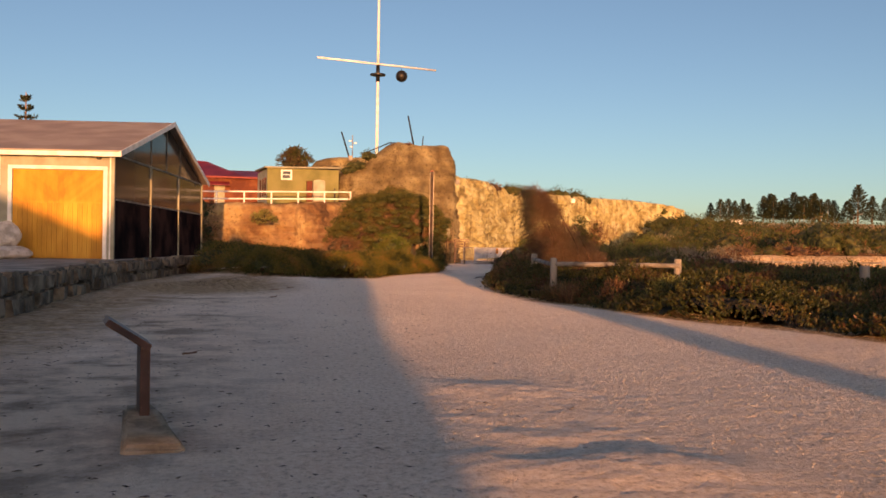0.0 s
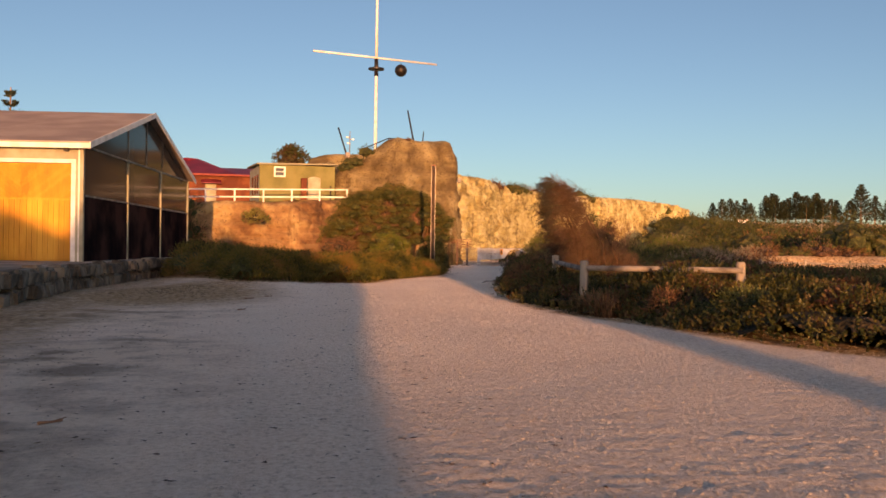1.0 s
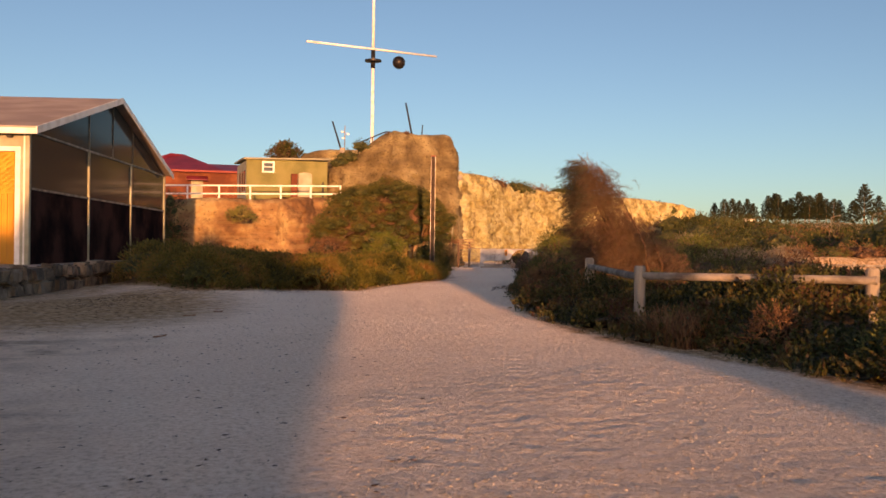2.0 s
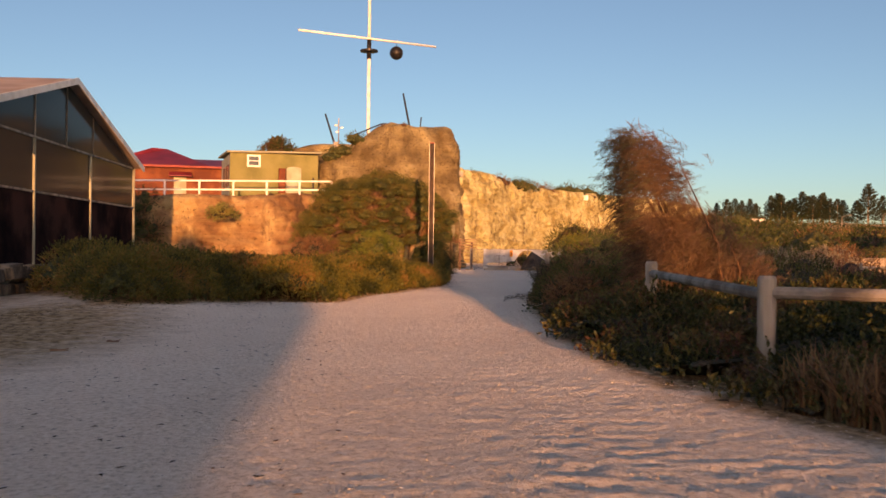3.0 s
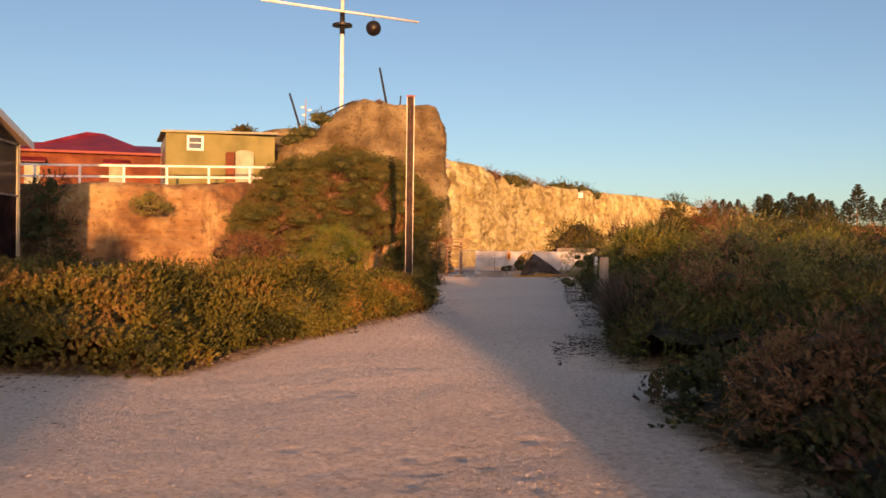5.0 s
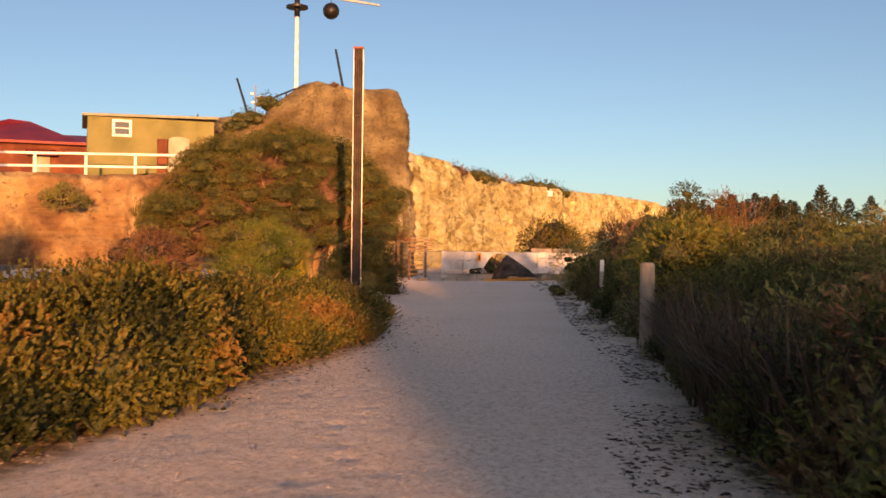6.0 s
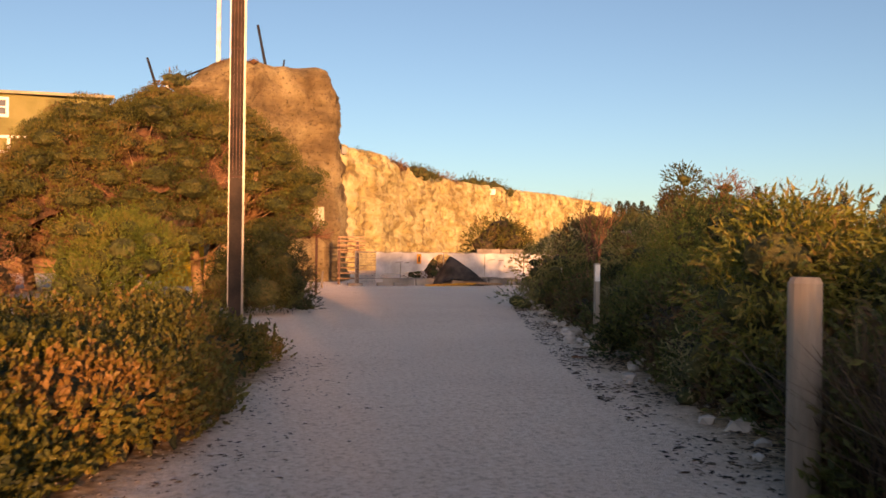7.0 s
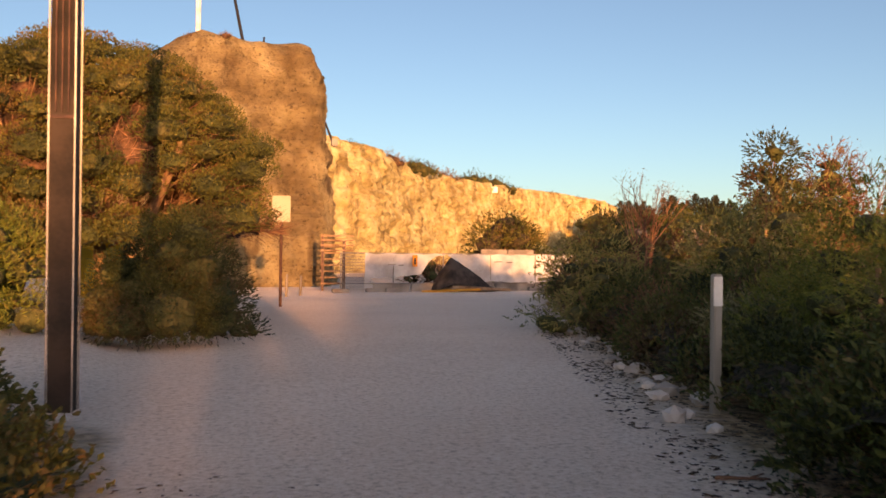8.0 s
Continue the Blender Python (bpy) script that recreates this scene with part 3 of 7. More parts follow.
# ------------------------------------------------------------------ cliffs
def rock_sheet(name, plan, top, foot, material, label, seed, rows=70, step=0.35, rough=1.0, back=14.0, lean=0.6, strata=0.25, turn=1.6, fall=0.0, parent=None, crag=0.0):
    """A rock face along a plan line: top and foot heights by distance along it, weathered ledges and hollows, and a top that runs back."""
    pts = np.array(plan, float)
    seg = np.linalg.norm(np.diff(pts, axis=0), axis=1)
    s_at = np.r_[0, np.cumsum(seg)]
    s = np.linspace(0, s_at[-1], max(8, int(s_at[-1] / step)))
    px, py = np.interp(s, s_at, pts[:, 0]), np.interp(s, s_at, pts[:, 1])
    k = max(1, int(turn / step))
    ker = np.ones(2 * k + 1) / (2 * k + 1)
    px, py = (np.convolve(np.pad(a, k, mode="reflect", reflect_type="odd"), ker, "valid") for a in (px, py))
    tx, ty = np.gradient(px), np.gradient(py)
    ln = np.hypot(tx, ty)
    nx, ny = ty / ln, -tx / ln
    zt = np.interp(s / s_at[-1], [a for a, _ in top], [b for _, b in top])
    zt = zt + 0.25 * rough * Waves(seed + 9, 0.8, 1)(s)
    wa, wb, wc = Waves(seed, 0.35, 2, 5), Waves(seed + 1, 1.6, 2, 4), Waves(seed + 2, 2.2, 2, 3)
    r = np.linspace(0, 1, rows)
    S, R = np.meshgrid(s, r, indexing="ij")
    ZT = zt[:, None]
    Z = foot + (ZT - foot) * R
    push = rough * (0.75 * wa(S, Z * 1.1) + 0.22 * wb(S, Z * 1.5))
    push = push + strata * wc(S * 0.15, Z * 1.3)
    hollow = np.clip(wa(S * 1.3 + 40, Z * 0.55) - 0.45, 0, 1)
    push = push - 1.6 * rough * hollow - lean * (ZT - foot) * 0.1 * R ** 1.6
    if crag:
        wd, we = Waves(seed + 4, 2.6, 2, 4), Waves(seed + 6, 1.1, 2, 3)
        push = push - crag * (1.0 - np.minimum(1.0, 2.4 * np.abs(we(S, Z * 0.8)))) + crag * 0.8 * np.abs(wd(S, Z * 1.25))
        push = push - 1.6 * crag * np.clip(wd(S * 1.9 + 7, Z * 1.1) - 0.62, 0, 1)
    round_top = np.clip((R - 0.9) / 0.1, 0, 1)
    push = push - 0.45 * round_top ** 3
    X = px[:, None] + nx[:, None] * push
    Y = py[:, None] + ny[:, None] * push
    extra = 8
    b = np.linspace(0, 1, extra + 1)[1:]
    XB = X[:, -1:] - nx[:, None] * back * b
    YB = Y[:, -1:] - ny[:, None] * back * b
    ZB = Z[:, -1:] + 0.15 * rough * wb(S[:, :extra], b[None, :] * 9) - fall * b[None, :]
    V = np.stack([np.c_[X, XB], np.c_[Y, YB], np.c_[Z, ZB]], -1)
    ni, nj = V.shape[:2]
    idx = np.arange(ni * nj).reshape(ni, nj)
    f = np.stack([idx[:-1, :-1], idx[1:, :-1], idx[1:, 1:], idx[:-1, 1:]], -1).reshape(-1, 4)
    ob = mesh_np(name, V.reshape(-1, 3), f, material, parent, smooth=False)
    return tagged(ob, label, "cliff", kind="structure")


rock_sheet("rock_bank", [(-14, 79.5), (-3, 78.6), (3, 78.2), (8.6, 78.6), (11.5, 81.5)], [(0, 4.25), (0.5, 4.3), (1, 4.75)], -0.3, ROCK_RED,
           "cut bank of reddish weathered limestone under the houses", 21, rows=70, step=0.16, rough=0.34, back=40, lean=0.9, strata=0.05, crag=0.2)
rock_sheet("bluff", [(9.5, 94), (10.8, 86.9), (13.0, 86.3), (16.5, 86.4), (21.5, 86.9), (22.0, 88.5), (23.5, 98), (26.5, 110), (27.5, 114)],
           [(0, 8.8), (0.12, 8.2), (0.17, 7.8), (0.21, 8.5), (0.252, 10.1), (0.274, 10.5), (0.318, 10.3), (0.369, 10.5), (0.385, 10.1), (0.41, 9.5), (0.5, 9.0), (0.6, 8.8), (1, 8.4)], -0.5, ROCK,
           "tall blunt bluff of brown weathered limestone", 31, rows=130, step=0.16, rough=0.36, back=4, lean=0.3, strata=0.05, turn=0.7, fall=0.9, crag=0.24)
rock_sheet("upper_bluff", [(9.4, 104.5), (10.0, 102.4), (13.5, 102.0), (18.5, 101.5)], [(0, 9.3), (0.15, 10.0), (0.45, 10.3), (1, 10.5)], 3.5, ROCK,
           "stone-faced upper terrace of the bluff behind the cottage", 36, rows=40, step=0.3, rough=0.2, back=7, lean=0.2, crag=0.1)
rock_sheet("cliff", CLIFF_LINE,
           [(0, 9.6), (0.083, 9.7), (0.19, 9.5), (0.31, 9.8), (0.43, 10.3), (0.58, 10.9), (0.81, 11.9), (0.95, 11.5), (1, 10.4)], -0.5, ROCK_GOLD,
           "long golden limestone cliff with hollows, stains and ledges", 41, rows=90, step=0.35, rough=0.38, back=60, lean=0.5, strata=0.14, crag=0.42)


# ------------------------------------------------------------------ shrubs
def patch_plants(name, label, category, poly, height, density, size, aspect, material, seed, shoulder=0.8, lump=0.35, up=0.3, group="", thin=None, sprig=7, core=0.8, inner=None, swell=None):
    """A low spreading thicket over a plan outline: a dark filler sheet below, leaves over its rounded lumpy surface."""
    g = np.random.default_rng(seed)
    hill, lump_w = Waves(seed, 1.1, 2, 3), Waves(seed + 1, 3.4, 2, 2)
    pa = np.array(poly)
    lo, hi = pa.min(0) - 0.3, pa.max(0) + 0.3
    wob = Waves(seed + 2, 2.4, 2, 3)

    def top(x, y):
        d = np.where(in_poly(x, y, poly), 1, -1) * edge_dist(x, y, poly) + 0.22 * wob(x, y)
        q = np.clip(d / shoulder, 0, 1)
        h = height * np.sqrt(np.clip(1 - (1 - q) ** 2, 0, 1)) * (1 - lump * 0.5 + lump * 0.6 * hill(x, y) + 0.08 * lump_w(x, y))
        return d, h * swell(x, y) if swell else h

    base = thing(name, label, category, pose(float(pa[:, 0].mean()), float(pa[:, 1].mean()), 0), group)
    off = np.array([pa[:, 0].mean(), pa[:, 1].mean(), 0])
    area = (hi - lo).prod()
    n = int(area * density)
    x, y = g.uniform(lo[0], hi[0], n), g.uniform(lo[1], hi[1], n)
    d, h = top(x, y)
    ok = d > 0.0
    if thin:
        ok &= g.uniform(0, 1, n) < thin(x, y)
    x, y, d, h = x[ok], y[ok], d[ok], h[ok]
    e = 0.08
    hx, hy = (top(x + e, y)[1] - h) / e, (top(x, y + e)[1] - h) / e
    slope = np.hypot(hx, hy)
    rep = np.clip(np.sqrt(1 + slope ** 2), 1, 4)
    pick = np.repeat(np.arange(len(x)), np.floor(rep + g.uniform(0, 1, len(x))).astype(int))
    x, y, h, hx, hy, slope = x[pick], y[pick], h[pick], hx[pick], hy[pick], slope[pick]
    jit = g.normal(size=(len(x), 2)) * 0.05
    x, y = x + jit[:, 0], y + jit[:, 1]
    z = ground_z(x, y) + h * (1 - g.uniform(0, 1, len(x)) ** 2 * np.clip(0.25 + 0.6 * (slope > 0.7), 0, 0.9)) + g.normal(size=len(x)) * 0.03 * height + 0.02
    N = unit(np.stack([-hx, -hy, np.full(len(x), 0.8)], -1))
    foliage("leaves", np.stack([x, y, z], -1) - off, N, size / np.sqrt(np.clip(thin(x, y), 0.55, 1)) if thin else size, aspect, material, base, seed + 5, up=up, sprig=sprig)
    # filler sheet under the leaves, dark in place of the shade in gaps
    s = max(0.12, math.sqrt(area) / 110)
    xs, ys = np.arange(lo[0], hi[0], s), np.arange(lo[1], hi[1], s)
    X, Y = np.meshgrid(xs, ys, indexing="ij")
    D, H = top(X, Y)
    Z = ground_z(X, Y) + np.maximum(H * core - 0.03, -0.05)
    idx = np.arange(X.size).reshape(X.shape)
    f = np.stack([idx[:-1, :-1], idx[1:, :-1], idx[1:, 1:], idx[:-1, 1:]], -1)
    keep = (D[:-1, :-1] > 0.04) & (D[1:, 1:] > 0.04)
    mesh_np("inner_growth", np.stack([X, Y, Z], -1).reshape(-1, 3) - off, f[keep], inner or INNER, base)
    return base


def lobed_shrub(name, label, category, centre, lobes, leaves, size, aspect, material, seed, core=0.6, up=0.2, group="", stems=5, shell=0.4, core_sub=2,
                stem_mat=None, twigs=0, inner=None, sprig=7):
    """A shrub or tree crown of overlapping lobes (x, y, z, radius) round its foot, with stems from the foot into the lobes."""
    g = np.random.default_rng(seed)
    base = thing(name, label, category, pose(*centre), group)
    L = np.array(lobes, float)
    w = L[:, 3] ** 2
    k = g.choice(len(L), leaves, p=w / w.sum())
    dirs = unit(g.normal(size=(leaves, 3)))
    dirs[:, 2] = np.abs(dirs[:, 2]) * np.where(g.uniform(size=leaves) < 0.72, 1, -1)
    bump = Waves(seed + 1, 3.0, 3, 3)(*(dirs * 2.2 + k[:, None] * 3.1).T)
    rad = L[k, 3] * (1 - shell * g.uniform(0, 1, leaves) ** 2 + 0.16 * bump)
    P = L[k, :3] + dirs * rad[:, None] * np.array([1, 1, 0.8])
    keep = P[:, 2] > 0.03
    for c in L:
        q = np.linalg.norm((P - c[:3]) / (c[3] * np.array([1, 1, 0.8])), axis=1)
        keep &= (q > 0.55)
    P, dirs = P[keep], dirs[keep]
    foliage("leaves", P, dirs, size, aspect, material, base, seed + 3, up=up, sprig=sprig)
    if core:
        # solid filler cores, added to block sight through the crown
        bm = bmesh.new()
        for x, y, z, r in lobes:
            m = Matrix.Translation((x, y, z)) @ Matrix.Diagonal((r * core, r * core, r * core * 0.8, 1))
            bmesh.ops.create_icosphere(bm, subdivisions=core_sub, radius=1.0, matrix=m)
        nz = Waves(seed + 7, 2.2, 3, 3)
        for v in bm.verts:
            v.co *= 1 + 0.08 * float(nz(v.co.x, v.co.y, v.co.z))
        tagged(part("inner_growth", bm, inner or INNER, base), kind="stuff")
    order = sorted(range(len(lobes)), key=lambda i: -lobes[i][3])[:stems]
    for i in order:
        bm = bmesh.new()
        x, y, z, r = lobes[i]
        a = Vector((g.uniform(-0.15, 0.15) * r, g.uniform(-0.15, 0.15) * r, -0.05))
        b = Vector((x, y, z))
        mid = a.lerp(b, 0.5) + Vector(g.normal(size=3)) * 0.12 * r
        tube(bm, a, mid, 0.06 * r + 0.01, 0.045 * r + 0.008, 7)
        tube(bm, mid, b, 0.045 * r + 0.008, 0.02 * r + 0.004, 7)
        part("stem", bm, stem_mat or BARK, base)
    if twigs:
        bm_v, bm_f = [], []
        kk = g.choice(len(L), twigs, p=w / w.sum())
        dd = unit(g.normal(size=(twigs, 3)) + np.array([0, 0, 0.2]))
        P0 = L[kk, :3] + dd * (L[kk, 3] * 0.7)[:, None] * np.array([1, 1, 0.8])
        LL = g.uniform(0.25, 0.6, twigs) * L[kk, 3]
        v, f = blades(P0, unit(dd + g.normal(size=(twigs, 3)) * 0.5), unit(g.normal(size=(twigs, 3))), LL, LL * 0.03 + 0.008)
        tagged(mesh_np("twig_growth", v, f, TWIG, base), kind="stuff")
    return base


def lobes_dome(seed, rx, ry, h, count, rmin, rmax):
    """Lobes set over a dome rx by ry by h."""
    g = np.random.default_rng(seed)
    out = []
    for i in range(count):
        a, q = g.uniform(0, 6.283), math.sqrt(g.uniform(0, 1))
        r = g.uniform(rmin, rmax)
        z = max(r * 0.55, (h - r * 0.8) * math.sqrt(max(0.0, 1 - q * q)) * g.uniform(0.75, 1.0))
        out.append((math.cos(a) * q * max(0.05, rx - r * 0.8), math.sin(a) * q * max(0.05, ry - r * 0.8), z, r))
    for i in range(max(3, count // 2)):
        a, q = g.uniform(0, 6.283), g.uniform(0.55, 1.0)
        r = g.uniform(rmin, rmax) * 0.8
        out.append((math.cos(a) * q * max(0.05, rx - r * 0.7), math.sin(a) * q * max(0.05, ry - r * 0.7), r * 0.5, r))
    return out


def near_left(x, y):
    """1 along the path side of the hedge, less behind."""
    return np.clip(1.0 - ((y - 36) - 1.45 * (x - 4)) / 5.5, 0.3, 1.0)


patch_plants("saltbush_hedge", "low spreading saltbush hedge with olive and orange leaves", "hedge", HEDGE_LEFT, 0.93, 4600, 0.038, 0.58,
             LEAF_HEDGE, 51, shoulder=0.9, lump=0.5, thin=near_left, core=0.8, inner=DUNE_INNER, swell=lambda x, y: 1 - 0.42 * smooth01((y - 41) / 8))
patch_plants("coastal_thicket", "dark green creeping coastal thicket in front of the log rail", "shrub", HEDGE_NEAR, 0.62, 1500, 0.062, 0.5, LEAF_THICKET, 61, shoulder=0.55, lump=1.2, group="thickets along the path", core=0.68)
patch_plants("coastal_thicket", "dark green creeping coastal thicket below the tamarisk", "shrub", HEDGE_MID, 0.62, 1600, 0.058, 0.5, LEAF_THICKET, 62, shoulder=0.6, lump=1.1, group="thickets along the path", core=0.68)


for nm, lb, x, y, rx, h, n, mt, sd in (
        ("dry_brown_shrub", "half dead brown shrub in front of the log rail", 8.45, 19.6, 0.5, 0.58, 5000, LEAF_BROWN, 901),
        ("dry_brown_shrub", "half dead brown shrub in front of the log rail", 11.6, 14.6, 0.9, 0.75, 7000, LEAF_BROWN, 903),
        ("dry_brown_shrub", "half dead brown shrub in front of the log rail", 12.9, 15.6, 0.9, 0.8, 7000, LEAF_BROWN, 905),
        ("leafy_shrub", "rounded olive shrub in front of the log rail", 9.5, 15.6, 0.75, 0.62, 9000, LEAF_THICKET, 907),
        ("leafy_shrub", "rounded olive shrub in front of the log rail", 8.5, 17.4, 0.6, 0.66, 8000, LEAF_SCRUB, 909),
        ("leafy_shrub", "rounded olive shrub in front of the log rail", 10.4, 17.3, 0.7, 0.52, 8000, LEAF_SCRUB, 911),
        ("leafy_shrub", "rounded olive shrub below the tamarisk", 8.5, 25.4, 0.6, 0.7, 8000, LEAF_THICKET, 913),
        ("dry_brown_shrub", "half dead brown shrub below the tamarisk", 9.6, 31.6, 0.7, 0.85, 7000, LEAF_BROWN, 915)):
    lobed_shrub(nm, lb, "shrub", (x, y, float(ground_z(x, y))), lobes_dome(sd, rx, rx * 0.85, h, 12, 0.25 * rx, 0.42 * rx), n, 0.05, 0.3, mt, sd + 1, group="shrubs along the path", stems=3, core=0.5, twigs=250 if mt is LEAF_BROWN else 0)


def by_the_path(x, y):
    """1 beside the path, falling to 0.15 deep inside the thicket."""
    edge = np.interp(y, [p[1] for p in HEDGE_FAR[:8]], [p[0] for p in HEDGE_FAR[:8]])
    return np.clip(1.15 - (x - edge) / 5.0, 0.15, 1.0) * np.clip(1.5 - (y - 40) / 30, 0.4, 1.0)


patch_plants("dune_ground_cover", "low brown and green ground cover behind the log rail", "shrub", [(11.6, 22.6), (15.2, 17.5), (25.0, 23.0), (26.0, 36.0), (18.0, 36.0), (13.4, 31.0)], 0.55, 260, 0.11, 0.35, LEAF_DARK, 64, lump=0.8, group="thickets along the path")
patch_plants("tall_coastal_thicket", "tangled green and brown coastal thicket beside the path", "shrub", HEDGE_FAR, 1.08, 2100, 0.052, 0.38, LEAF_TALL, 63, shoulder=0.85, lump=0.8, up=0.6, core=0.72, group="thickets along the path", thin=by_the_path)

def build_tea_tree(c, ry, seed):
    """A wind-clipped tree: bare leaning trunks, a brown tangle inside, and flat pads of fine foliage over a lopsided dome."""
    g = np.random.default_rng(seed)
    t = thing("tea_tree", "broad dense wind-clipped tea tree with olive pads of foliage", "tree", pose(*c))
    rx = 3.75
    wob = Waves(seed + 5, 2.1, 2, 3)

    def roof(x, y):
        top = np.interp(x, [-3.8, -3.3, -2.3, -1.4, 0.4, 1.8, 2.7, 3.3, 3.8], [1.7, 2.7, 3.6, 4.1, 4.45, 4.35, 3.75, 3.1, 2.2])
        low = np.interp(x, [-3.8, 0.0, 1.2, 3.8], [0.9, 1.0, 1.45, 1.35])
        q = np.clip((np.asarray(x) / rx) ** 6 + np.abs(np.asarray(y) / ry) ** 2.4, 0, 1)
        return low, low + (top - low) * np.sqrt(1 - q) * (1 + 0.07 * wob(x, y))

    pads = []
    for _ in range(6000):
        x, turn = g.uniform(-rx + 0.25, rx - 0.45), g.uniform(0.05, 2.3)
        y = -ry * math.cos(turn)
        q = min(1.0, abs(x / rx) ** 6 + abs(y / ry) ** 2.4)
        low, top = roof(x, y)
        z, r = float(top), g.uniform(0.3, 0.62)
        if q > 0.97:
            z = g.uniform(float(low), float(low) + 1.3)
        if any((x - p[0]) ** 2 + (y - p[1]) ** 2 + 2.2 * (z - p[2]) ** 2 < (0.7 * (r + p[3])) ** 2 for p in pads):
            continue
        pads.append((x, y, z - r * 0.15, r))
    A = np.array(pads)
    per = (A[:, 3] ** 2 * 6600).astype(int)
    k = np.repeat(np.arange(len(A)), per)
    D = unit(g.normal(size=(len(k), 3)))
    D[:, 2] = np.abs(D[:, 2]) * np.where(g.uniform(size=len(k)) < 0.72, 1, -0.75)
    knob = Waves(seed + 6, 3.5, 3, 2)(*(D * 1.8 + k[:, None] * 2.3).T)
    P = A[k, :3] + D * (A[k, 3] * (1 - 0.3 * g.uniform(0, 1, len(k)) ** 2 + 0.2 * knob))[:, None] * np.array([1, 1, 0.66])
    foliage("leaves", P, unit(D + np.array([0, 0, 0.3])), 0.058, 0.32, LEAF_TREE, t, seed + 3, up=0.25, spread=0.55)
    # a solid core added in each pad to stop sight through it
    bm = bmesh.new()
    for x, y, z, r in pads:
        bmesh.ops.create_icosphere(bm, subdivisions=1, radius=1.0, matrix=Matrix.Translation((x, y, z)) @ Matrix.Diagonal((r * 0.7, r * 0.7, r * 0.4, 1)))
    tagged(part("cushion_growth", bm, DUNE_INNER, t), kind="stuff")
    for x, y, z, r in pads[::2]:
        a = Vector((0.55 * x + g.uniform(-0.3, 0.3), 0.35 * y, 0.55 * z))
        b = Vector((x, y, z - 0.2 * r))
        mid = a.lerp(b, 0.55) + Vector((g.normal() * 0.12, g.normal() * 0.12, -0.12))
        bm = bmesh.new()
        tube(bm, a, mid, 0.024, 0.018, 6)
        tube(bm, mid, b, 0.018, 0.008, 6)
        part("limb", bm, BARK, t)
    n = 14000
    x, y = g.uniform(-rx, rx, n) * 0.96, g.uniform(-ry, ry, n) * 0.92
    low, top = roof(x, y)
    z = low + np.maximum(top - low - 0.3, 0) * g.uniform(0.0, 1.0, n)
    P = np.stack([x, y, z], -1)
    ln = g.uniform(0.15, 0.6, n)
    d = unit(np.stack([x / rx, y / ry, 0.5 + 0 * x], -1) + g.normal(size=(n, 3)) * 0.55)
    v, f = blades(P, d, unit(g.normal(size=(n, 3))), ln, ln * 0.012 + 0.007)
    tagged(mesh_np("twig_tangle", v, f, TWIG, t), kind="stuff")
    # solid brown filler inside the crown, in place of real twigs
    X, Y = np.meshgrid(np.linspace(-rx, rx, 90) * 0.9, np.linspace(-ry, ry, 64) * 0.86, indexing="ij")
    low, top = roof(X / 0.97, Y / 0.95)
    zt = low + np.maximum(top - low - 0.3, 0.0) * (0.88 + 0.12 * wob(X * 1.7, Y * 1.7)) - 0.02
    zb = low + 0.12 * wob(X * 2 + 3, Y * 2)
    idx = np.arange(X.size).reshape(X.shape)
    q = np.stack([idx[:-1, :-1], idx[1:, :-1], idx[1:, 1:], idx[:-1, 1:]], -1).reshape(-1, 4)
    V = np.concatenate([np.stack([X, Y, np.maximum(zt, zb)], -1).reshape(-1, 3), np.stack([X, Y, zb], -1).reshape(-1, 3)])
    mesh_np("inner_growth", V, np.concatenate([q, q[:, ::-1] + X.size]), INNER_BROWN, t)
    for k in range(11):
        a = Vector((g.uniform(-2.4, 2.4) if k > 4 else 1.0 + 0.28 * k + g.uniform(-0.1, 0.1), g.uniform(-1.9, 0.4), -0.15))
        b = Vector((a.x + g.uniform(-0.25, 0.5), a.y + g.uniform(-0.5, 0.3), 1.2))
        e = Vector((b.x + g.uniform(-0.7, 0.7), b.y + g.uniform(-0.3, 0.4), 2.6))
        e.x = max(-2.4, min(2.4, e.x))
        h = Vector((e.x * 0.9 + g.uniform(-0.3, 0.3), e.y * 0.8, 3.4))
        bm = bmesh.new()
        tube(bm, a, b, 0.13, 0.1, 9)
        tube(bm, b, e, 0.1, 0.06, 8)
        tube(bm, e, h, 0.06, 0.025, 7)
        part("trunk", bm, BARK, t, smooth=True)


build_tea_tree((10.85, 62.3, 0.15), 2.7, 72)
lobed_shrub("yellow_green_shrub", "rounded yellow-green shrub in front of the tea tree", "shrub", (10.1, 57.0, 0.2), [(0, 0, 0.7, 0.8)] + lobes_dome(73, 1.3, 1.1, 1.85, 22, 0.3, 0.5), 42000, 0.07, 0.16, LEAF_BRIGHT, 74, up=0.9, core=0.5, inner=DUNE_INNER)
lobed_shrub("dry_brown_shrub", "half dead brown shrub with dry twigs", "shrub", (7.4, 57.6, 0.2), lobes_dome(75, 1.3, 1.1, 1.5, 18, 0.3, 0.5), 26000, 0.06, 0.18, LEAF_BROWN, 76, twigs=2500)
lobed_shrub("dark_green_shrub", "dense dark green shrub beside the lamp post", "shrub", (12.65, 57.0, 0.1), [(-0.45, 0, 0.3, 0.48), (0, 0, 0.4, 0.6), (0.45, 0, 0.3, 0.48), (-0.2, 0.1, 0.8, 0.46), (0.3, 0, 0.9, 0.5), (0.25, 0.05, 1.3, 0.4), (-0.05, -0.3, 0.35, 0.5), (0.5, -0.2, 0.5, 0.4), (-0.6, -0.1, 0.25, 0.35), (0.05, 0, 1.1, 0.42), (0.6, 0.1, 0.7, 0.3)], 36000, 0.048, 0.3, LEAF_DUNE, 78, stems=0, core=0.7, inner=DUNE_INNER)
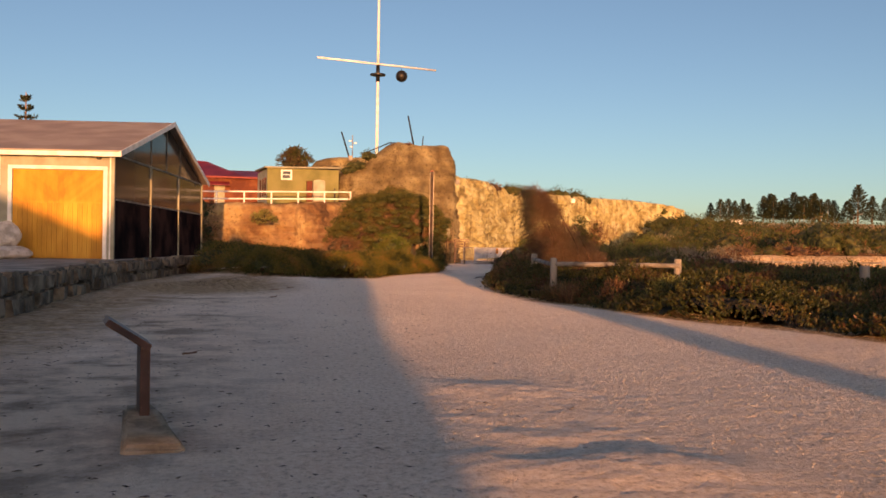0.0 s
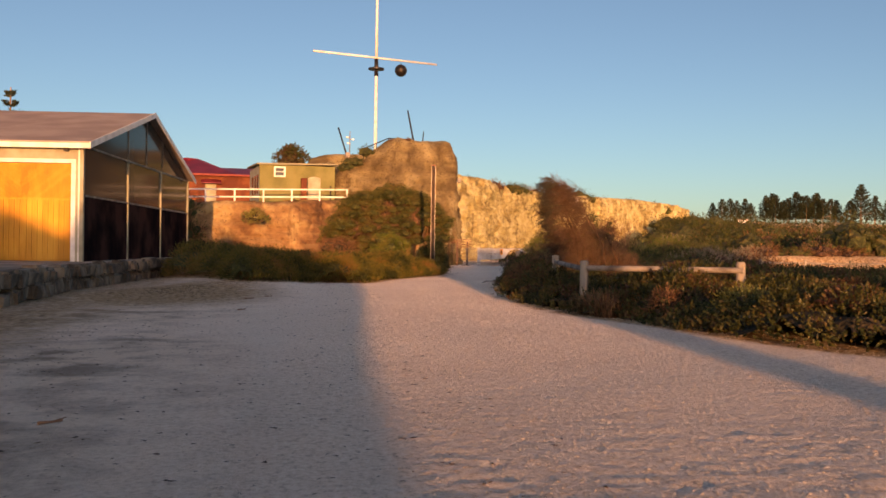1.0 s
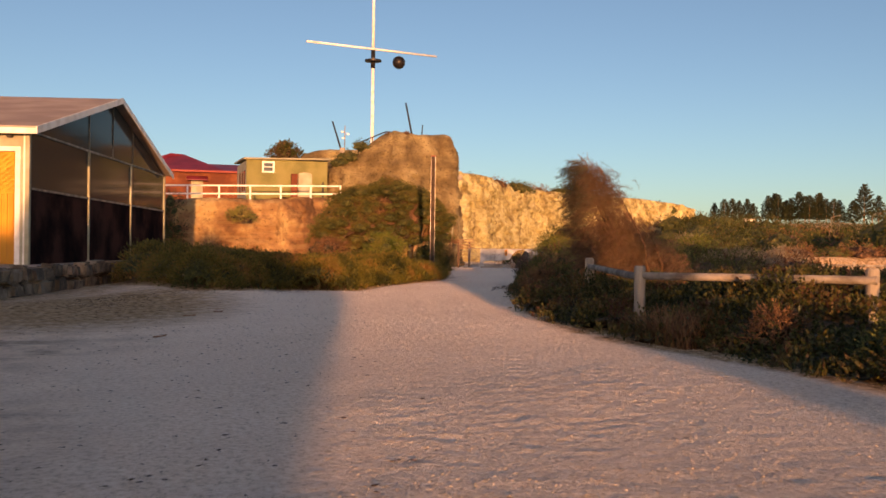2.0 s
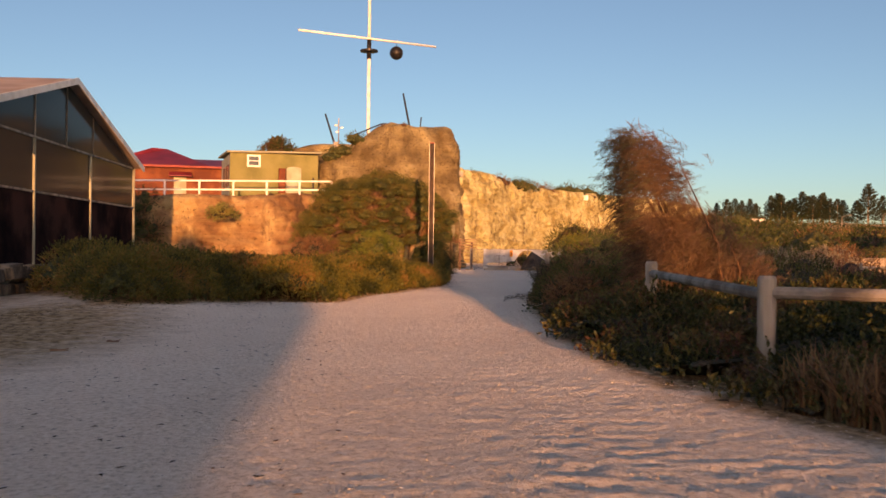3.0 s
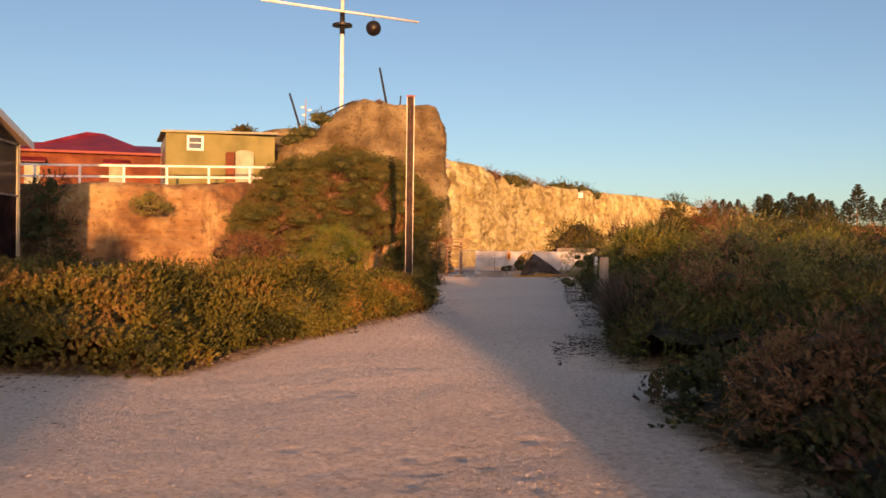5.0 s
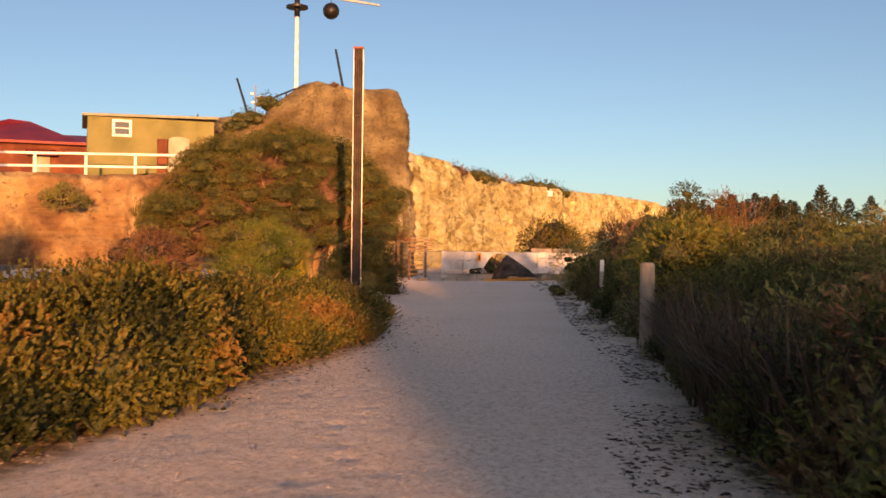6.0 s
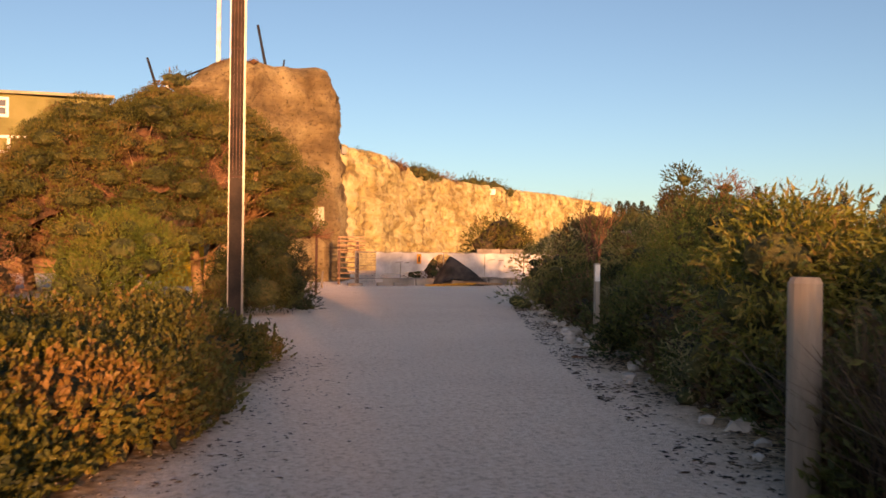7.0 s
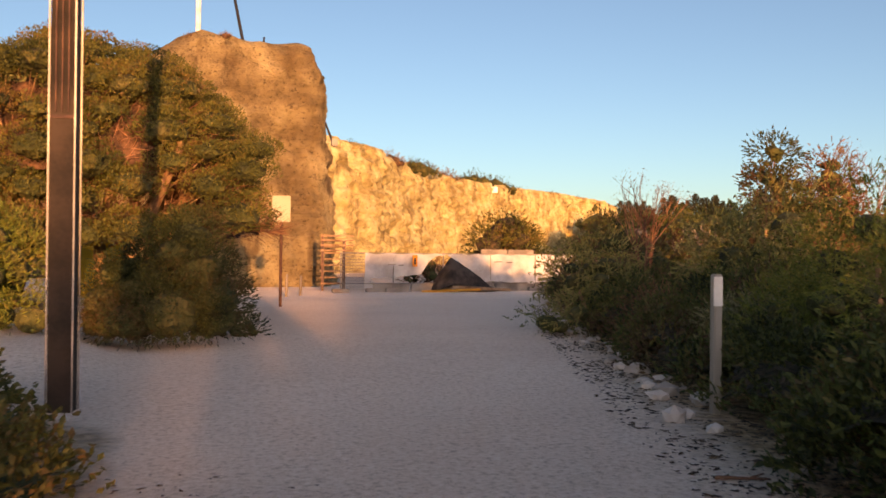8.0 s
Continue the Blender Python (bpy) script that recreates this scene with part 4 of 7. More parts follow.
lobed_shrub("dark_green_shrub", "lower dark green shrub under the tea tree", "shrub", (12.2, 57.2, 0.15), lobes_dome(87, 0.7, 0.6, 1.2, 14, 0.22, 0.36), 20000, 0.048, 0.3, LEAF_DUNE, 88, core=0.7, inner=DUNE_INNER)
lobed_shrub("dark_green_shrub", "dense dark green shrub behind the white fabric fence", "shrub", (32.1, 92.4, 0.0), lobes_dome(79, 2.5, 1.8, 3.6, 20, 0.7, 1.1), 18000, 0.14, 0.4, LEAF_TREE, 80)


# ------------------------------------------------------------------ boat shed
SHED = Matrix.Translation((-4.3, 46.3, 0.0)) @ pose(0, 0, 0, 0, 0, -9.4)   # local x along the front wall to the right, y along the gable wall
TERRACE_Z = 0.42


def build_shed():
    shed = thing("boat_shed", "long boat shed with pale roof, ochre doors and glazed gable wall", "shed", SHED)
    W, LEN, EAVE, APEX, T = 22.0, 26.0, 5.1, 7.75, 0.18
    # front wall with its door opening and window opening
    fw = boxed(-0.42, 0, TERRACE_Z, 0, T, EAVE)
    box(fw, -LEN, 0, TERRACE_Z, -7.1, T, EAVE)
    box(fw, -4.5, 0, 4.45, -0.42, T, EAVE)
    box(fw, -7.1, 0, TERRACE_Z, -4.5, T, 3.75)
    box(fw, -7.1, 0, 4.95, -4.5, T, EAVE)
    box(fw, -5.05, 0, 3.75, -4.5, T, 4.95)
    part("front_wall", fw, CREAM, shed)
    part("skirting_boards", boxed(-LEN, -0.03, TERRACE_Z, -4.75, 0.0, 1.9, bevel=0.008), BLUE, shed, "deep blue painted lower boards")
    part("back_wall", boxed(-LEN, W - T, TERRACE_Z, 0, W, EAVE), CREAM, shed)
    part("end_wall", boxed(-LEN, T, TERRACE_Z, -LEN + T, W - T, EAVE), CREAM, shed)
    # roof: two slabs with overhang
    for name, a, b, za, zb in (("roof_slope", -0.35, W / 2, EAVE + 0.02, APEX), ("roof_slope", W + 0.35, W / 2, EAVE + 0.02, APEX)):
        bm = bmesh.new()
        prism(bm, [(-LEN - 0.3, a, za), (0.35, a, za), (0.35, b, zb), (-LEN - 0.3, b, zb)], (0, 0, 0.12))
        part(name, bm, SHEDROOF, shed)
    part("gutter", boxed(-LEN - 0.3, -0.5, EAVE - 0.14, 0.36, -0.352, EAVE + 0.06, bevel=0.02), WHITE, shed, "white painted gutter")
    for a, b in ((-0.45, W / 2), (W + 0.45, W / 2)):
        bm = bmesh.new()
        s = (APEX - EAVE) / (W / 2 + 0.35)
        za = EAVE - 0.02
        prism(bm, [(0.353, a, za - 0.12), (0.353, b, APEX - 0.1), (0.353, b, APEX + 0.16), (0.353, a, za + 0.14)], (0.05, 0, 0))
        part("bargeboard", bm, WHITE, shed, "white bargeboard")
    # door
    door = part("door", boxed(-4.42, 0.06, TERRACE_Z + 0.02, -0.5, 0.1, 4.37), OCHRE, shed, "ochre double boarded door in sun and shade")
    for k in range(2):
        x0 = -4.42 + 1.96 * k
        for j in range(9):
            xa = x0 + 0.03 + j * 0.211
            part("board", boxed(xa, 0.035, TERRACE_Z + 0.04, xa + 0.2, 0.06, 2.9, bevel=0.006), OCHRE, door)
        sg = 1 if k == 0 else -1
        for j in range(-7, 10):
            bm = bmesh.new()
            c = x0 + 0.98 + j * 0.235
            box(bm, -0.1, 0.035, -1.6, 0.1, 0.06, 1.6, m=Matrix.Translation((c, 0, 3.64)) @ pose(0, 0, 0, 0, -sg * 52, 0))
            for co, no in (((x0 + 0.03, 0, 0), (-1, 0, 0)), ((x0 + 1.93, 0, 0), (1, 0, 0)), ((0, 0, 2.97), (0, 0, -1)), ((0, 0, 4.33), (0, 0, 1))):
                bmesh.ops.bisect_plane(bm, geom=bm.verts[:] + bm.edges[:] + bm.faces[:], plane_co=co, plane_no=no, clear_outer=True)
            if len(bm.faces) > 3:
                part("board", bm, OCHRE, door)
            else:
                bm.free()
    part("door_rail", boxed(-4.42, 0.02, 2.9, -0.5, 0.058, 2.97), OCHRE, door)
    for nm, c in (("door_frame", (-4.62, -0.03, TERRACE_Z, -4.44, 0.06, 4.55)), ("door_frame", (-0.48, -0.03, TERRACE_Z, -0.3, 0.06, 4.55)), ("door_frame", (-4.44, -0.03, 4.39, -0.48, 0.06, 4.55))):
        part(nm, boxed(*c, bevel=0.01), WHITE, shed, "white door frame")
    part("corner_board", boxed(-0.2, -0.025, TERRACE_Z, 0.0, 0.0, EAVE - 0.1, bevel=0.006), WHITE, shed)
    part("wall_lamp", boxed(-0.75, -0.2, 4.85, -0.55, 0.0, 5.0, bevel=0.03), BLACKMETAL, shed)
    # window with glazing bars
    win = part("window", boxed(-7.1, 0.08, 3.75, -5.05, 0.1, 4.95), PANE, shed, "white many-paned window")
    for c in ((-7.2, -0.02, 3.65, -4.95, 0.05, 3.75), (-7.2, -0.02, 4.95, -4.95, 0.05, 5.05), (-5.05, -0.02, 3.75, -4.95, 0.05, 4.95), (-7.2, -0.02, 3.75, -7.1, 0.05, 4.95)):
        part("window_frame", boxed(*c), WHITE, win)
    for i in range(1, 5):
        part("glazing_bar", boxed(-7.1 + i * 0.41 - 0.02, 0.03, 3.75, -7.1 + i * 0.41 + 0.02, 0.078, 4.95), WHITE, win)
    for i in range(1, 3):
        part("glazing_bar", boxed(-7.1, 0.034, 3.75 + i * 0.4 - 0.02, -5.05, 0.074, 3.75 + i * 0.4 + 0.02), WHITE, win)
    # gable wall: posts, rails, dark lower panels, glazed upper panels
    ys = [0.0, 7.2, 14.3, 22.0]
    mid = 3.1
    for a, b in zip(ys, ys[1:]):
        part("lower_panel", boxed(-0.12, a + 0.05, TERRACE_Z, -0.04, b - 0.05, mid - 0.04), DARKPANEL, shed, "dark plum lower panel")
        part("upper_pane", boxed(-0.1, a + 0.05, mid + 0.04, -0.06, b - 0.05, EAVE - 0.04), GLASS, shed, "smoky glazing panel")
        part("mid_rail", boxed(-0.12, a + 0.05, mid - 0.04, 0.0, b - 0.05, mid + 0.04), TIMBER, shed)
        part("eave_rail", boxed(-0.12, a + 0.05, EAVE - 0.04, 0.0, b - 0.05, EAVE + 0.04), TIMBER, shed)
    for y in ys:
        part("post", boxed(-0.13, y - 0.06, TERRACE_Z, 0.02, y + 0.06, EAVE + 0.04, bevel=0.01), CREAM, shed)
    bm = bmesh.new()
    prism(bm, [(-0.1, 0.1, EAVE + 0.04), (-0.1, W - 0.1, EAVE + 0.04), (-0.1, W / 2, APEX - 0.05)], (0.04, 0, 0))
    part("gable_pane", bm, GLASS, shed, "smoky gable glazing")
    for y in (7.3, 14.7, 11.0):
        h = APEX - abs(y - W / 2) * (APEX - EAVE) / (W / 2)
        part("gable_bar", boxed(-0.12, y - 0.03, EAVE + 0.04, -0.02, y + 0.03, h - 0.08), TIMBER, shed)
    part("shed_floor", boxed(-LEN + T, T, TERRACE_Z + 0.003, -0.13, W - T, TERRACE_Z + 0.05), CEMENT, shed)
    return shed


build_shed()
WALL_LINE = [(-3.9, 6.0), (-3.3, 16.7), (-3.15, 21.5), (-2.75, 29.5), (-1.6, 38.0), (-0.75, 41.6)]


def build_terrace():
    bm = bmesh.new()
    out = [(x - 0.25, y) for x, y in WALL_LINE] + [(0.6, 50.0), (1.6, 62.0), (2.2, 77.0), (-45, 77.0), (-45, 6.0)]
    prism(bm, [(x, y, TERRACE_Z) for x, y in out], (0, 0, -1.2))
    tagged(part("terrace", bm, CEMENT), "flat cement terrace in front of the boat shed", "terrace", kind="structure")
    wall = thing("stone_wall", "low rough limestone retaining wall of the terrace", "wall", kind="structure")
    g = random.Random(4)
    pts = [Vector((*p, 0)) for p in WALL_LINE]
    for course in range(2):
        carry = g.uniform(0, 0.4)
        for a, b in zip(pts, pts[1:]):
            d = (b - a).normalized()
            n = Vector((d.y, -d.x, 0))
            s, ln = carry, (b - a).length
            while s < ln:
                w = g.uniform(0.45, 1.15) * (1.0 if course else 1.25)
                h = g.uniform(0.3, 0.42)
                bm = bmesh.new()
                bmesh.ops.create_cube(bm, size=1.0)
                bmesh.ops.bevel(bm, geom=bm.edges[:], offset=0.16, segments=2, affect="EDGES")
                for v in bm.verts:
                    v.co = Vector((v.co.x * w * 0.98, v.co.y * g.uniform(0.4, 0.5), v.co.z * h))
                    v.co += Vector((g.uniform(-1, 1), g.uniform(-1, 1), g.uniform(-1, 1))) * 0.025
                c = a + d * (s + w / 2) + Vector((0, 0, 0.12 + 0.34 * course + g.uniform(-0.03, 0.05))) + n * g.uniform(-0.06, 0.06)
                bmesh.ops.transform(bm, matrix=Matrix.Translation(c) @ pose(0, 0, 0, 0, 0, math.degrees(math.atan2(d.y, d.x)) + g.uniform(-6, 6)), verts=bm.verts)
                part("stone", bm, STONE, wall)
                s += w
            carry = s - ln


build_terrace()


# ------------------------------------------------------------------ lectern
def build_lectern():
    base = thing("info_lectern", "bent dark brown metal information lectern set in a cement foot", "sign", pose(-0.42, 6.6, 0, 0, 0, 8))
    bm = bmesh.new()
    prism(bm, [(-0.1, 0.3, -0.1), (0.1, 0.3, -0.1), (0.17, -0.85, -0.1), (-0.19, -0.85, -0.1)], (0, 0, 0.22))
    bmesh.ops.bevel(bm, geom=bm.edges[:], offset=0.03, segments=3, affect="EDGES")
    bmesh.ops.subdivide_edges(bm, edges=bm.edges[:], cuts=3, use_grid_fill=True)
    w = Waves(91, 6, 3)
    for v in bm.verts:
        v.co += Vector((1, 1, 1)) * 0.012 * float(w(*v.co))
        v.co.z -= 0.09 * max(0.0, -v.co.y) * (v.co.z > 0)
    part("foot", bm, mat("sandy_brown_cement", [(0.17, 0.12, 0.08), (0.26, 0.19, 0.13), (0.34, 0.26, 0.19)], 5.0, 0.95, 0.4, 40.0), base, "sandy brown cement foot", smooth=True)
    part("post", boxed(-0.03, -0.15, 0.0, 0.03, 0.15, 0.53, bevel=0.006), PLUM, base)
    part("panel", box(bmesh.new(), -0.28, -0.2, -0.02, 0.03, 0.2, 0.025, bevel=0.005, m=Matrix.Translation((0.0, 0, 0.545)) @ pose(0, 0, 0, 0, 33, 0)), PLUM, base, "sloping dark display panel")


build_lectern()


# ------------------------------------------------------------------ houses on the bank
def build_green_house():
    h = thing("green_cottage", "olive green weatherboard cottage with skillion roof above the bank", "house", Matrix.Translation((4.35, 83.4, 4.5)) @ pose(0, 0, 0, 0, 0, 4))
    L, D, H = 6.0, 7.0, 3.05
    part("wall", boxed(0, 0, 0, 1.15, 0.15, H), GREEN_WALL, h)
    w = boxed(1.15, 0, 0, 2.0, 0.15, 2.15)
    box(w, 1.15, 0, 2.9, 2.0, 0.15, H)
    box(w, 2.0, 0, 0, L, 0.15, H)
    part("wall", w, GREEN_WALL, h)
    part("wall", boxed(0, 0.15, 0, 0.15, D, H - 0.05), CREAM, h)
    part("wall", boxed(L - 0.15, 0.15, 0, L, D, H), GREEN_WALL, h)
    part("wall", boxed(0.15, D - 0.15, 0, L - 0.15, D, H), GREEN_WALL, h)
    for i in range(19):
        part("weatherboard", boxed(2.0, -0.022, i * 0.16, L, 0.0, i * 0.16 + 0.15, bevel=0.004), GREEN_WALL, h)
        if not 13 <= i <= 17:
            part("weatherboard", boxed(0.0, -0.022, i * 0.16, 2.0, 0.0, i * 0.16 + 0.15, bevel=0.004), GREEN_WALL, h)
    bm = bmesh.new()
    prism(bm, [(-0.25, -0.25, H - 0.02), (L + 0.2, -0.25, H + 0.12), (L + 0.2, D + 0.2, H + 0.3), (-0.25, D + 0.2, H + 0.16)], (0, 0, 0.12))
    part("roof", bm, mat("grey_green_roof", [(0.2, 0.2, 0.14), (0.28, 0.27, 0.19)], 1.0, 0.6, 0.1, 12.0), h)
    win = part("window", boxed(1.25, 0.02, 2.22, 1.92, 0.05, 2.82), PANE, h, "small white-framed window")
    for c in ((1.13, -0.05, 2.1, 2.04, 0.02, 2.22), (1.13, -0.05, 2.82, 2.04, 0.02, 2.94), (1.13, -0.05, 2.22, 1.25, 0.02, 2.82), (1.92, -0.05, 2.22, 2.04, 0.02, 2.82), (1.25, -0.02, 2.5, 1.92, 0.02, 2.55)):
        part("window_frame", boxed(*c), WHITE, win)
    for y in (0.8, 2.4, 4.2):
        part("side_window", boxed(-0.03, y, 0.8, 0.0, y + 0.9, 2.3), PANE, h)
    porch = part("porch", boxed(3.75, -0.6, 0.0, 4.75, -0.05, 2.0, bevel=0.02), CREAM, h, "cream rounded porch hood")
    bm = bmesh.new()
    prism(bm, [(4.25 + 0.5 * math.cos(a), -0.6, 2.0 + 0.16 * math.sin(a)) for a in np.linspace(0, math.pi, 13)], (0, 0.55, 0))
    part("porch_top", bm, CREAM, porch)
    part("chimney", boxed(3.25, -0.45, 0.0, 3.7, -0.05, 2.05, bevel=0.02), BRICK, h, "red brick stub")
    part("drainpipe", boxed(5.6, -0.1, 0, 5.72, -0.03, 1.5), BLACKMETAL, h)


build_green_house()


def build_red_house():
    h = thing("red_brick_house", "red brick house with maroon hipped roof and white doors", "house", Matrix.Translation((-9.0, 99.0, 4.84)) @ pose(0, 0, 0, 0, 0, 3))
    L, D, H = 17.0, 9.0, 2.95
    part("wall", boxed(0, 0, 0, L, 0.25, H), BRICK, h)
    part("wall", boxed(0, 0.25, 0, 0.25, D, H), BRICK, h)
    part("wall", boxed(L - 0.25, 0.25, 0, L, D, H), BRICK, h)
    part("wall", boxed(0.25, D - 0.25, 0, L - 0.25, D, H), BRICK, h)
    bm = bmesh.new()
    v = [bm.verts.new(c) for c in ((3.2, -0.5, H), (12.0, -0.5, H), (12.0, D + 0.5, H), (3.2, D + 0.5, H), (7.4, D * 0.45, H + 1.8), (8.6, D * 0.55, H + 1.8))]
    for q in ((0, 1, 5, 4), (1, 2, 5), (2, 3, 4, 5), (3, 0, 4), (3, 2, 1, 0)):
        bm.faces.new([v[i] for i in q])
    part("roof", bm, MAROON, h, "maroon hipped roof")
    for x0, x1 in ((-0.5, 6.0), (9.0, L + 0.5)):
        bm = bmesh.new()
        prism(bm, [(x0, -0.45, H - 0.01), (x0, D * 0.5, H + 0.95), (x0, D + 0.4, H - 0.01)], (x1 - x0, 0, 0))
        part("wing_roof", bm, MAROON, h, "lower maroon roof")
    part("fascia", boxed(-0.5, -0.6, H - 0.18, L + 0.5, -0.505, H - 0.02), mat("dark_red_fascia", [(0.2, 0.03, 0.03), (0.26, 0.05, 0.04)], 2, 0.6, 0.05, 20), h)
    for x in (3.6, 9.1):
        part("door", boxed(x, -0.06, 0.0, x + 1.0, 0.0, 2.05, bevel=0.01), CREAM, h, "white panelled door")
        bm = bmesh.new()
        prism(bm, [(x - 0.4, -0.02, 2.45), (x - 0.4, -0.9, 2.1), (x - 0.4, -0.9, 2.03), (x - 0.4, -0.02, 2.1)], (1.8, 0, 0))
        part("awning", bm, MAROON, h, "small red door awning")


build_red_house()


def build_rail():
    r = thing("white_rail_fence", "white painted timber post and rail fence along the bank", "fence")
    x0, x1, y0, y1, z0, z1 = -4.0, 10.9, 79.6, 80.35, 4.3, 4.64
    n = 8
    for i in range(n):
        f = i / (n - 1)
        x, y, z = x0 + (x1 - x0) * f, y0 + (y1 - y0) * f, z0 + (z1 - z0) * f
        part("post", boxed(x - 0.06, y - 0.06, z - 0.4, x + 0.06, y + 0.06, z + 0.96, bevel=0.01), WHITE, r)
    for hgt in (0.85, 0.28):
        bm = bmesh.new()
        prism(bm, [(x0, y0 - 0.1, z0 + hgt), (x1, y1 - 0.1, z1 + hgt), (x1, y1 - 0.1, z1 + hgt + 0.1), (x0, y0 - 0.1, z0 + hgt + 0.1)], (0, 0.045, 0))
        part("rail", bm, WHITE, r)


build_rail()


# ------------------------------------------------------------------ signal mast and rods on the bluff
def build_mast():
    m = thing("signal_mast", "tall white signal mast with a long yard and black ball", "mast", pose(18.55, 114.6, 9.0))
    bm = bmesh.new()
    tube(bm, (0, 0, -1), (0, 0, 11.4), 0.18, 0.17, 12)
    part("lower_pole", bm, WHITE, m, smooth=True)
    part("dark_collar", tube(bmesh.new(), (0, 0, 11.4), (0, 0, 13.4), 0.24, 0.22, 12), BLACKMETAL, m, "black painted section of the mast", smooth=True)
    part("upper_pole", tube(bmesh.new(), (0, 0, 13.4), (0, 0, 24.5), 0.16, 0.11, 12), WHITE, m, smooth=True)
    part("yard", tube(bmesh.new(), (-7.35, -2.6, 13.35), (7.45, 2.3, 13.5), 0.11, 0.11, 10), WHITE, m, "long white yard", smooth=True)
    bm = bmesh.new()
    bmesh.ops.create_cone(bm, cap_ends=True, segments=28, radius1=0.9, radius2=0.9, depth=0.18, matrix=Matrix.Translation((0, 0, 12.2)))
    part("disc", bm, BLACKMETAL, m, "dark round platform")
    bm = bmesh.new()
    bmesh.ops.create_uvsphere(bm, u_segments=20, v_segments=14, radius=0.7, matrix=Matrix.Translation((3.0, 1.0, 12.35)))
    part("ball", bm, BLACKMETAL, m, "black time ball", smooth=True)
    part("halyard", tube(bmesh.new(), (3.0, 1.0, 13.0), (3.0, 1.0, 13.4), 0.02, 0.02, 6), BLACKMETAL, m)


build_mast()


def rod(a, b, r=0.09, name="slanting_pole", label="dark slanting steel pole standing on the bluff"):
    c = Vector(b)
    t = thing(name, label, "pole", Matrix.Translation(c), group="poles on the bluff")
    part("shaft", tube(bmesh.new(), (0, 0, -0.6), Vector(a) - c, r, r * 0.8, 8), BLACKMETAL, t)
    part("foot_plate", boxed(-0.2, -0.2, -0.55, 0.2, 0.2, -0.05, bevel=0.02), CEMENT, t)


rod((18.38, 94.8, 13.9), (19.1, 94.6, 10.8))
rod((12.78, 101.8, 12.9), (13.7, 101.6, 10.5))
rod((19.75, 94.0, 11.9), (19.6, 94.0, 10.7), 0.06)
rod((26.5, 110.0, 10.0), (27.1, 109.7, 8.9))


def build_handrail():
    h = thing("handrail", "dark steel handrail along the bluff edge", "railing")
    for a, b in (((13.6, 90.3, 9.75), (15.75, 89.8, 10.7)), ((15.75, 89.8, 10.7), (17.7, 89.3, 10.6))):
        part("rail", tube(bmesh.new(), a, b, 0.05, 0.05, 8), BLACKMETAL, h)
    for x, y, z in ((13.6, 90.3, 9.75), (14.7, 90.05, 10.2), (15.75, 89.8, 10.7), (16.7, 89.55, 10.65), (17.7, 89.3, 10.6)):
        part("post", tube(bmesh.new(), (x, y, z), (x, y, z - 1.0), 0.04, 0.04, 6), BLACKMETAL, h)


build_handrail()


# ------------------------------------------------------------------ lamp post, sign, posts
def build_lamp_post():
    p = thing("lamp_post", "slim dark square lamp post with bright aluminium edges", "lamp post", pose(11.5, 52.3, 0.0, 0, 0, -13))
    dark = mat("matt_black_brown_paint", [(0.014, 0.012, 0.011), (0.03, 0.023, 0.019), (0.05, 0.036, 0.028)], 1.5, 0.7, 0.05, 30.0, spec=0.1)
    part("core", boxed(-0.085, -0.085, -0.3, 0.085, 0.085, 5.25), dark, p)
    for x in (-0.1, 0.087):
        for y in (-0.1, 0.087):
            part("edge_strip", boxed(x, y, -0.3, x + 0.013, y + 0.013, 5.25, bevel=0.003), CHROME, p, "bright aluminium edge")
    for x in (-0.045, 0.0, 0.045):
        part("fin", boxed(x - 0.005, -0.1, 2.22, x + 0.005, -0.085, 5.2), BROWNMETAL, p, "thin brown metal fin")
    for z in (2.17, 3.9):
        part("joint_band", boxed(-0.085, -0.095, z, 0.085, -0.085, z + 0.025), BROWNMETAL, p)
    part("cap", boxed(-0.11, -0.11, 5.25, 0.11, 0.11, 5.29, bevel=0.01), mat("red_cap", [(0.2, 0.03, 0.02), (0.28, 0.045, 0.03)], 3, 0.5, 0.05, 30), p)


build_lamp_post()


def build_sign():
    s = thing("sign_post", "pale notice board on a rusty post beside the path", "sign", pose(15.65, 66.2, 0.0, 0, 0, -10))
    part("post", tube(bmesh.new(), (0, 0.03, -0.3), (0, 0.03, 2.4), 0.035, 0.035, 10), BROWNMETAL, s)
    part("board", boxed(-0.2, -0.02, 1.86, 0.2, 0.0, 2.44, bevel=0.004), CREAM, s, "pale yellowed notice board")


build_sign()


def log_post(x, y, h, r=0.09, lean=0.0, label="weathered grey timber post of the path fence"):
    z = float(ground_z(x, y))
    p = thing("timber_post", label, "post", pose(x, y, z, lean, lean, 0), group="fence posts along the path")
    bm = bmesh.new()
    tube(bm, (0, 0, -0.4), (0, 0, h - 0.03), r, r * 0.97, 14)
    tube(bm, (0, 0, h - 0.03), (0, 0, h), r * 0.97, r * 0.8, 14)
    part("shaft", bm, TIMBER, p)
    return p


def log_rail(a, b, r=0.055):
    t = thing("log_rail", "weathered half-round log rail between the posts", "rail", group="rails of the path fence")
    part("log", tube(bmesh.new(), a, b, r, r, 10), RAILWOOD, t)


log_post(8.0, 22.6, 0.97, 0.085)
log_post(10.0, 20.1, 1.02, 0.085)
log_post(9.02, 27.15, 1.03, 0.085)
log_post(12.8, 17.5, 0.95, 0.1)
log_post(12.95, 42.7, 1.09, 0.085)
log_rail((8.02, 22.58, 0.82), (10.0, 20.0, 0.85))
log_rail((8.0, 22.65, 0.8), (9.02, 27.15, 0.87))


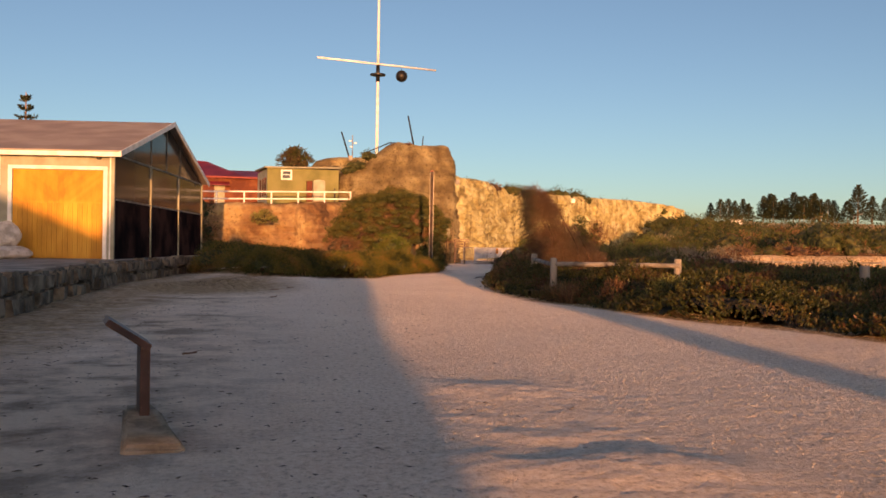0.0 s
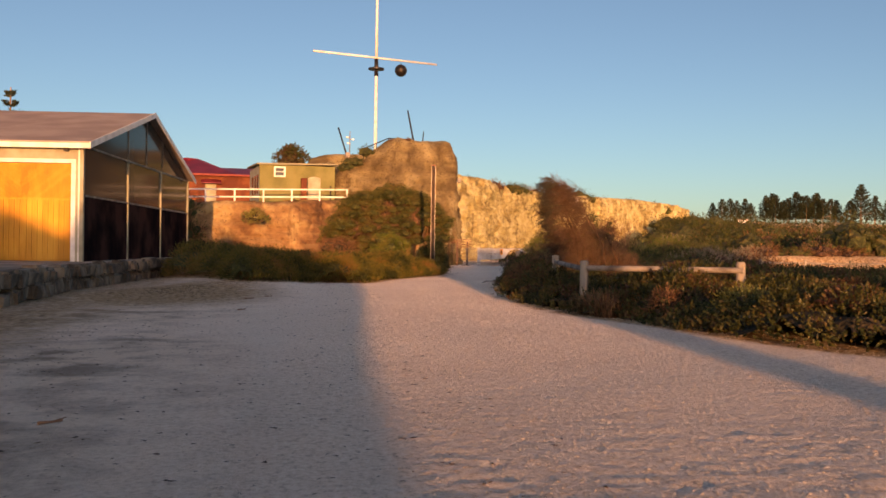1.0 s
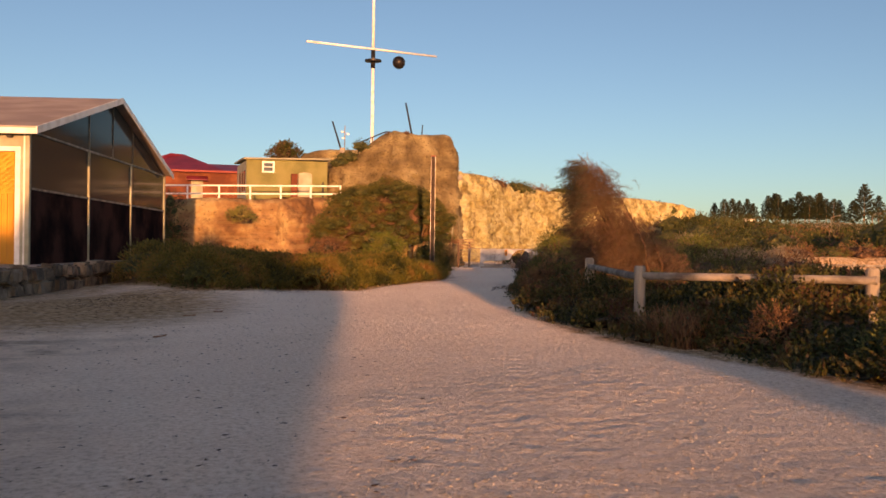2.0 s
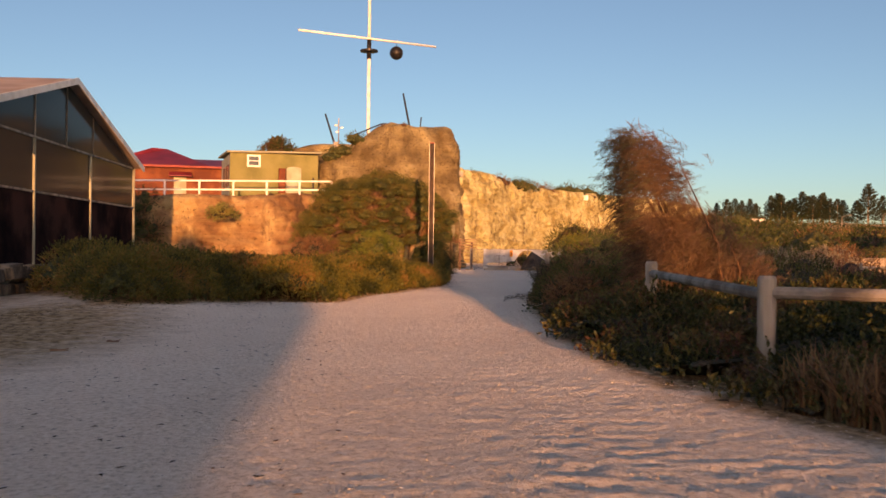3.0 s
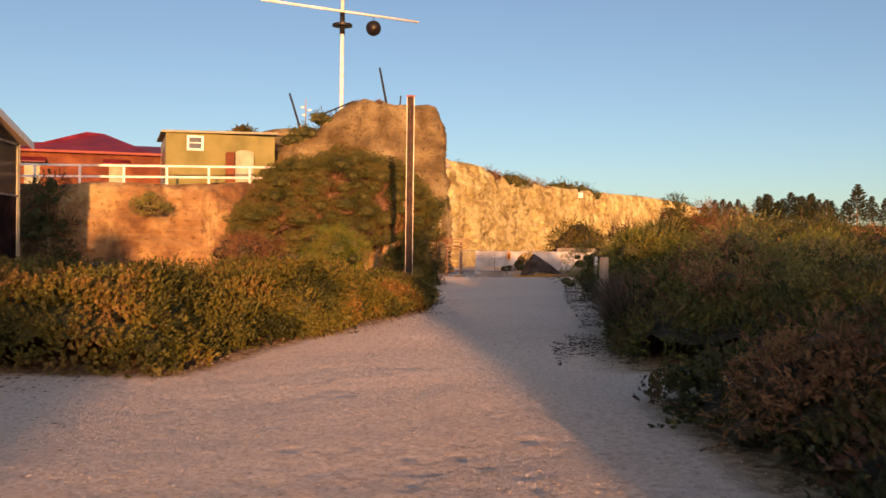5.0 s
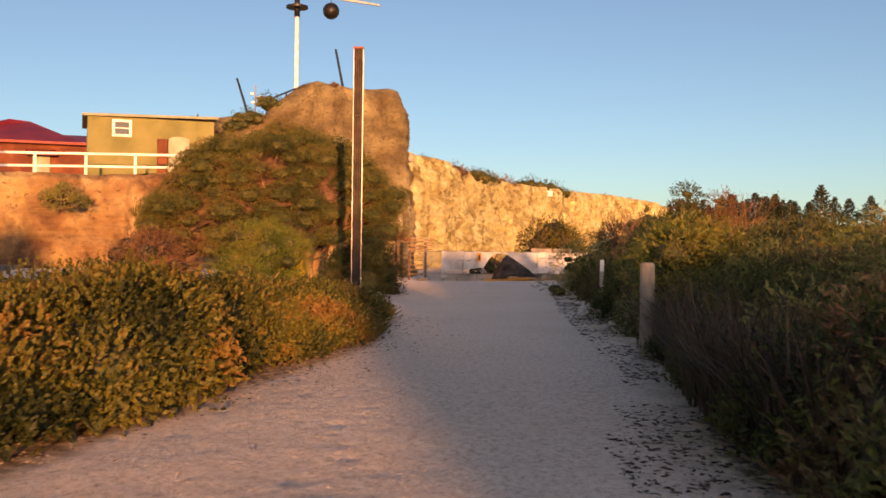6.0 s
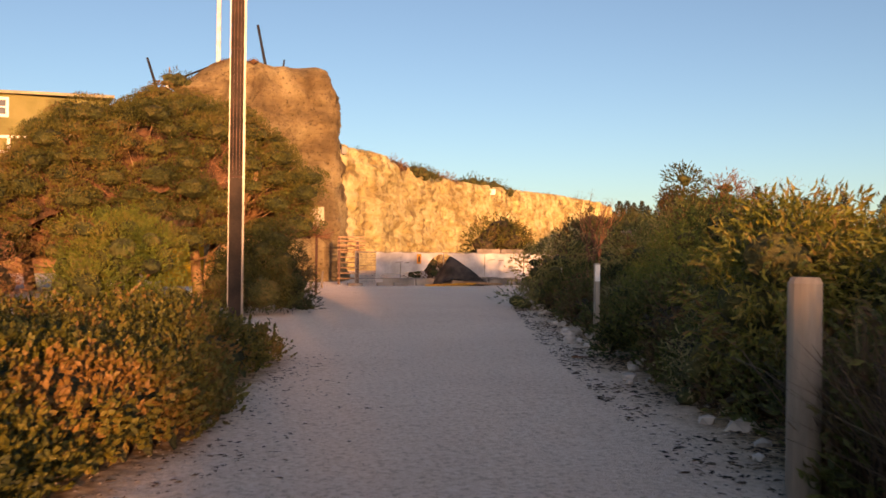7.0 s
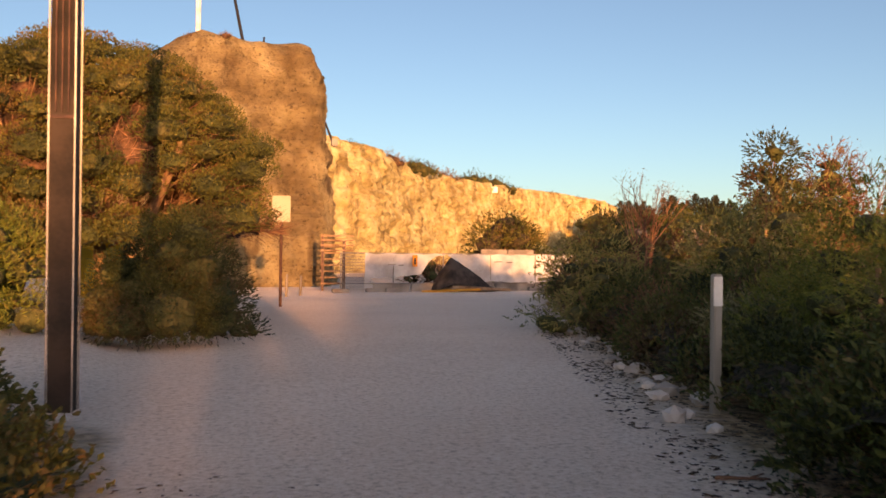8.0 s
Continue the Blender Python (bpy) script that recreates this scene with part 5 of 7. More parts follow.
def slim_post(x, y, h):
    z = float(ground_z(x, y))
    p = thing("slim_post", "slim pale timber post with a wire through its head", "post", pose(x, y, z), group="slim posts along the path")
    part("shaft", boxed(-0.035, -0.035, -0.4, 0.035, 0.035, h, bevel=0.008), TIMBER, p)
    part("bracket", boxed(-0.05, -0.045, h - 0.25, 0.03, -0.03, h - 0.02, bevel=0.004), WHITE, p)


slim_post(16.3, 51.0, 1.09)
slim_post(19.2, 58.0, 1.04)


# ------------------------------------------------------------------ fabric fence at the end of the path
def build_fabric_fence():
    f = thing("site_fence", "temporary mesh fence hung with torn white shade cloth", "fence")
    a, b = Vector((20.6, 80.9, 0)), Vector((31.5, 82.7, 0))
    d = (b - a).normalized()
    ln = (b - a).length
    lo = lambda p: float(ground_z(p.x, p.y))
    for i in range(6):
        p = a + d * (ln * i / 5)
        z = lo(p)
        part("post", tube(bmesh.new(), (p.x, p.y, z - 0.2), (p.x, p.y, 1.22), 0.025, 0.025, 8), MESHGREY, f)
        part("concrete_foot", boxed(p.x - 0.32, p.y - 0.14, z, p.x + 0.32, p.y + 0.14, z + 0.15, bevel=0.02), CEMENT, f)
    for z in (0.02, 1.19):
        part("rail", tube(bmesh.new(), a + Vector((0, 0, z)), b + Vector((0, 0, z)), 0.018, 0.018, 6), MESHGREY, f)
    # grey mesh panel beside the stair: close wires in a frame
    for k in range(16):
        p = a + d * (0.05 + k * 0.06)
        part("wire", tube(bmesh.new(), (p.x, p.y - 0.03, lo(p) + 0.1), (p.x, p.y - 0.03, 1.2), 0.008, 0.008, 4), MESHGREY, f)
    for k in range(12):
        z = -0.1 + k * 0.115
        p, q = a + d * 0.04, a + d * 0.98
        part("wire", tube(bmesh.new(), (p.x, p.y - 0.04, z), (q.x, q.y - 0.04, z), 0.008, 0.008, 4), MESHGREY, f)
    # low grey barrier behind the feet
    for k in range(5):
        p, q = a + d * (1.1 + 1.95 * k), a + d * (2.98 + 1.95 * k)
        bm = bmesh.new()
        z = lo(p)
        prism(bm, [(p.x, p.y + 0.12, z - 0.1), (q.x, q.y + 0.12, z - 0.1), (q.x, q.y + 0.12, z + 0.34), (p.x, p.y + 0.12, z + 0.34)], (0, 0.16, 0))
        bmesh.ops.bevel(bm, geom=bm.edges[:], offset=0.02, segments=2, affect="EDGES")
        part("barrier_block", bm, CEMENT, f, "low grey concrete barrier block")
    w = Waves(97, 1.6, 2, 4)

    def cloth(s0, s1, low, high, n=70, r=18):
        S, Q = np.meshgrid(np.linspace(s0, s1, n), np.linspace(0, 1, r), indexing="ij")
        bottom, top = low(S) + 0.035 * w(S * 2.6, S * 0), high(S)
        Z = bottom + (top - bottom) * Q
        crease = 0.05 * np.sin(S * 5.2 + Z * 2.4) * (1.1 - Q)
        off = -0.05 + 0.07 * w(S, Z * 1.4) + crease
        X, Y = a.x + d.x * S + d.y * off, a.y + d.y * S - d.x * off - 0.06
        idx = np.arange(n * r).reshape(n, r)
        q = np.stack([idx[:-1, :-1], idx[1:, :-1], idx[1:, 1:], idx[:-1, 1:]], -1).reshape(-1, 4)
        mesh_np("cloth", np.stack([X, Y, Z], -1).reshape(-1, 3), q, FABRIC, f, "sagging torn white shade cloth", smooth=True)

    sag = lambda S: 1.2 - 0.05 * np.sin(S * 3.1) ** 2
    cloth(1.0, 3.85, lambda S: 0.3 - 0.22 * smooth01((1.5 - S) / 0.5) + 0.06 * np.sin(S * 2.3) + 0.55 * smooth01((S - 3.35) / 0.5), sag)
    cloth(3.55, 4.6, lambda S: 1.12 - 0.35 * smooth01((4.25 - S) / 0.7), sag, n=26)
    cloth(4.6, ln, lambda S: 0.05 + 1.05 * smooth01((6.4 - S) / 1.8) ** 1.3 + 0.05 * np.sin(S * 2.1), sag)
    cloth(1.02, 1.35, lambda S: -0.12 + 0 * S, lambda S: 0.26 - 0.2 * smooth01((S - 1.05) / 0.3), n=14, r=8)
    pt = a + d * 3.08
    part("warning_plate", boxed(pt.x - 0.1, pt.y - 0.2, 0.68, pt.x + 0.1, pt.y - 0.18, 1.12), ORANGE, f, "small orange warning plate")
    part("plate_mark", boxed(pt.x - 0.045, pt.y - 0.206, 0.76, pt.x + 0.045, pt.y - 0.2005, 1.02), BLACKMETAL, f)
    # plain bars where unreadable lettering shows on the cloth
    for s0, z, wd in ((1.9, 0.72, 0.34), (2.35, 0.7, 0.22), (6.7, 0.85, 0.4), (7.3, 0.83, 0.3)):
        p = a + d * s0
        part("printed_bar", box(bmesh.new(), 0, -0.006, 0, wd, 0.0, 0.045, m=Matrix.Translation((p.x, p.y - 0.22, z)) @ pose(0, 0, 0, 0, -3, math.degrees(math.atan2(d.y, d.x)))), MESHGREY, f)
    t = thing("far_barrier", "pale grey low barrier behind the fabric fence", "barrier", pose(30.9, 89.0, float(ground_z(30.9, 89.0)), 0, 0, -14))
    for x0 in (-1.3, 0.02):
        part("barrier_block", boxed(x0, -0.15, -0.1, x0 + 1.28, 0.15, 1.74, bevel=0.03), CEMENT, t)


build_fabric_fence()


def norfolk(name, x, y, z, h, seed, label, spread=0.27, tiers=13, m=40, blade=0.042):
    g = np.random.default_rng(seed)
    t = thing(name, label, "tree", pose(x, y, z), group="norfolk pines")
    part("trunk", tube(bmesh.new(), (0, 0, -1), (0, 0, h), 0.022 * h, 0.004 * h, 8), BARK, t)
    P, D, L = [], [], []
    for i in range(tiers):
        f = (i + 0.5) / tiers
        zz = h * (0.14 + 0.85 * f)
        reach = h * spread * (1 - f) ** 0.8 * g.uniform(0.7, 1.15) + 0.02 * h
        for k in range(7):
            a = 6.283 * k / 7 + g.uniform(-0.3, 0.3)
            reach_k = reach * g.uniform(0.75, 1.1)
            u = np.sqrt(g.uniform(0.02, 1, m))
            out = np.array([math.cos(a), math.sin(a), 0])
            side = np.array([-math.sin(a), math.cos(a), 0])
            q = out * (u * reach_k)[:, None] + side * (g.normal(size=m) * 0.10 * reach * (0.4 + u))[:, None]
            q[:, 2] = zz + reach * (0.25 * u ** 2 - 0.05) + g.normal(size=m) * 0.01 * h
            P.append(q)
            D.append(unit(out * 0.8 + np.array([0, 0, 0.5]) + g.normal(size=(m, 3)) * 0.4))
    P, D = np.concatenate(P), np.concatenate(D)
    ln = g.uniform(0.5 * blade, blade, len(P)) * h
    v, fc = blades(P - D * ln[:, None] * 0.4, D, unit(g.normal(size=P.shape)), ln, ln * 0.35)
    mesh_np("crown", v, fc, LEAF_PINE, t)
    return t


_gp = random.Random(9)
PINES = [(28.2 + 0.42 * k + _gp.uniform(-0.12, 0.12), 440 + _gp.uniform(-12, 18), 12.5 + _gp.uniform(-2, 2.5)) for k in range(6)]
PINES += [(31.0 + 0.3 * k + _gp.uniform(-0.1, 0.1), 440 + _gp.uniform(-12, 18), 15.0 + _gp.uniform(-2.5, 2.8)) for k in range(13)]
PINES += [(35.8, 435, 21), (35.3, 450, 14), (36.5, 448, 16), (37.2, 450, 15), (38.2, 440, 16), (39.2, 445, 15), (40.0, 440, 19), (42.0, 450, 18)]
for i, (ang, dist, h) in enumerate(PINES):
    dist, h = dist * 1.5, h * 1.15
    px, py = dist * math.sin(radians(ang)), dist * math.cos(radians(ang))
    norfolk("norfolk_pine", px, py, float(ground_z(px, py)) - 0.3, h, 200 + i, "dark tiered norfolk pine on the far ridge", 0.46 if i % 3 else 0.36, blade=0.08, m=30)
norfolk("norfolk_pine", -20.4, 117.7, 4.5, 13.2, 230, "slim norfolk pine behind the boat shed roof", 0.24, 10, m=15, blade=0.05)


# ------------------------------------------------------------------ wind-swept tamarisk
def build_tamarisk():
    """Slanting stems from one foot, each hung with drooping feathery sprays; the wind has combed it to one side."""
    g = np.random.default_rng(301)
    t = thing("tamarisk", "wind-swept rusty brown tamarisk with feathery sprays and bare tips", "tree", pose(10.9, 29.5, 0.0))
    outline = [(-1.42, 3.30), (-1.16, 3.12), (-0.83, 2.95), (-0.59, 2.72), (-0.38, 2.5), (-0.25, 2.0), (0.05, 1.85), (0.34, 1.78), (0.6, 1.52), (0.86, 1.3),
               (1.21, 0.95), (1.5, 0.4), (1.5, 0.0), (-1.0, 0.0), (-1.2, 0.77), (-1.36, 1.5), (-1.5, 1.95), (-1.54, 2.3), (-1.52, 2.95)]
    for k in range(14):
        f = k / 13
        top = Vector((-1.3 + 2.3 * f, g.normal() * 0.25, (3.15 - 2.0 * f) * g.uniform(0.85, 1.0)))
        foot = Vector((g.uniform(-0.5, 0.8), g.uniform(-0.2, 0.2), -0.05))
        mid = foot.lerp(top, 0.5) + Vector((0.25, 0, 0.05))
        bm = bmesh.new()
        tube(bm, foot, mid, 0.035, 0.022, 6)
        tube(bm, mid, top, 0.022, 0.005, 6)
        part("limb", bm, INNER_BROWN, t)
    n = 10500
    x, z = g.uniform(-1.5, 1.5, n), g.uniform(0.0, 3.35, n)
    x, z = np.r_[x, g.uniform(-1.5, -0.4, 900)], np.r_[z, g.uniform(2.2, 3.35, 900)]
    keep = in_poly(x, z * 1.04, outline)
    x, z = x[keep] + 0.2, z[keep]
    hole = Waves(303, 3.0, 2, 3)(x, z)
    keep = hole > -0.95
    x, z = x[keep], z[keep]
    n = len(x)
    y = g.normal(size=n) * 0.32
    left = np.clip((-0.85 - x) / 0.5, 0, 1) * np.clip((z - 1.2) / 0.6, 0, 1)
    high = np.clip(z / 3.2, 0, 1)
    D = unit(np.stack([-0.5 - 0.5 * left, -0.1 + 0 * x, 0.55 * high - 0.3 - 0.35 * left], -1) + g.normal(size=(n, 3)) * 0.2)
    ln = g.uniform(0.18, 0.4, n) * (1 - 0.3 * left)
    m = 28
    u = np.linspace(0.02, 1, m)[None, :, None]
    F = np.stack([x, y, z], -1)[:, None] + D[:, None] * (ln[:, None, None] * u) + np.array([-0.08, 0, -0.28]) * (ln[:, None, None] * u ** 2)
    F = F + g.normal(size=F.shape) * 0.014 * (1.3 - u)
    T = unit(D[:, None] + np.array([-0.16, 0, -0.56]) * u + g.normal(size=F.shape) * 0.35)
    green = np.repeat(left * 0.6 > g.uniform(0, 1, n), m)
    P, T = F.reshape(-1, 3), T.reshape(-1, 3)
    ok = P[:, 2] > 0.02
    P, T, green = P[ok], T[ok], green[ok]
    for name, sel, mt, lb in (("sprays", ~green, LEAF_TAM, "feathery rusty sprays"), ("green_sprays", green, LEAF_TAM_GREEN, "feathery grey-green sprays")):
        q = int(sel.sum())
        L = g.uniform(0.04, 0.11, q)
        v, f = blades(P[sel], T[sel], unit(g.normal(size=(q, 3))), L, L * 0.03 + 0.003)
        tagged(mesh_np(name, v, f, mt, t, lb), lb, kind="stuff")
    for k in range(18):
        x0 = g.uniform(-1.1, 0.7)
        z0 = float(np.interp(x0, [p[0] for p in outline[:12]], [p[1] for p in outline[:12]])) - 0.15
        bm = bmesh.new()
        a = Vector((x0, g.normal() * 0.2, z0))
        b = a + Vector((g.uniform(-0.28, 0.02), 0, g.uniform(0.15, 0.42)))
        mid = a.lerp(b, 0.5) + Vector((0.05, 0, 0))
        tube(bm, a, mid, 0.008, 0.006, 5)
        tube(bm, mid, b, 0.006, 0.003, 5)
        for _ in range(7):
            c = a.lerp(b, g.uniform(0.3, 1.0))
            tube(bm, c, c + Vector((g.uniform(-0.16, 0.06), g.uniform(-0.1, 0.1), g.uniform(0.02, 0.16))), 0.004, 0.002, 4)
        part("bare_twig", bm, TWIG, t, "bare reddish twig")


build_tamarisk()


# ------------------------------------------------------------------ dune scrub, copies of a few shrubs
def scrub_kind(name, label, x, y, rx, ry, h, leaves, size, aspect, material, seed, n=9, up=0.3, twigs=0):
    return lobed_shrub(name, label, "shrub", (x, y, float(ground_z(x, y)) - 0.05), [(0, 0, 0.3 * h, 0.75 * min(rx, ry))] + lobes_dome(seed, rx, ry, h, n, 0.3 * min(rx, h), 0.55 * min(rx, h)),
                       leaves, size, aspect, material, seed + 1, up=up, group="dune scrub", stems=2, twigs=twigs, core=0.84, core_sub=1, inner=DUNE_INNER if material in (LEAF_DUNE, LEAF_DUNE_LIGHT) else INNER_BROWN)


SCRUB = [
    scrub_kind("dune_shrub", "rounded green dune shrub", 33.0, 66.0, 2.2, 1.9, 1.6, 2300, 0.13, 0.5, LEAF_DUNE, 401),
    scrub_kind("dune_shrub", "rounded green dune shrub", 38.0, 72.0, 2.6, 2.0, 1.3, 2300, 0.13, 0.5, LEAF_DUNE_LIGHT, 411),
    scrub_kind("silvery_bush", "silvery grey dune bush", 24.5, 48.0, 1.7, 1.4, 1.2, 2600, 0.14, 0.25, LEAF_GREY, 421, up=0.8),
    scrub_kind("dry_bush", "low dry brown dune bush", 40.0, 64.0, 2.0, 1.7, 0.9, 1400, 0.19, 0.3, LEAF_BROWN, 431, twigs=150),
    scrub_kind("dune_shrub", "dark low dune shrub", 44.0, 80.0, 3.0, 2.4, 1.5, 2300, 0.14, 0.5, LEAF_DUNE, 441),
]


def scatter_scrub():
    g = random.Random(12)
    placed = 0
    while placed < 240:
        d = 52 + 190 * g.random() ** 1.6
        a = radians(g.uniform(18, 52))
        x, y = d * math.sin(a), d * math.cos(a)
        edge = 14 + 0.45 * (y - 38)
        if x < edge + 2 or y < 47 or (y + 0.25 * x < 66 and d < 75):
            continue
        far = min(1.0, max(0.0, (d - 60) / 120))
        near_sand = d < 85
        w = [3, 2, 1.2 if near_sand else 0.4, 3.0 if near_sand else 1.2, 2]
        k = g.choices(range(5), w)[0]
        sc = g.choice((0.6, 0.8, 1.0, 1.2)) * g.uniform(0.85, 1.15) * (1 + 0.4 * far)
        m = pose(x, y, float(ground_z(x, y)) - 0.08, 0, 0, g.uniform(0, 360)) @ Matrix.Diagonal((sc, sc, sc * g.uniform(0.75, 1.05), 1))
        copy_thing(SCRUB[k], m)
        placed += 1
    # brown and silvery mats along the crown of the sand bank
    for i in range(34):
        x = 27 + 36 * g.random()
        y = 61.5 - 0.25 * x + g.uniform(1.5, 7)
        sc = g.uniform(0.35, 0.75)
        copy_thing(SCRUB[g.choices(range(5), (0.6, 0.6, 1.4, 4, 0.4))[0]], pose(x, y, float(ground_z(x, y)) - 0.06, 0, 0, g.uniform(0, 360)) @ Matrix.Diagonal((sc * 1.3, sc, sc * 0.8, 1)))
    # bushes on the slope under the far end of the cliff
    for i in range(46):
        f = g.random()
        x, y = 58 + 58 * f + g.uniform(2, 22), 158 + 56 * f - g.uniform(4, 22)
        sc = g.uniform(0.6, 1.2)
        copy_thing(SCRUB[g.choices(range(5), (3, 3, 0.4, 1.5, 3))[0]], pose(x, y, float(ground_z(x, y)) - 0.15, 0, 0, g.uniform(0, 360)) @ Matrix.Scale(sc, 4))
    # bushes between the log rail and the sand bank
    for x, y, k, sc in ((22.0, 45.0, 2, 0.9), (27.0, 49.5, 2, 1.0), (20.5, 43.0, 2, 0.8), (29.5, 52.0, 3, 0.9), (25.5, 46.0, 3, 0.8), (19.0, 38.5, 0, 0.6), (23.0, 47.5, 2, 0.9), (25.5, 50.5, 2, 1.0)):
        copy_thing(SCRUB[k], pose(x, y, float(ground_z(x, y)) - 0.05, 0, 0, x * 40) @ Matrix.Scale(sc, 4))
    # bushes along the cliff top, on the slope of the bluff and on the bank
    for i, (x, y, z, k, sc) in enumerate(((30.5, 119.0, 8.9, 0, 0.55), (36.5, 128.5, 8.9, 3, 0.9), (40.5, 135.0, 8.9, 0, 0.8), (42.5, 138.0, 9.0, 4, 0.75), (44.5, 142.0, 9.1, 1, 0.9), (47.5, 149.0, 9.2, 3, 1.1),
                                        (51.0, 155.0, 9.4, 3, 1.2), (60.0, 168.0, 9.8, 0, 1.4), (66.0, 175.0, 9.8, 4, 1.3), (78.0, 192.0, 9.3, 3, 1.6), (88.0, 203.0, 8.8, 0, 1.8), (98.0, 211.0, 8.3, 0, 2.0),
                                        (12.4, 87.2, 8.0, 0, 0.5), (13.5, 87.4, 8.9, 0, 0.5), (11.6, 87.4, 7.6, 4, 0.4), (15.6, 87.3, 10.15, 3, 0.2), (17.0, 87.2, 10.3, 3, 0.18),
                                        (7.4, 90.6, 7.2, 4, 0.22))):
        copy_thing(SCRUB[k], pose(x, y, z, 0, 0, i * 47) @ Matrix.Scale(sc, 4))


scatter_scrub()


def far_scrub():
    """The woods of low scrub from the slope to the ridge, too far to tell apart: one object."""
    g = np.random.default_rng(33)
    parts = []
    for k in (0, 1, 4):
        vs, fs, n = [], [], 0
        for o in SCRUB[k].children:
            me = o.data
            if len(me.polygons) < 500 or len(me.loops) != 3 * len(me.polygons):
                continue
            v, f = np.empty(len(me.vertices) * 3, np.float32), np.empty(len(me.loops), np.int32)
            me.vertices.foreach_get("co", v)
            me.loops.foreach_get("vertex_index", f)
            v, f = v.reshape(-1, 3), f.reshape(-1, 3)
            if o.name.startswith("leaves"):
                half = len(f) // 2
                f = np.concatenate([f[:half:4], f[half::4]])
            vs.append(v)
            fs.append(f + n)
            n += len(v)
        parts.append((np.concatenate(vs), np.concatenate(fs)))
    V, F, n = [], [], 0
    for i in range(170):
        d, a, turn = g.uniform(225, 560), radians(g.uniform(24.5, 47)), g.uniform(0, 6.283)
        x, y = d * math.sin(a), d * math.cos(a)
        sc = g.uniform(1.6, 2.8) * (0.7 + d / 500)
        v, f = parts[g.integers(0, 3)]
        c, q = math.cos(turn) * sc, math.sin(turn) * sc
        V.append(np.stack([x + v[:, 0] * c - v[:, 1] * q, y + v[:, 0] * q + v[:, 1] * c, float(ground_z(x, y)) - 0.3 + v[:, 2] * sc * 0.55], -1))
        F.append(f + n)
        n += len(v)
    tagged(mesh_np("far_scrub", np.concatenate(V), np.concatenate(F), LEAF_DUNE), "dark low scrub covering the far slope below the pines", "scrub", kind="stuff")


far_scrub()
lobed_shrub("wall_bush", "small green bush growing out of the rock bank", "shrub", (3.8, 77.6, 2.85), [(0, -0.2, 0.3, 0.5), (-0.45, -0.1, 0.35, 0.4), (0.5, -0.15, 0.15, 0.42), (0.1, -0.25, 0.6, 0.35)], 4500, 0.1, 0.45, LEAF_SCRUB, 451, stems=2)
lobed_shrub("broad_tree", "dark round-crowned tree on the rise behind the green cottage", "tree", (11.1, 140.0, 3.8), [(0, 0, 9.3, 1.6), (-1.1, 0, 8.8, 1.3), (1.2, 0.2, 8.8, 1.3), (0.2, 0, 9.9, 1.1), (-0.6, 0.1, 9.7, 1.0)], 7000, 0.22, 0.5, LEAF_DARK, 461, stems=3)


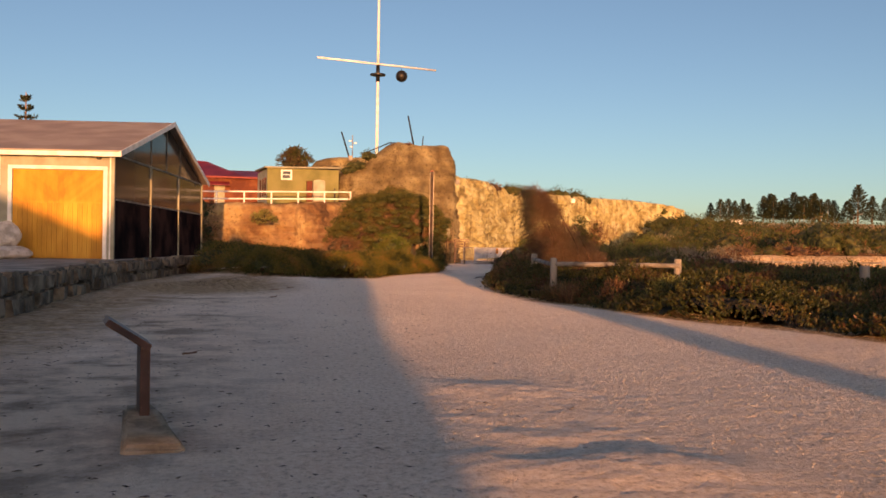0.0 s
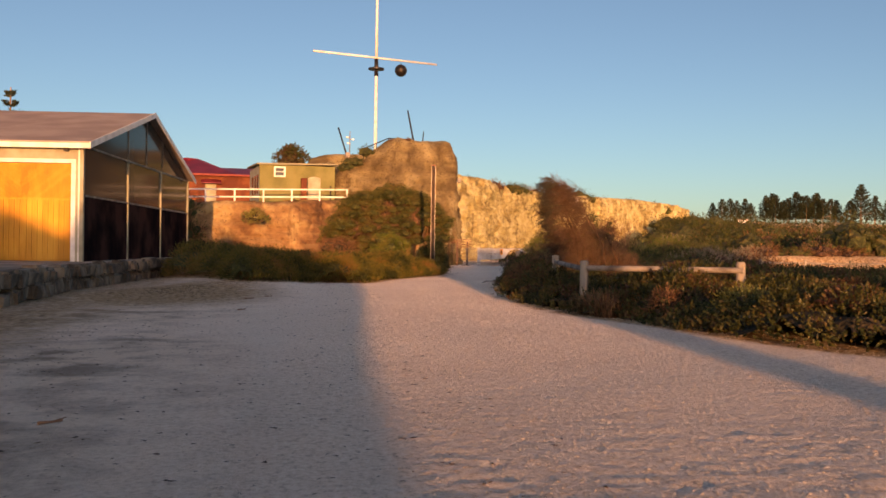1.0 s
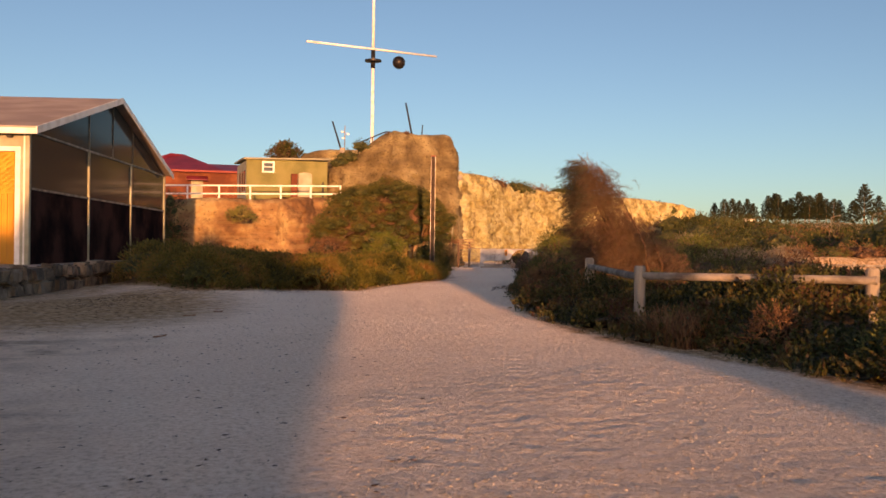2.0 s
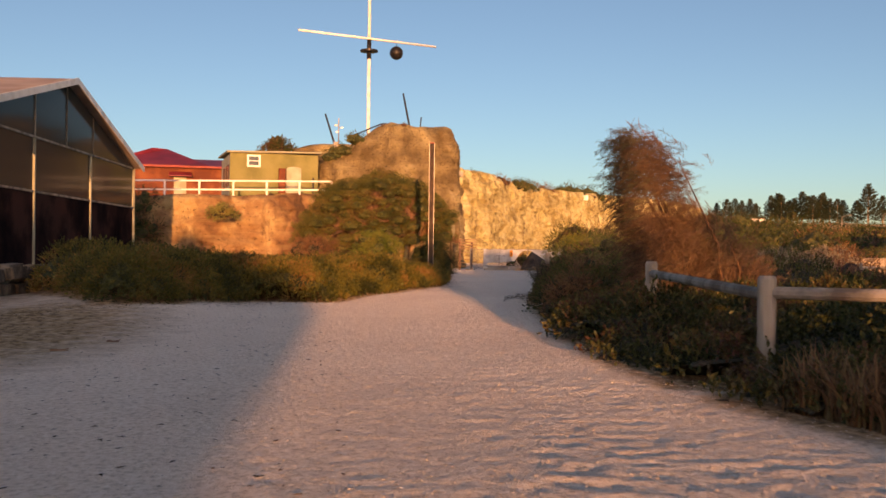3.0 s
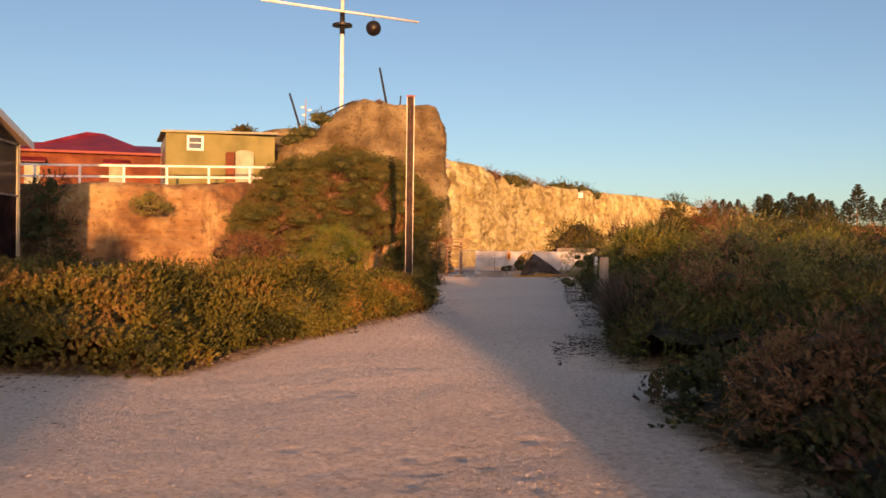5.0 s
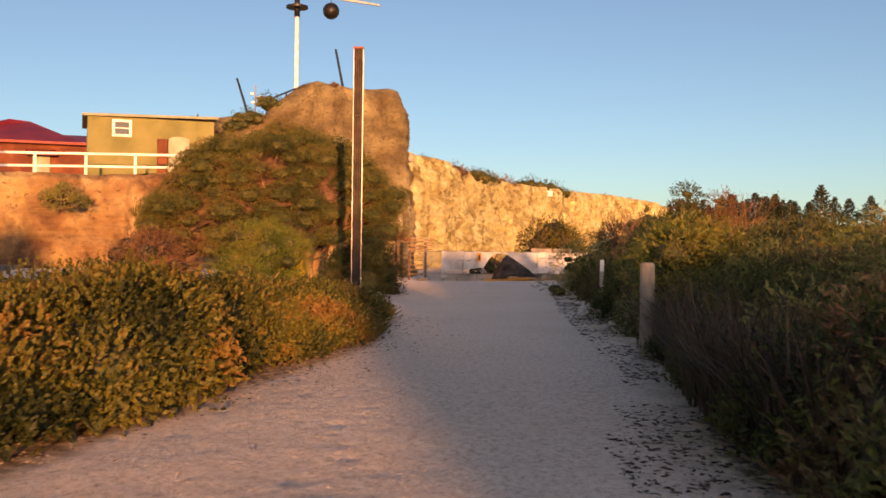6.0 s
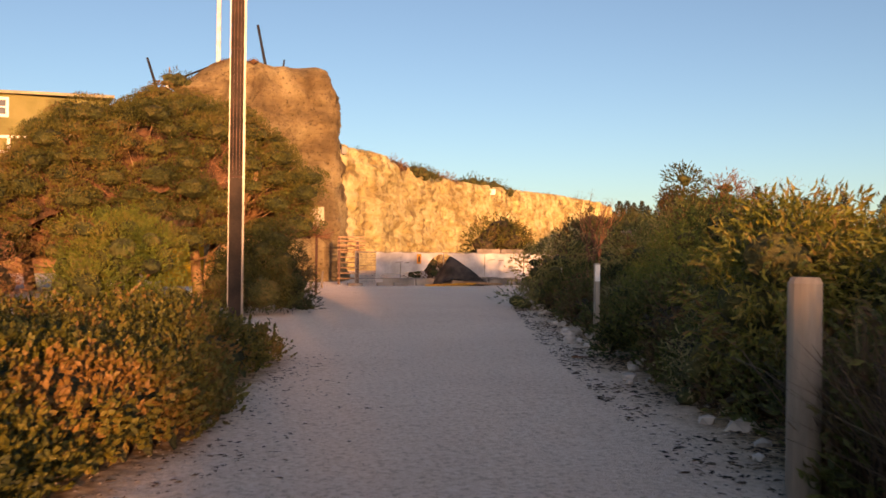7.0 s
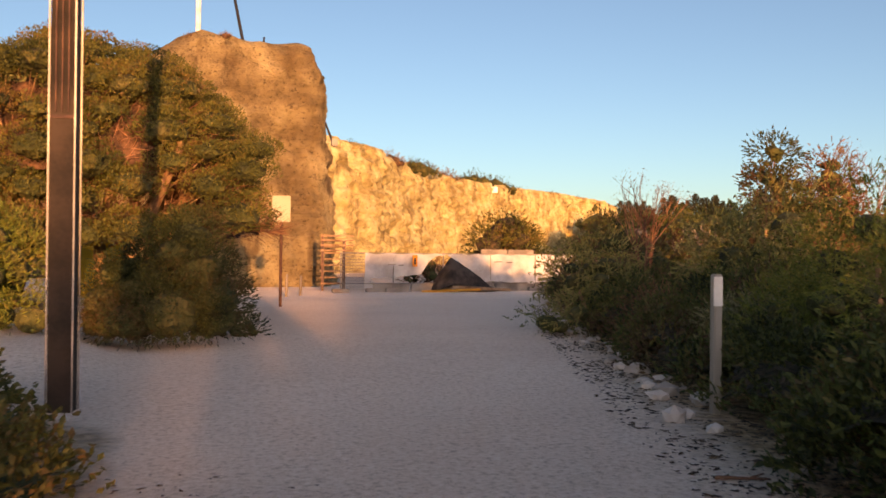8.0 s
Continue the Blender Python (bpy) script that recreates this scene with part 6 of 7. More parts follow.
# ------------------------------------------------------------------ taller shrubs along the path
for i, (nm, lb, x, y, rx, h, n, sz, asp, mt, sd) in enumerate((
        ("leafy_shrub", "upright leafy yellow-green shrub behind the path fence", 16.4, 48.4, 1.15, 1.95, 42000, 0.046, 0.24, LEAF_BRIGHT, 501),
        ("leafy_shrub", "upright leafy yellow-green shrub behind the path fence", 18.3, 51.6, 1.2, 2.1, 38000, 0.05, 0.24, LEAF_BRIGHT, 511),
        ("green_shrub", "dense green coastal shrub", 20.2, 55.2, 1.5, 2.25, 20000, 0.075, 0.3, LEAF_SCRUB, 521),
        ("green_shrub", "dense green coastal shrub", 19.0, 57.8, 1.2, 1.6, 13000, 0.07, 0.3, LEAF_SCRUB, 531),
        ("leafy_shrub", "upright leafy yellow-green shrub behind the path fence", 22.4, 58.0, 1.5, 2.4, 26000, 0.065, 0.24, LEAF_BRIGHT, 541),
        ("green_shrub", "dense green coastal shrub", 23.6, 65.0, 1.8, 2.3, 11000, 0.1, 0.35, LEAF_DARK, 551),
        ("red_brown_shrub", "red-brown leafed shrub with dry twigs", 23.0, 57.6, 0.95, 3.02, 20000, 0.06, 0.3, LEAF_BROWN, 561),
        ("green_shrub", "dense green coastal shrub", 22.0, 57.7, 0.85, 3.2, 22000, 0.065, 0.35, LEAF_DARK, 571),
        ("green_shrub", "dense green coastal shrub", 26.0, 69.5, 1.6, 1.7, 8000, 0.1, 0.35, LEAF_SCRUB, 581),
        ("leafy_shrub", "upright leafy yellow-green shrub behind the path fence", 25.0, 54.0, 2.0, 2.1, 24000, 0.065, 0.24, LEAF_BRIGHT, 591),
        ("green_shrub", "dense green coastal shrub", 14.5, 40.5, 1.15, 1.4, 15000, 0.065, 0.3, LEAF_SCRUB, 601),
        ("dark_brown_shrub", "dark twiggy brown shrub beside the path", 11.9, 36.9, 1.05, 1.4, 9000, 0.06, 0.25, LEAF_BROWN, 611),
        ("green_shrub", "dense green coastal shrub", 13.0, 38.5, 1.3, 1.75, 16000, 0.07, 0.3, LEAF_SCRUB, 613),
        ("green_shrub", "dense green coastal shrub", 15.3, 43.6, 1.0, 1.45, 15000, 0.062, 0.3, LEAF_SCRUB, 615),
        ("soft_grey_shrub", "low soft grey-green shrub at the path edge", 16.4, 48.0, 0.6, 0.6, 6000, 0.045, 0.25, LEAF_SOFT, 671),
        ("soft_grey_shrub", "low soft grey-green shrub at the path edge", 17.3, 49.7, 0.75, 0.85, 8000, 0.045, 0.25, LEAF_SOFT, 673),
        ("soft_grey_shrub", "low soft grey-green shrub at the path edge", 18.0, 52.8, 0.8, 0.9, 8000, 0.05, 0.25, LEAF_SOFT, 675),
        ("soft_grey_shrub", "low soft grey-green shrub at the path edge", 14.85, 45.5, 0.9, 1.0, 14000, 0.042, 0.25, LEAF_SOFT, 677),
        ("dry_brown_shrub", "half dead brown shrub with dry twigs", 18.6, 55.4, 0.8, 0.9, 5000, 0.06, 0.25, LEAF_BROWN, 679),
        ("dry_brown_shrub", "half dead brown shrub with dry twigs", 20.6, 60.6, 1.0, 1.2, 5000, 0.07, 0.25, LEAF_BROWN, 681),
        ("bank_bush", "dark bush hanging over the shaded end of the bank", -0.9, 77.4, 1.6, 4.6, 9000, 0.12, 0.4, LEAF_DARK, 683),
        ("dry_brown_shrub", "half dead brown shrub with dry twigs", 17.0, 45.0, 1.4, 1.3, 8000, 0.08, 0.25, LEAF_BROWN, 621),
        ("green_shrub", "dense green coastal shrub", 19.5, 46.0, 1.8, 1.6, 9000, 0.1, 0.3, LEAF_SCRUB, 631),
        ("dark_green_shrub", "low dark shrub at the foot of the bluff", 13.6, 58.6, 0.45, 0.42, 2200, 0.06, 0.35, LEAF_DARK, 641),
        ("dry_brown_shrub", "brown shrub at the foot of the cliff", 27.5, 91.0, 1.6, 1.5, 3500, 0.12, 0.3, LEAF_BROWN, 651),
        ("green_shrub", "low green shrub at the foot of the cliff", 30.0, 89.5, 1.3, 1.3, 3500, 0.12, 0.35, LEAF_SCRUB, 661))):
    lobed_shrub(nm, lb, "shrub", (x, y, float(ground_z(x, y)) - 0.03), [(0, 0, 0.35 * h, 0.5 * rx), (0.1 * rx, 0, h - 0.38 * rx, 0.45 * rx)] + lobes_dome(sd, rx, rx * 0.85, h, 14, 0.25 * rx, 0.45 * rx), n, sz, asp, mt, sd + 1,
                up=0.7 if mt is LEAF_BRIGHT else 0.3, group="shrubs along the path", stems=3, twigs=900 if mt is LEAF_BROWN else 0, shell=0.55, core=0.42 if h > 3 else 0.55 if mt is LEAF_SOFT else 0.36, inner=DUNE_INNER)


lobed_shrub("broad_leaf_bush", "bush with long drooping yellow-green leaves behind the log post", "shrub", (14.75, 44.9, 0.0),
            [(0, 0, 0.5, 0.6), (-0.3, -0.1, 1.15, 0.45), (0.3, 0.0, 1.2, 0.48), (0.6, -0.2, 1.0, 0.5), (0.0, 0.1, 1.28, 0.4), (0.8, -0.3, 0.85, 0.45), (-0.4, 0.1, 0.8, 0.4), (0.5, -0.3, 0.8, 0.45), (0.9, -0.4, 0.6, 0.4)],
            19000, 0.08, 0.24, LEAF_LONG, 691, up=-0.35, group="shrubs along the path", stems=4, shell=0.5, core=0.55, inner=DUNE_INNER, sprig=6)


def strap_plants(name, label, poly, count, height, material, seed):
    """Clumps of long strap-like blades that arch over."""
    g = np.random.default_rng(seed)
    pa = np.array(poly)
    lo, hi = pa.min(0), pa.max(0)
    x, y = g.uniform(lo[0], hi[0], count * 3), g.uniform(lo[1], hi[1], count * 3)
    ok = in_poly(x, y, poly)
    x, y = x[ok][:count], y[ok][:count]
    n = len(x)
    c = np.array([lo.mean() * 0 + pa[:, 0].mean(), pa[:, 1].mean(), 0.0])
    a = g.uniform(0, 6.283, n)
    out = np.stack([np.cos(a), np.sin(a), 0 * a], -1)
    side = np.stack([-np.sin(a), np.cos(a), 0 * a], -1)
    h = height * g.uniform(0.55, 1.15, n)
    bend = g.uniform(0.15, 0.9, n)
    w = g.uniform(0.004, 0.011, n)[:, None]
    P = np.stack([x, y, ground_z(x, y)], -1) - c
    rows = []
    for k, u in enumerate((0.0, 0.4, 0.75, 1.0)):
        q = P + out * (bend * h * u * u)[:, None] + np.array([0, 0, 1]) * (h * (u - 0.35 * bend * u * u))[:, None]
        ww = w * (1.0, 1.0, 0.7, 0.1)[k]
        rows += [q - side * ww, q + side * ww]
    V = np.stack(rows, 1)
    t = thing(name, label, "plant", pose(*c))
    tuft = np.floor((y - lo[1]) / 0.7).astype(int)
    for q in np.unique(tuft):
        W = V[tuft == q]
        b = (np.arange(len(W)) * 8)[:, None]
        f = np.concatenate([b + np.array([[0, 1, 3, 2]]), b + np.array([[2, 3, 5, 4]]), b + np.array([[4, 5, 7, 6]])], 0)
        mesh_np("leaf_tuft", W.reshape(-1, 3), f, material, t)
    return t


LEAF_STRAP = leaf_mat("dull_strap_leaf", [(0.03, 0.021, 0.016), (0.07, 0.045, 0.032), (0.135, 0.085, 0.055), (0.1, 0.085, 0.04)], patch=0.4)
strap_plants("strap_leaf_clump", "dense clump of dull arching strap leaves beside the path", [(10.6, 36.6), (11.5, 39.2), (12.6, 41.6), (13.3, 43.2), (14.6, 42.0), (13.0, 37.0)], 6500, 0.95, LEAF_STRAP, 701)
strap_plants("dry_grass", "tuft of dry brown grass at the path edge", [(7.5, 20.2), (7.4, 21.4), (8.2, 22.0), (8.6, 20.8)], 1500, 0.5, LEAF_BROWN, 702)
strap_plants("dry_grass", "dry straw-coloured grass on the sand bank", [(30.0, 56.0), (42.0, 53.5), (52.0, 50.0), (54.0, 54.0), (42.0, 58.5), (31.0, 60.0)], 2200, 0.3, DRYGRASS, 703)
strap_plants("dry_grass", "dry straw-coloured grass under the log rail", [(10.0, 22.5), (13.0, 19.5), (17.0, 22.0), (16.0, 30.0), (12.5, 27.5)], 4000, 0.45, LEAF_BROWN, 704)


def twig_tree(name, label, x, y, h, seed, leaves=0):
    """A small bare tree of forking twigs."""
    g = np.random.default_rng(seed)
    t = thing(name, label, "tree", pose(x, y, float(ground_z(x, y))))
    bm = bmesh.new()
    tips = []

    def grow(a, d, ln, r, depth):
        b = a + d * ln
        tube(bm, a, b, r, r * 0.7, 5 if depth else 7, caps=False)
        if depth == 5:
            tips.append(b)
            return
        for _ in range(2 if depth else 4):
            nd = (d + Vector(g.normal(size=3)) * 0.36 + Vector((0, 0, 0.2))).normalized()
            grow(b, nd, ln * g.uniform(0.62, 0.85), r * 0.62, depth + 1)

    grow(Vector((0, 0, -0.1)), Vector((0.05, 0, 1)).normalized(), h * 0.34, 0.014 * h, 0)
    tagged(part("twig_crown", bm, TWIG, t), kind="stuff")
    if leaves:
        P = np.array([tuple(tips[i]) for i in g.integers(0, len(tips), leaves)]) + g.normal(size=(leaves, 3)) * 0.05
        foliage("leaves", P, unit(g.normal(size=P.shape)), 0.04, 0.35, LEAF_BROWN, t, seed + 1)


twig_tree("bare_tree", "small bare reddish tree above the thicket", 20.8, 59.6, 2.35, 711, 200)
twig_tree("bare_tree", "small bare reddish tree above the thicket", 23.3, 57.4, 2.75, 712, 200)
twig_tree("bare_tree", "small bare reddish tree above the thicket", 24.3, 58.0, 2.6, 713, 200)
twig_tree("bare_tree", "small bare reddish tree above the thicket", 21.3, 60.2, 2.1, 714, 200)


# ------------------------------------------------------------------ end of the path: stair frame, stakes, tarpaulin
def build_stair():
    t = thing("timber_stair", "rickety brown timber stair frame against the bluff", "stairs", pose(20.75, 82.6, -0.3, 0, 0, -12))
    for x in (-0.5, 0.35):
        for y in (0.0, 0.9):
            part("upright", boxed(x, y, -0.2, x + 0.09, y + 0.09, 2.2 if x < 0 else 2.0), BROWNMETAL, t)
    for i in range(8):
        z = 0.25 + i * 0.24
        part("tread", boxed(-0.55, -0.05 + i * 0.1, z, 0.5, 0.22 + i * 0.1, z + 0.05, bevel=0.008), BARK, t)
    for z in (1.55, 1.75, 1.95, 2.12):
        part("rail", boxed(-0.55, -0.03, z, 0.75, 0.02, z + 0.06), BARK, t)


build_stair()


def stake(x, y, h, r=0.05):
    p = thing("timber_stake", "short dark timber stake at the end of the path", "post", pose(x, y, float(ground_z(x, y)), 0, 2, 0), group="stakes at the end of the path")
    part("shaft", tube(bmesh.new(), (0, 0, -0.3), (0, 0, h), r, r * 0.9, 10), TIMBER, p)


for x, y, h in ((17.9, 77.5, 0.75), (18.6, 78.6, 0.7), (15.0, 73.0, 0.9), (14.6, 70.0, 0.85)):
    stake(x, y, h)


def build_tarp():
    t = thing("dark_net_heap", "heap of dark netting and timber slumped through the torn fence", "heap", pose(25.7, 81.55, -0.3))
    n, r = 40, 16
    U, R = np.meshgrid(np.linspace(-1.45, 1.45, n), np.linspace(-1, 1, r), indexing="ij")
    w = Waves(731, 2.4, 2, 4)
    Z = 1.32 * np.clip(1 - np.abs(U + 0.45) / (0.8 + 1.0 * (U > -0.45)), 0, 1) ** 0.75 * (1 - R ** 2 * 0.7) + 0.07 * w(U, R * 2)
    Z = np.maximum(Z, 0.01)
    idx = np.arange(n * r).reshape(n, r)
    f = np.stack([idx[:-1, :-1], idx[1:, :-1], idx[1:, 1:], idx[:-1, 1:]], -1).reshape(-1, 4)
    mesh_np("net", np.stack([U, R * 0.55, Z], -1).reshape(-1, 3), f, TARP, t)
    part("board", boxed(-0.6, -0.62, 0.1, 1.9, -0.56, 0.22, bevel=0.01, m=pose(0, 0, 0, 0, 3, 2)), BARK, t, "fallen board")
    part("board", boxed(-1.8, -0.7, 0.02, 0.6, -0.6, 0.12, bevel=0.01, m=pose(0, 0, 0, 0, -2, -3)), OCHRE, t, "yellowed fallen board")


build_tarp()


def build_yellow_box():
    t = thing("yellow_cabinet", "small yellow painted cabinet behind the tea tree trunks", "cabinet", pose(12.0, 66.5, 0.2))
    part("body", boxed(-0.55, -0.3, 0.0, 0.55, 0.3, 1.1, bevel=0.02), YELLOW, t)
    part("lid", boxed(-0.58, -0.33, 1.1, 0.58, 0.33, 1.16, bevel=0.015), YELLOW, t)


build_yellow_box()


# ------------------------------------------------------------------ boulders, rubble, pebbles, litter
def boulder(name, label, c, r, flat, seed, material, sub=3, group=""):
    w = Waves(seed, 1.6, 3, 4)
    bm = bmesh.new()
    bmesh.ops.create_icosphere(bm, subdivisions=sub, radius=1.0)
    for v in bm.verts:
        v.co *= 1 + (0.22 if sub > 1 else 0.35) * float(w(*v.co))
        v.co = Vector((v.co.x * r[0], v.co.y * r[1], v.co.z * r[2]))
    ob = part(name, bm, material)
    ob.location = c
    return tagged(ob, label, "rock", group)


boulder("boulder", "pale rounded boulder resting on another by the shed", (-8.6, 45.6, 1.35), (0.62, 0.5, 0.62), 1, 741, PALE_STONE, group="boulders by the shed")
boulder("boulder", "pale flat boulder on the terrace", (-8.35, 45.4, 0.68), (0.85, 0.6, 0.3), 1, 742, PALE_STONE, group="boulders by the shed")
boulder("boulder", "pale flat boulder on the terrace", (-10.2, 45.2, 0.75), (0.6, 0.5, 0.38), 1, 743, PALE_STONE, group="boulders by the shed")
_g = random.Random(77)
_edge = [(p[1], p[0]) for p in HEDGE_FAR[:7]]
for i in range(120):
    y = 41 + 24 * _g.random()
    x = float(np.interp(y, [p[0] for p in _edge], [p[1] for p in _edge])) - 0.55 * _g.random() ** 1.3 + 0.12
    r = _g.uniform(0.025, 0.075) * (1.5 if _g.random() < 0.15 else 1)
    boulder("rubble_stone", "pale broken limestone at the path edge", (x, y, float(ground_z(x, y)) + r * 0.35), (r * _g.uniform(0.9, 1.7), r * _g.uniform(0.8, 1.2), r * 0.8), 1, 760 + i, PALE_STONE, 1, "rubble along the path")


def scatter_bits(name, label, count, region, size, material, seed, flat=0.5, stretch=1.0):
    """Loose small bits on the sand, far too many to count: one object."""
    g = np.random.default_rng(seed)
    x, y = region(g, count)
    n = len(x)
    r = size * np.exp(np.clip(g.normal(size=n), -2, 1.3) * 0.45)
    a = g.uniform(0, 6.283, n)
    base = np.array([[1, 0, 0], [-0.5, 0.87, 0], [-0.5, -0.87, 0], [0, 0, 1], [0.2, 0.1, -0.6]]) * 1.0
    V = base[None] * g.uniform(0.7, 1.3, (n, 5, 1))
    V = V * np.array([stretch, 1, flat])
    ca, sa = np.cos(a)[:, None], np.sin(a)[:, None]
    V = np.stack([V[..., 0] * ca - V[..., 1] * sa, V[..., 0] * sa + V[..., 1] * ca, V[..., 2]], -1) * r[:, None, None]
    V = V + np.stack([x, y, ground_z(x, y) + r * flat * 0.3 + 0.004], -1)[:, None]
    b = (np.arange(n) * 5)[:, None]
    f = np.concatenate([b + np.array([q]) for q in ([0, 1, 3], [1, 2, 3], [2, 0, 3], [1, 0, 4], [2, 1, 4], [0, 2, 4])], 0)
    tagged(mesh_np(name, V.reshape(-1, 3), f, material), label, "debris", kind="stuff")


def on_path(g, n):
    y = 2 + 44 * g.uniform(0, 1, n) ** 1.5
    x = g.uniform(-1, 1, n) * 4.5 + 3.6 + 0.17 * y
    return x, y


def on_left(g, n):
    y = 3 + 32 * g.uniform(0, 1, n) ** 1.3
    x = -3 + 0.1 * y + 5 * g.uniform(0, 1, n) ** 1.4
    return x, y


def by_edge(g, n):
    y = g.uniform(36, 66, n)
    x = np.interp(y, [p[1] for p in HEDGE_FAR[:7]], [p[0] for p in HEDGE_FAR[:7]]) - 1.05 * g.uniform(0, 1, n) ** 1.9 + 0.2
    keep = _hump(x * 5, y * 4) > g.uniform(-0.9, 0.5, n)
    x, y = x[keep], y[keep]
    return x, y


def hedge_foot(g, n):
    y = g.uniform(28, 50, n)
    x = np.interp(y, [31, 33.2, 36.5, 41.2, 44.8, 49.8], [-0.5, 2.4, 4.5, 8.0, 9.9, 11.4]) + g.normal(size=n) * 0.5 + 0.15
    return x, y


LITTER = mat("dark_leaf_litter", [(0.03, 0.02, 0.015), (0.08, 0.05, 0.035), (0.16, 0.11, 0.07)], 3.0, 0.95, 0.0, 10.0, island=0.8)
SHELL = mat("shell_and_stone_grit", [(0.4, 0.34, 0.3), (0.62, 0.56, 0.5), (0.82, 0.78, 0.73)], 3.0, 0.8, 0.0, 10.0, island=0.8)
scatter_bits("shell_grit", "pale shell grit and pebbles strewn over the sand", 14000, on_path, 0.0042, SHELL, 801)
scatter_bits("sand_crumbs", "crumbled lumps of sand kicked up on the path", 62000, on_path, 0.0085, SAND, 802, 0.3)
scatter_bits("leaf_litter", "dark leaf litter and twigs on the sand", 2600, on_left, 0.009, LITTER, 803, 0.3, 2.4)
scatter_bits("leaf_litter", "dark leaf litter along the thicket foot", 15000, by_edge, 0.012, LITTER, 804, 0.35, 2.2)
scatter_bits("leaf_litter", "dark leaf litter along the hedge foot", 4000, hedge_foot, 0.01, LITTER, 805, 0.3, 2.0)


def stick(a, b, r=0.012):
    m = thing("fallen_stick", "dry fallen stick lying on the sand", "stick", group="fallen sticks")
    a, b = Vector((*a, float(ground_z(*a)) + 0.015)), Vector((*b, float(ground_z(*b)) + 0.02))
    bm = tube(bmesh.new(), a, b, r, r * 0.5, 6)
    tube(bm, a.lerp(b, 0.6), a.lerp(b, 0.8) + Vector((0.05, 0.03, 0.02)), r * 0.6, r * 0.3, 5)
    part("stem", bm, TWIG, m)


for a, b in (((1.25, 22.2), (1.4, 22.3)), ((1.5, 26.3), (1.7, 26.2)), ((2.0, 27.3), (2.15, 27.1)), ((-0.3, 11.0), (-0.15, 11.05)), ((14.9, 49.0), (15.15, 48.85))):
    stick(a, b)


# ------------------------------------------------------------------ far things on the ridge and beach
def sited(name, label, cat, ang, dist, z=None):
    x, y = dist * math.sin(radians(ang)), dist * math.cos(radians(ang))
    return thing(name, label, cat, pose(x, y, float(ground_z(x, y)) if z is None else z, 0, 0, -ang))


def far_bits():
    t = sited("white_kiosk", "small white flat-roofed kiosk on the ridge", "building", 29.6, 235)
    part("body", boxed(-1.2, -1.2, -0.5, 1.2, 1.2, 2.4, bevel=0.03), WHITE, t)
    part("roof", boxed(-1.4, -1.4, 2.4, 1.4, 1.4, 2.6), CEMENT, t)
    t = sited("white_van", "white van parked on the ridge", "vehicle", 29.0, 240)
    part("body", boxed(-2.6, -0.9, 0.4, -0.2, 0.9, 1.7, bevel=0.25), WHITE, t)
    for x in (-2.1, -0.8):
        part("wheel", tube(bmesh.new(), (x, -0.92, 0.4), (x, -0.7, 0.4), 0.35, 0.35, 14), BLACKMETAL, t)
    for ang, d, h in ((33.6, 230, 4.2), (35.6, 240, 4.4)):
        t = sited("street_lamp", "slim street lamp on the ridge", "street lamp", ang, d)
        part("pole", tube(bmesh.new(), (0, 0, -0.5), (0, 0, h), 0.12, 0.08, 8), TIMBER, t)
        part("arm", tube(bmesh.new(), (0, 0, h), (1.3, 0, h + 0.35), 0.06, 0.05, 6), TIMBER, t)
        part("lamp_head", boxed(1.2, -0.15, h + 0.28, 1.9, 0.15, h + 0.42, bevel=0.03), CEMENT, t)
    t = thing("white_cabin", "small white flat cabin on the cliff top", "building", pose(62.0, 166.0, 9.6, 0, 0, -20) @ Matrix.Scale(0.62, 4))
    part("body", boxed(-0.9, -0.8, -0.5, 0.9, 0.8, 0.8, bevel=0.04), WHITE, t)
    part("roof", boxed(-1.1, -1.0, 0.8, 1.1, 1.0, 0.9), CEMENT, t)
    t = thing("dune_fence", "low weathered log fence beside the sand bank", "fence")
    pts = [(25.6, 45.5), (27.6, 45.0), (29.4, 44.2), (31.2, 43.6), (33.2, 42.6), (31.0, 41.0)]
    for x, y in pts:
        z = float(ground_z(x, y))
        part("post", tube(bmesh.new(), (x, y, z - 0.3), (x, y, z + 0.85), 0.07, 0.065, 10), TIMBER, t)
    for (x0, y0), (x1, y1) in zip(pts, pts[1:-1]):
        part("rail", tube(bmesh.new(), (x0, y0, float(ground_z(x0, y0)) + 0.68), (x1, y1, float(ground_z(x1, y1)) + 0.68), 0.05, 0.05, 8), RAILWOOD, t)
    t = thing("camera_mast", "thin mast with small cameras on the bluff", "mast", pose(14.3, 104.5, 10.3))
    part("pole", tube(bmesh.new(), (0, 0, -0.8), (0, 0, 2.6), 0.05, 0.04, 8), TIMBER, t)
    for dx, z in ((-0.25, 1.9), (0.3, 1.7), (-0.15, 1.3)):
        part("camera_head", boxed(dx - 0.12, -0.1, z, dx + 0.12, 0.1, z + 0.14, bevel=0.02), WHITE, t)
        part("bracket", boxed(min(0, dx), -0.02, z + 0.03, max(0, dx), 0.02, z + 0.07), TIMBER, t)


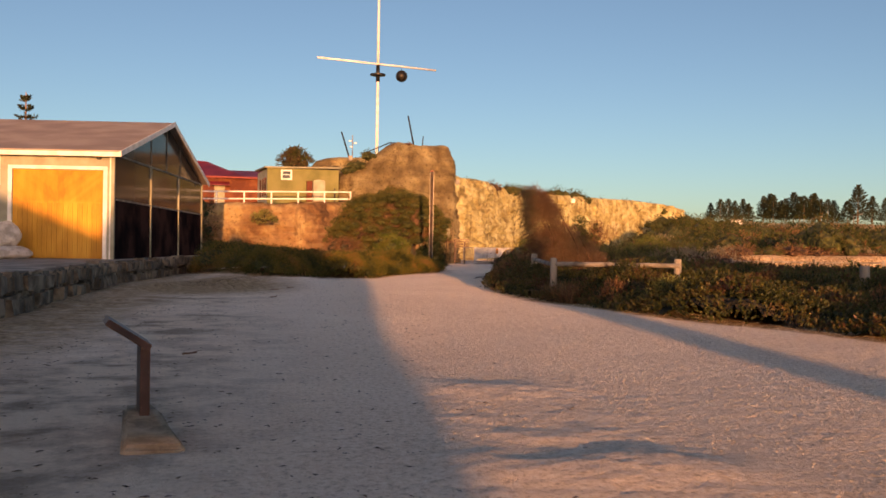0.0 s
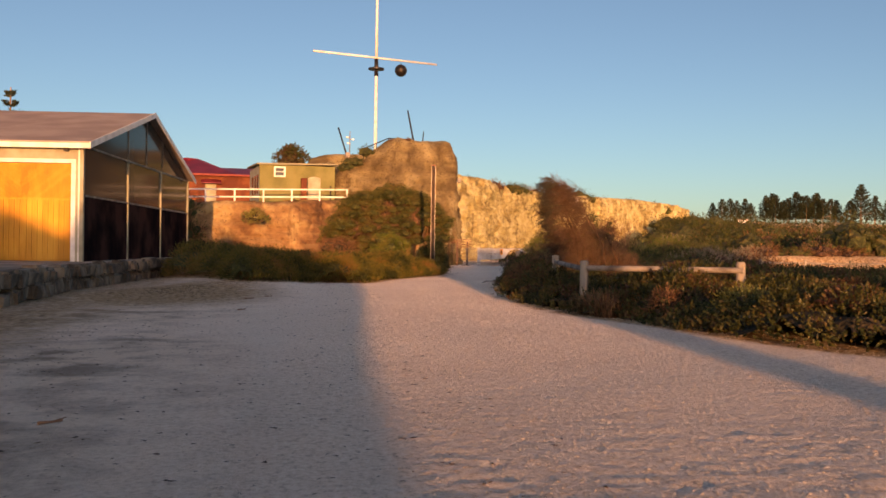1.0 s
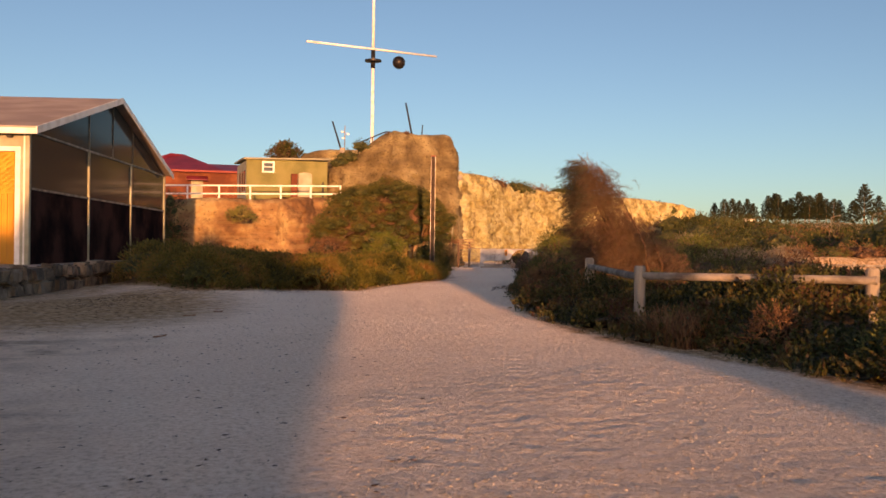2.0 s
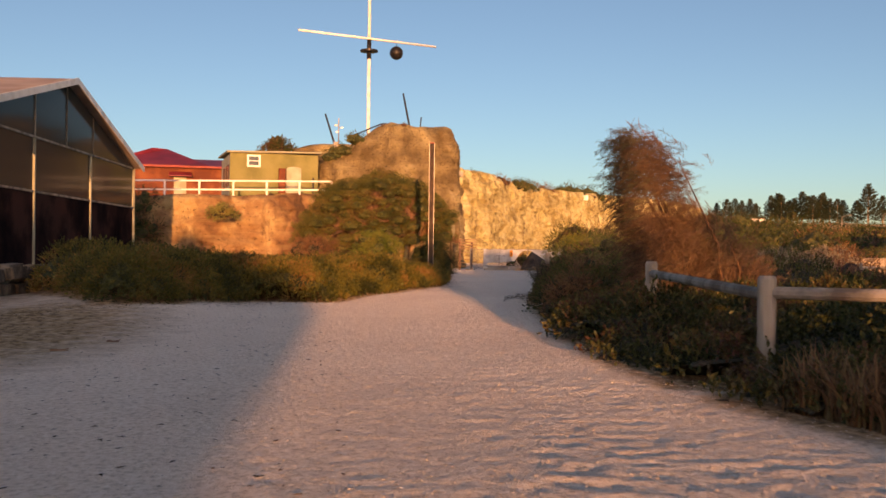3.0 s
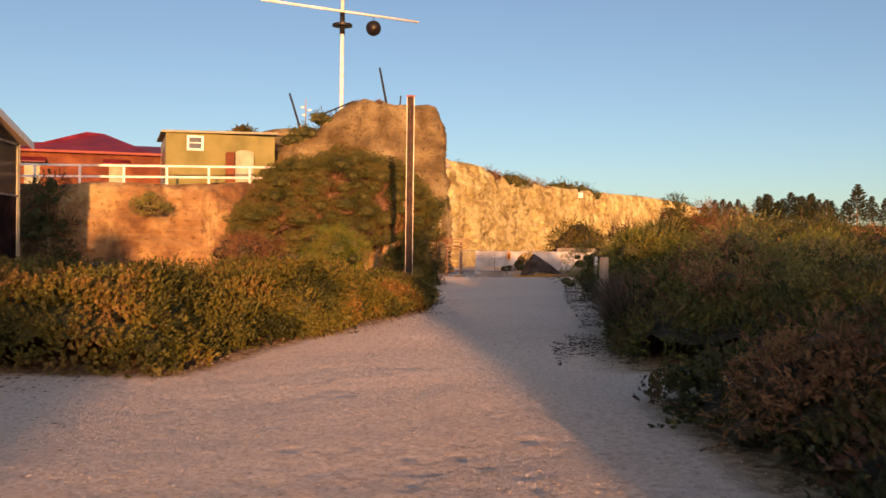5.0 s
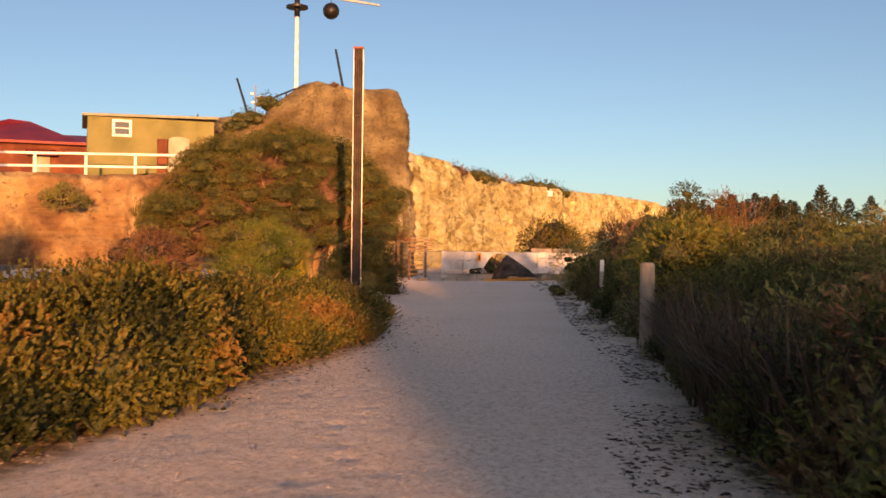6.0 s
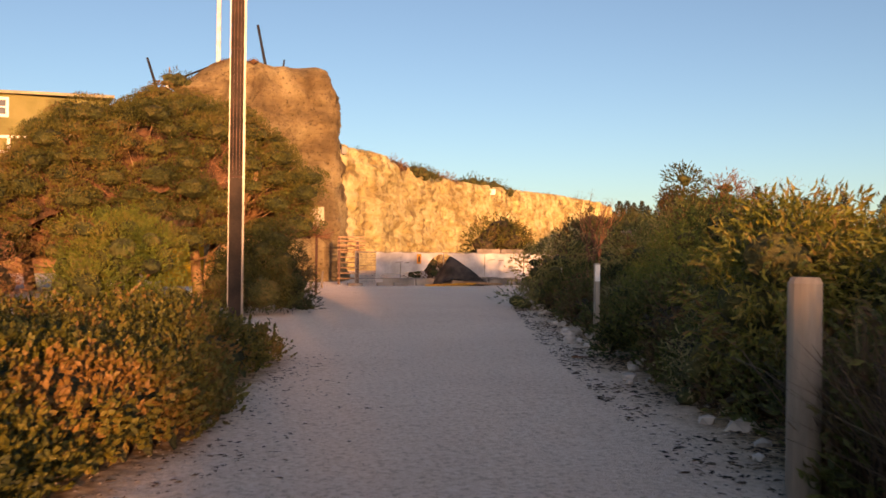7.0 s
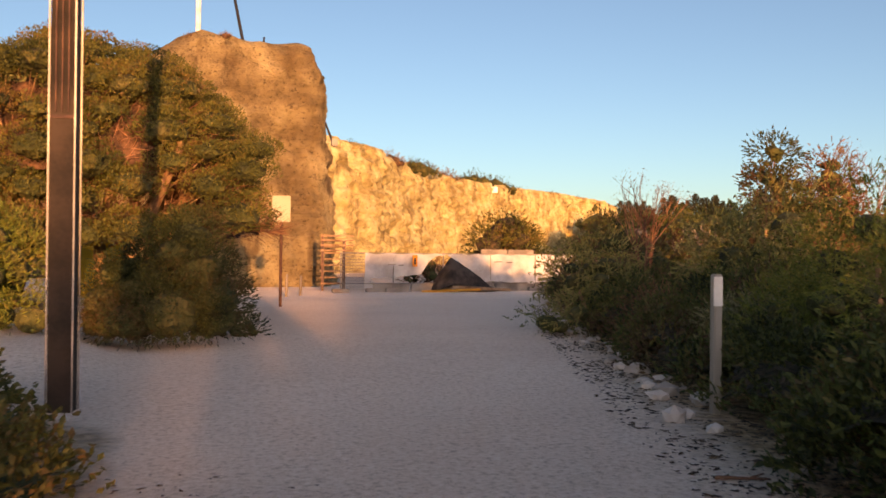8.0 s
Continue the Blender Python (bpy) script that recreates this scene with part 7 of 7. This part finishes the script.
far_bits()


# ------------------------------------------------------------------ unseen blocks added behind the walk to cast the shadows on the sand
def shade_block(name, profile, y, depth=1.5):
    """An unseen shade caster: profile of (x, height) along its front, closed to the ground."""
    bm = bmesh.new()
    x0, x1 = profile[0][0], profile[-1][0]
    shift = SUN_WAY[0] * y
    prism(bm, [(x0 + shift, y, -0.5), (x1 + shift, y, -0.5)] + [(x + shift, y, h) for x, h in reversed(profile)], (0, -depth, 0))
    tagged(part(name, bm, CEMENT), "unseen plain block behind the path, added to cast shade", "building", kind="structure")


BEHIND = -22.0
# outlines, steps and notches are set from the wanted shadow edges
shade_block("building_behind_1", [(-45.0, 8.6), (-16.5, 8.4), (-11.2, 6.1)], BEHIND)
shade_block("building_behind_2", [(-11.2, 6.6), (-9.6, 8.9), (-8.6, 8.9), (-7.7, 7.0)], BEHIND)
shade_block("building_behind_3", [(-7.7, 7.0), (-1.2, 6.2), (-1.1, 4.75), (-0.1, 4.5), (0.16, 4.1), (0.36, 3.85), (0.4, 3.4), (0.26, 2.75), (0.3, 2.4), (0.46, 2.2)], BEHIND)
shade_block("building_behind_4", [(4.25, 2.9), (3.9, 3.15), (3.86, 6.2), (4.3, 6.4), (4.32, 7.0), (4.83, 7.0), (4.84, 4.7), (5.02, 4.7), (5.03, 7.4), (5.4, 7.4), (5.4, 3.0), (5.0, 2.9)], BEHIND, 0.4)
shade_block("building_behind_5", [(9.2, 8.2), (12.6, 8.3), (12.7, 6.6), (19.8, 6.8)], BEHIND)
# two floating slabs, added only to shade the path farther on
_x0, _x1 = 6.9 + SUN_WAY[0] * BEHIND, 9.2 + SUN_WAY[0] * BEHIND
tagged(part("building_behind_6", boxed(_x0, BEHIND - 1.0, 4.8, _x1, BEHIND, 5.75), CEMENT), "unseen raised block behind the path, added to shade its far part", "building", kind="structure")
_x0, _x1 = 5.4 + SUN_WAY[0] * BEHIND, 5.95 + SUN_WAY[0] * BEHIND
tagged(part("building_behind_7", boxed(_x0, BEHIND - 0.4, 4.1, _x1, BEHIND, 4.95), CEMENT), "unseen raised block behind the path, added to close a lit gap", "building", kind="structure")
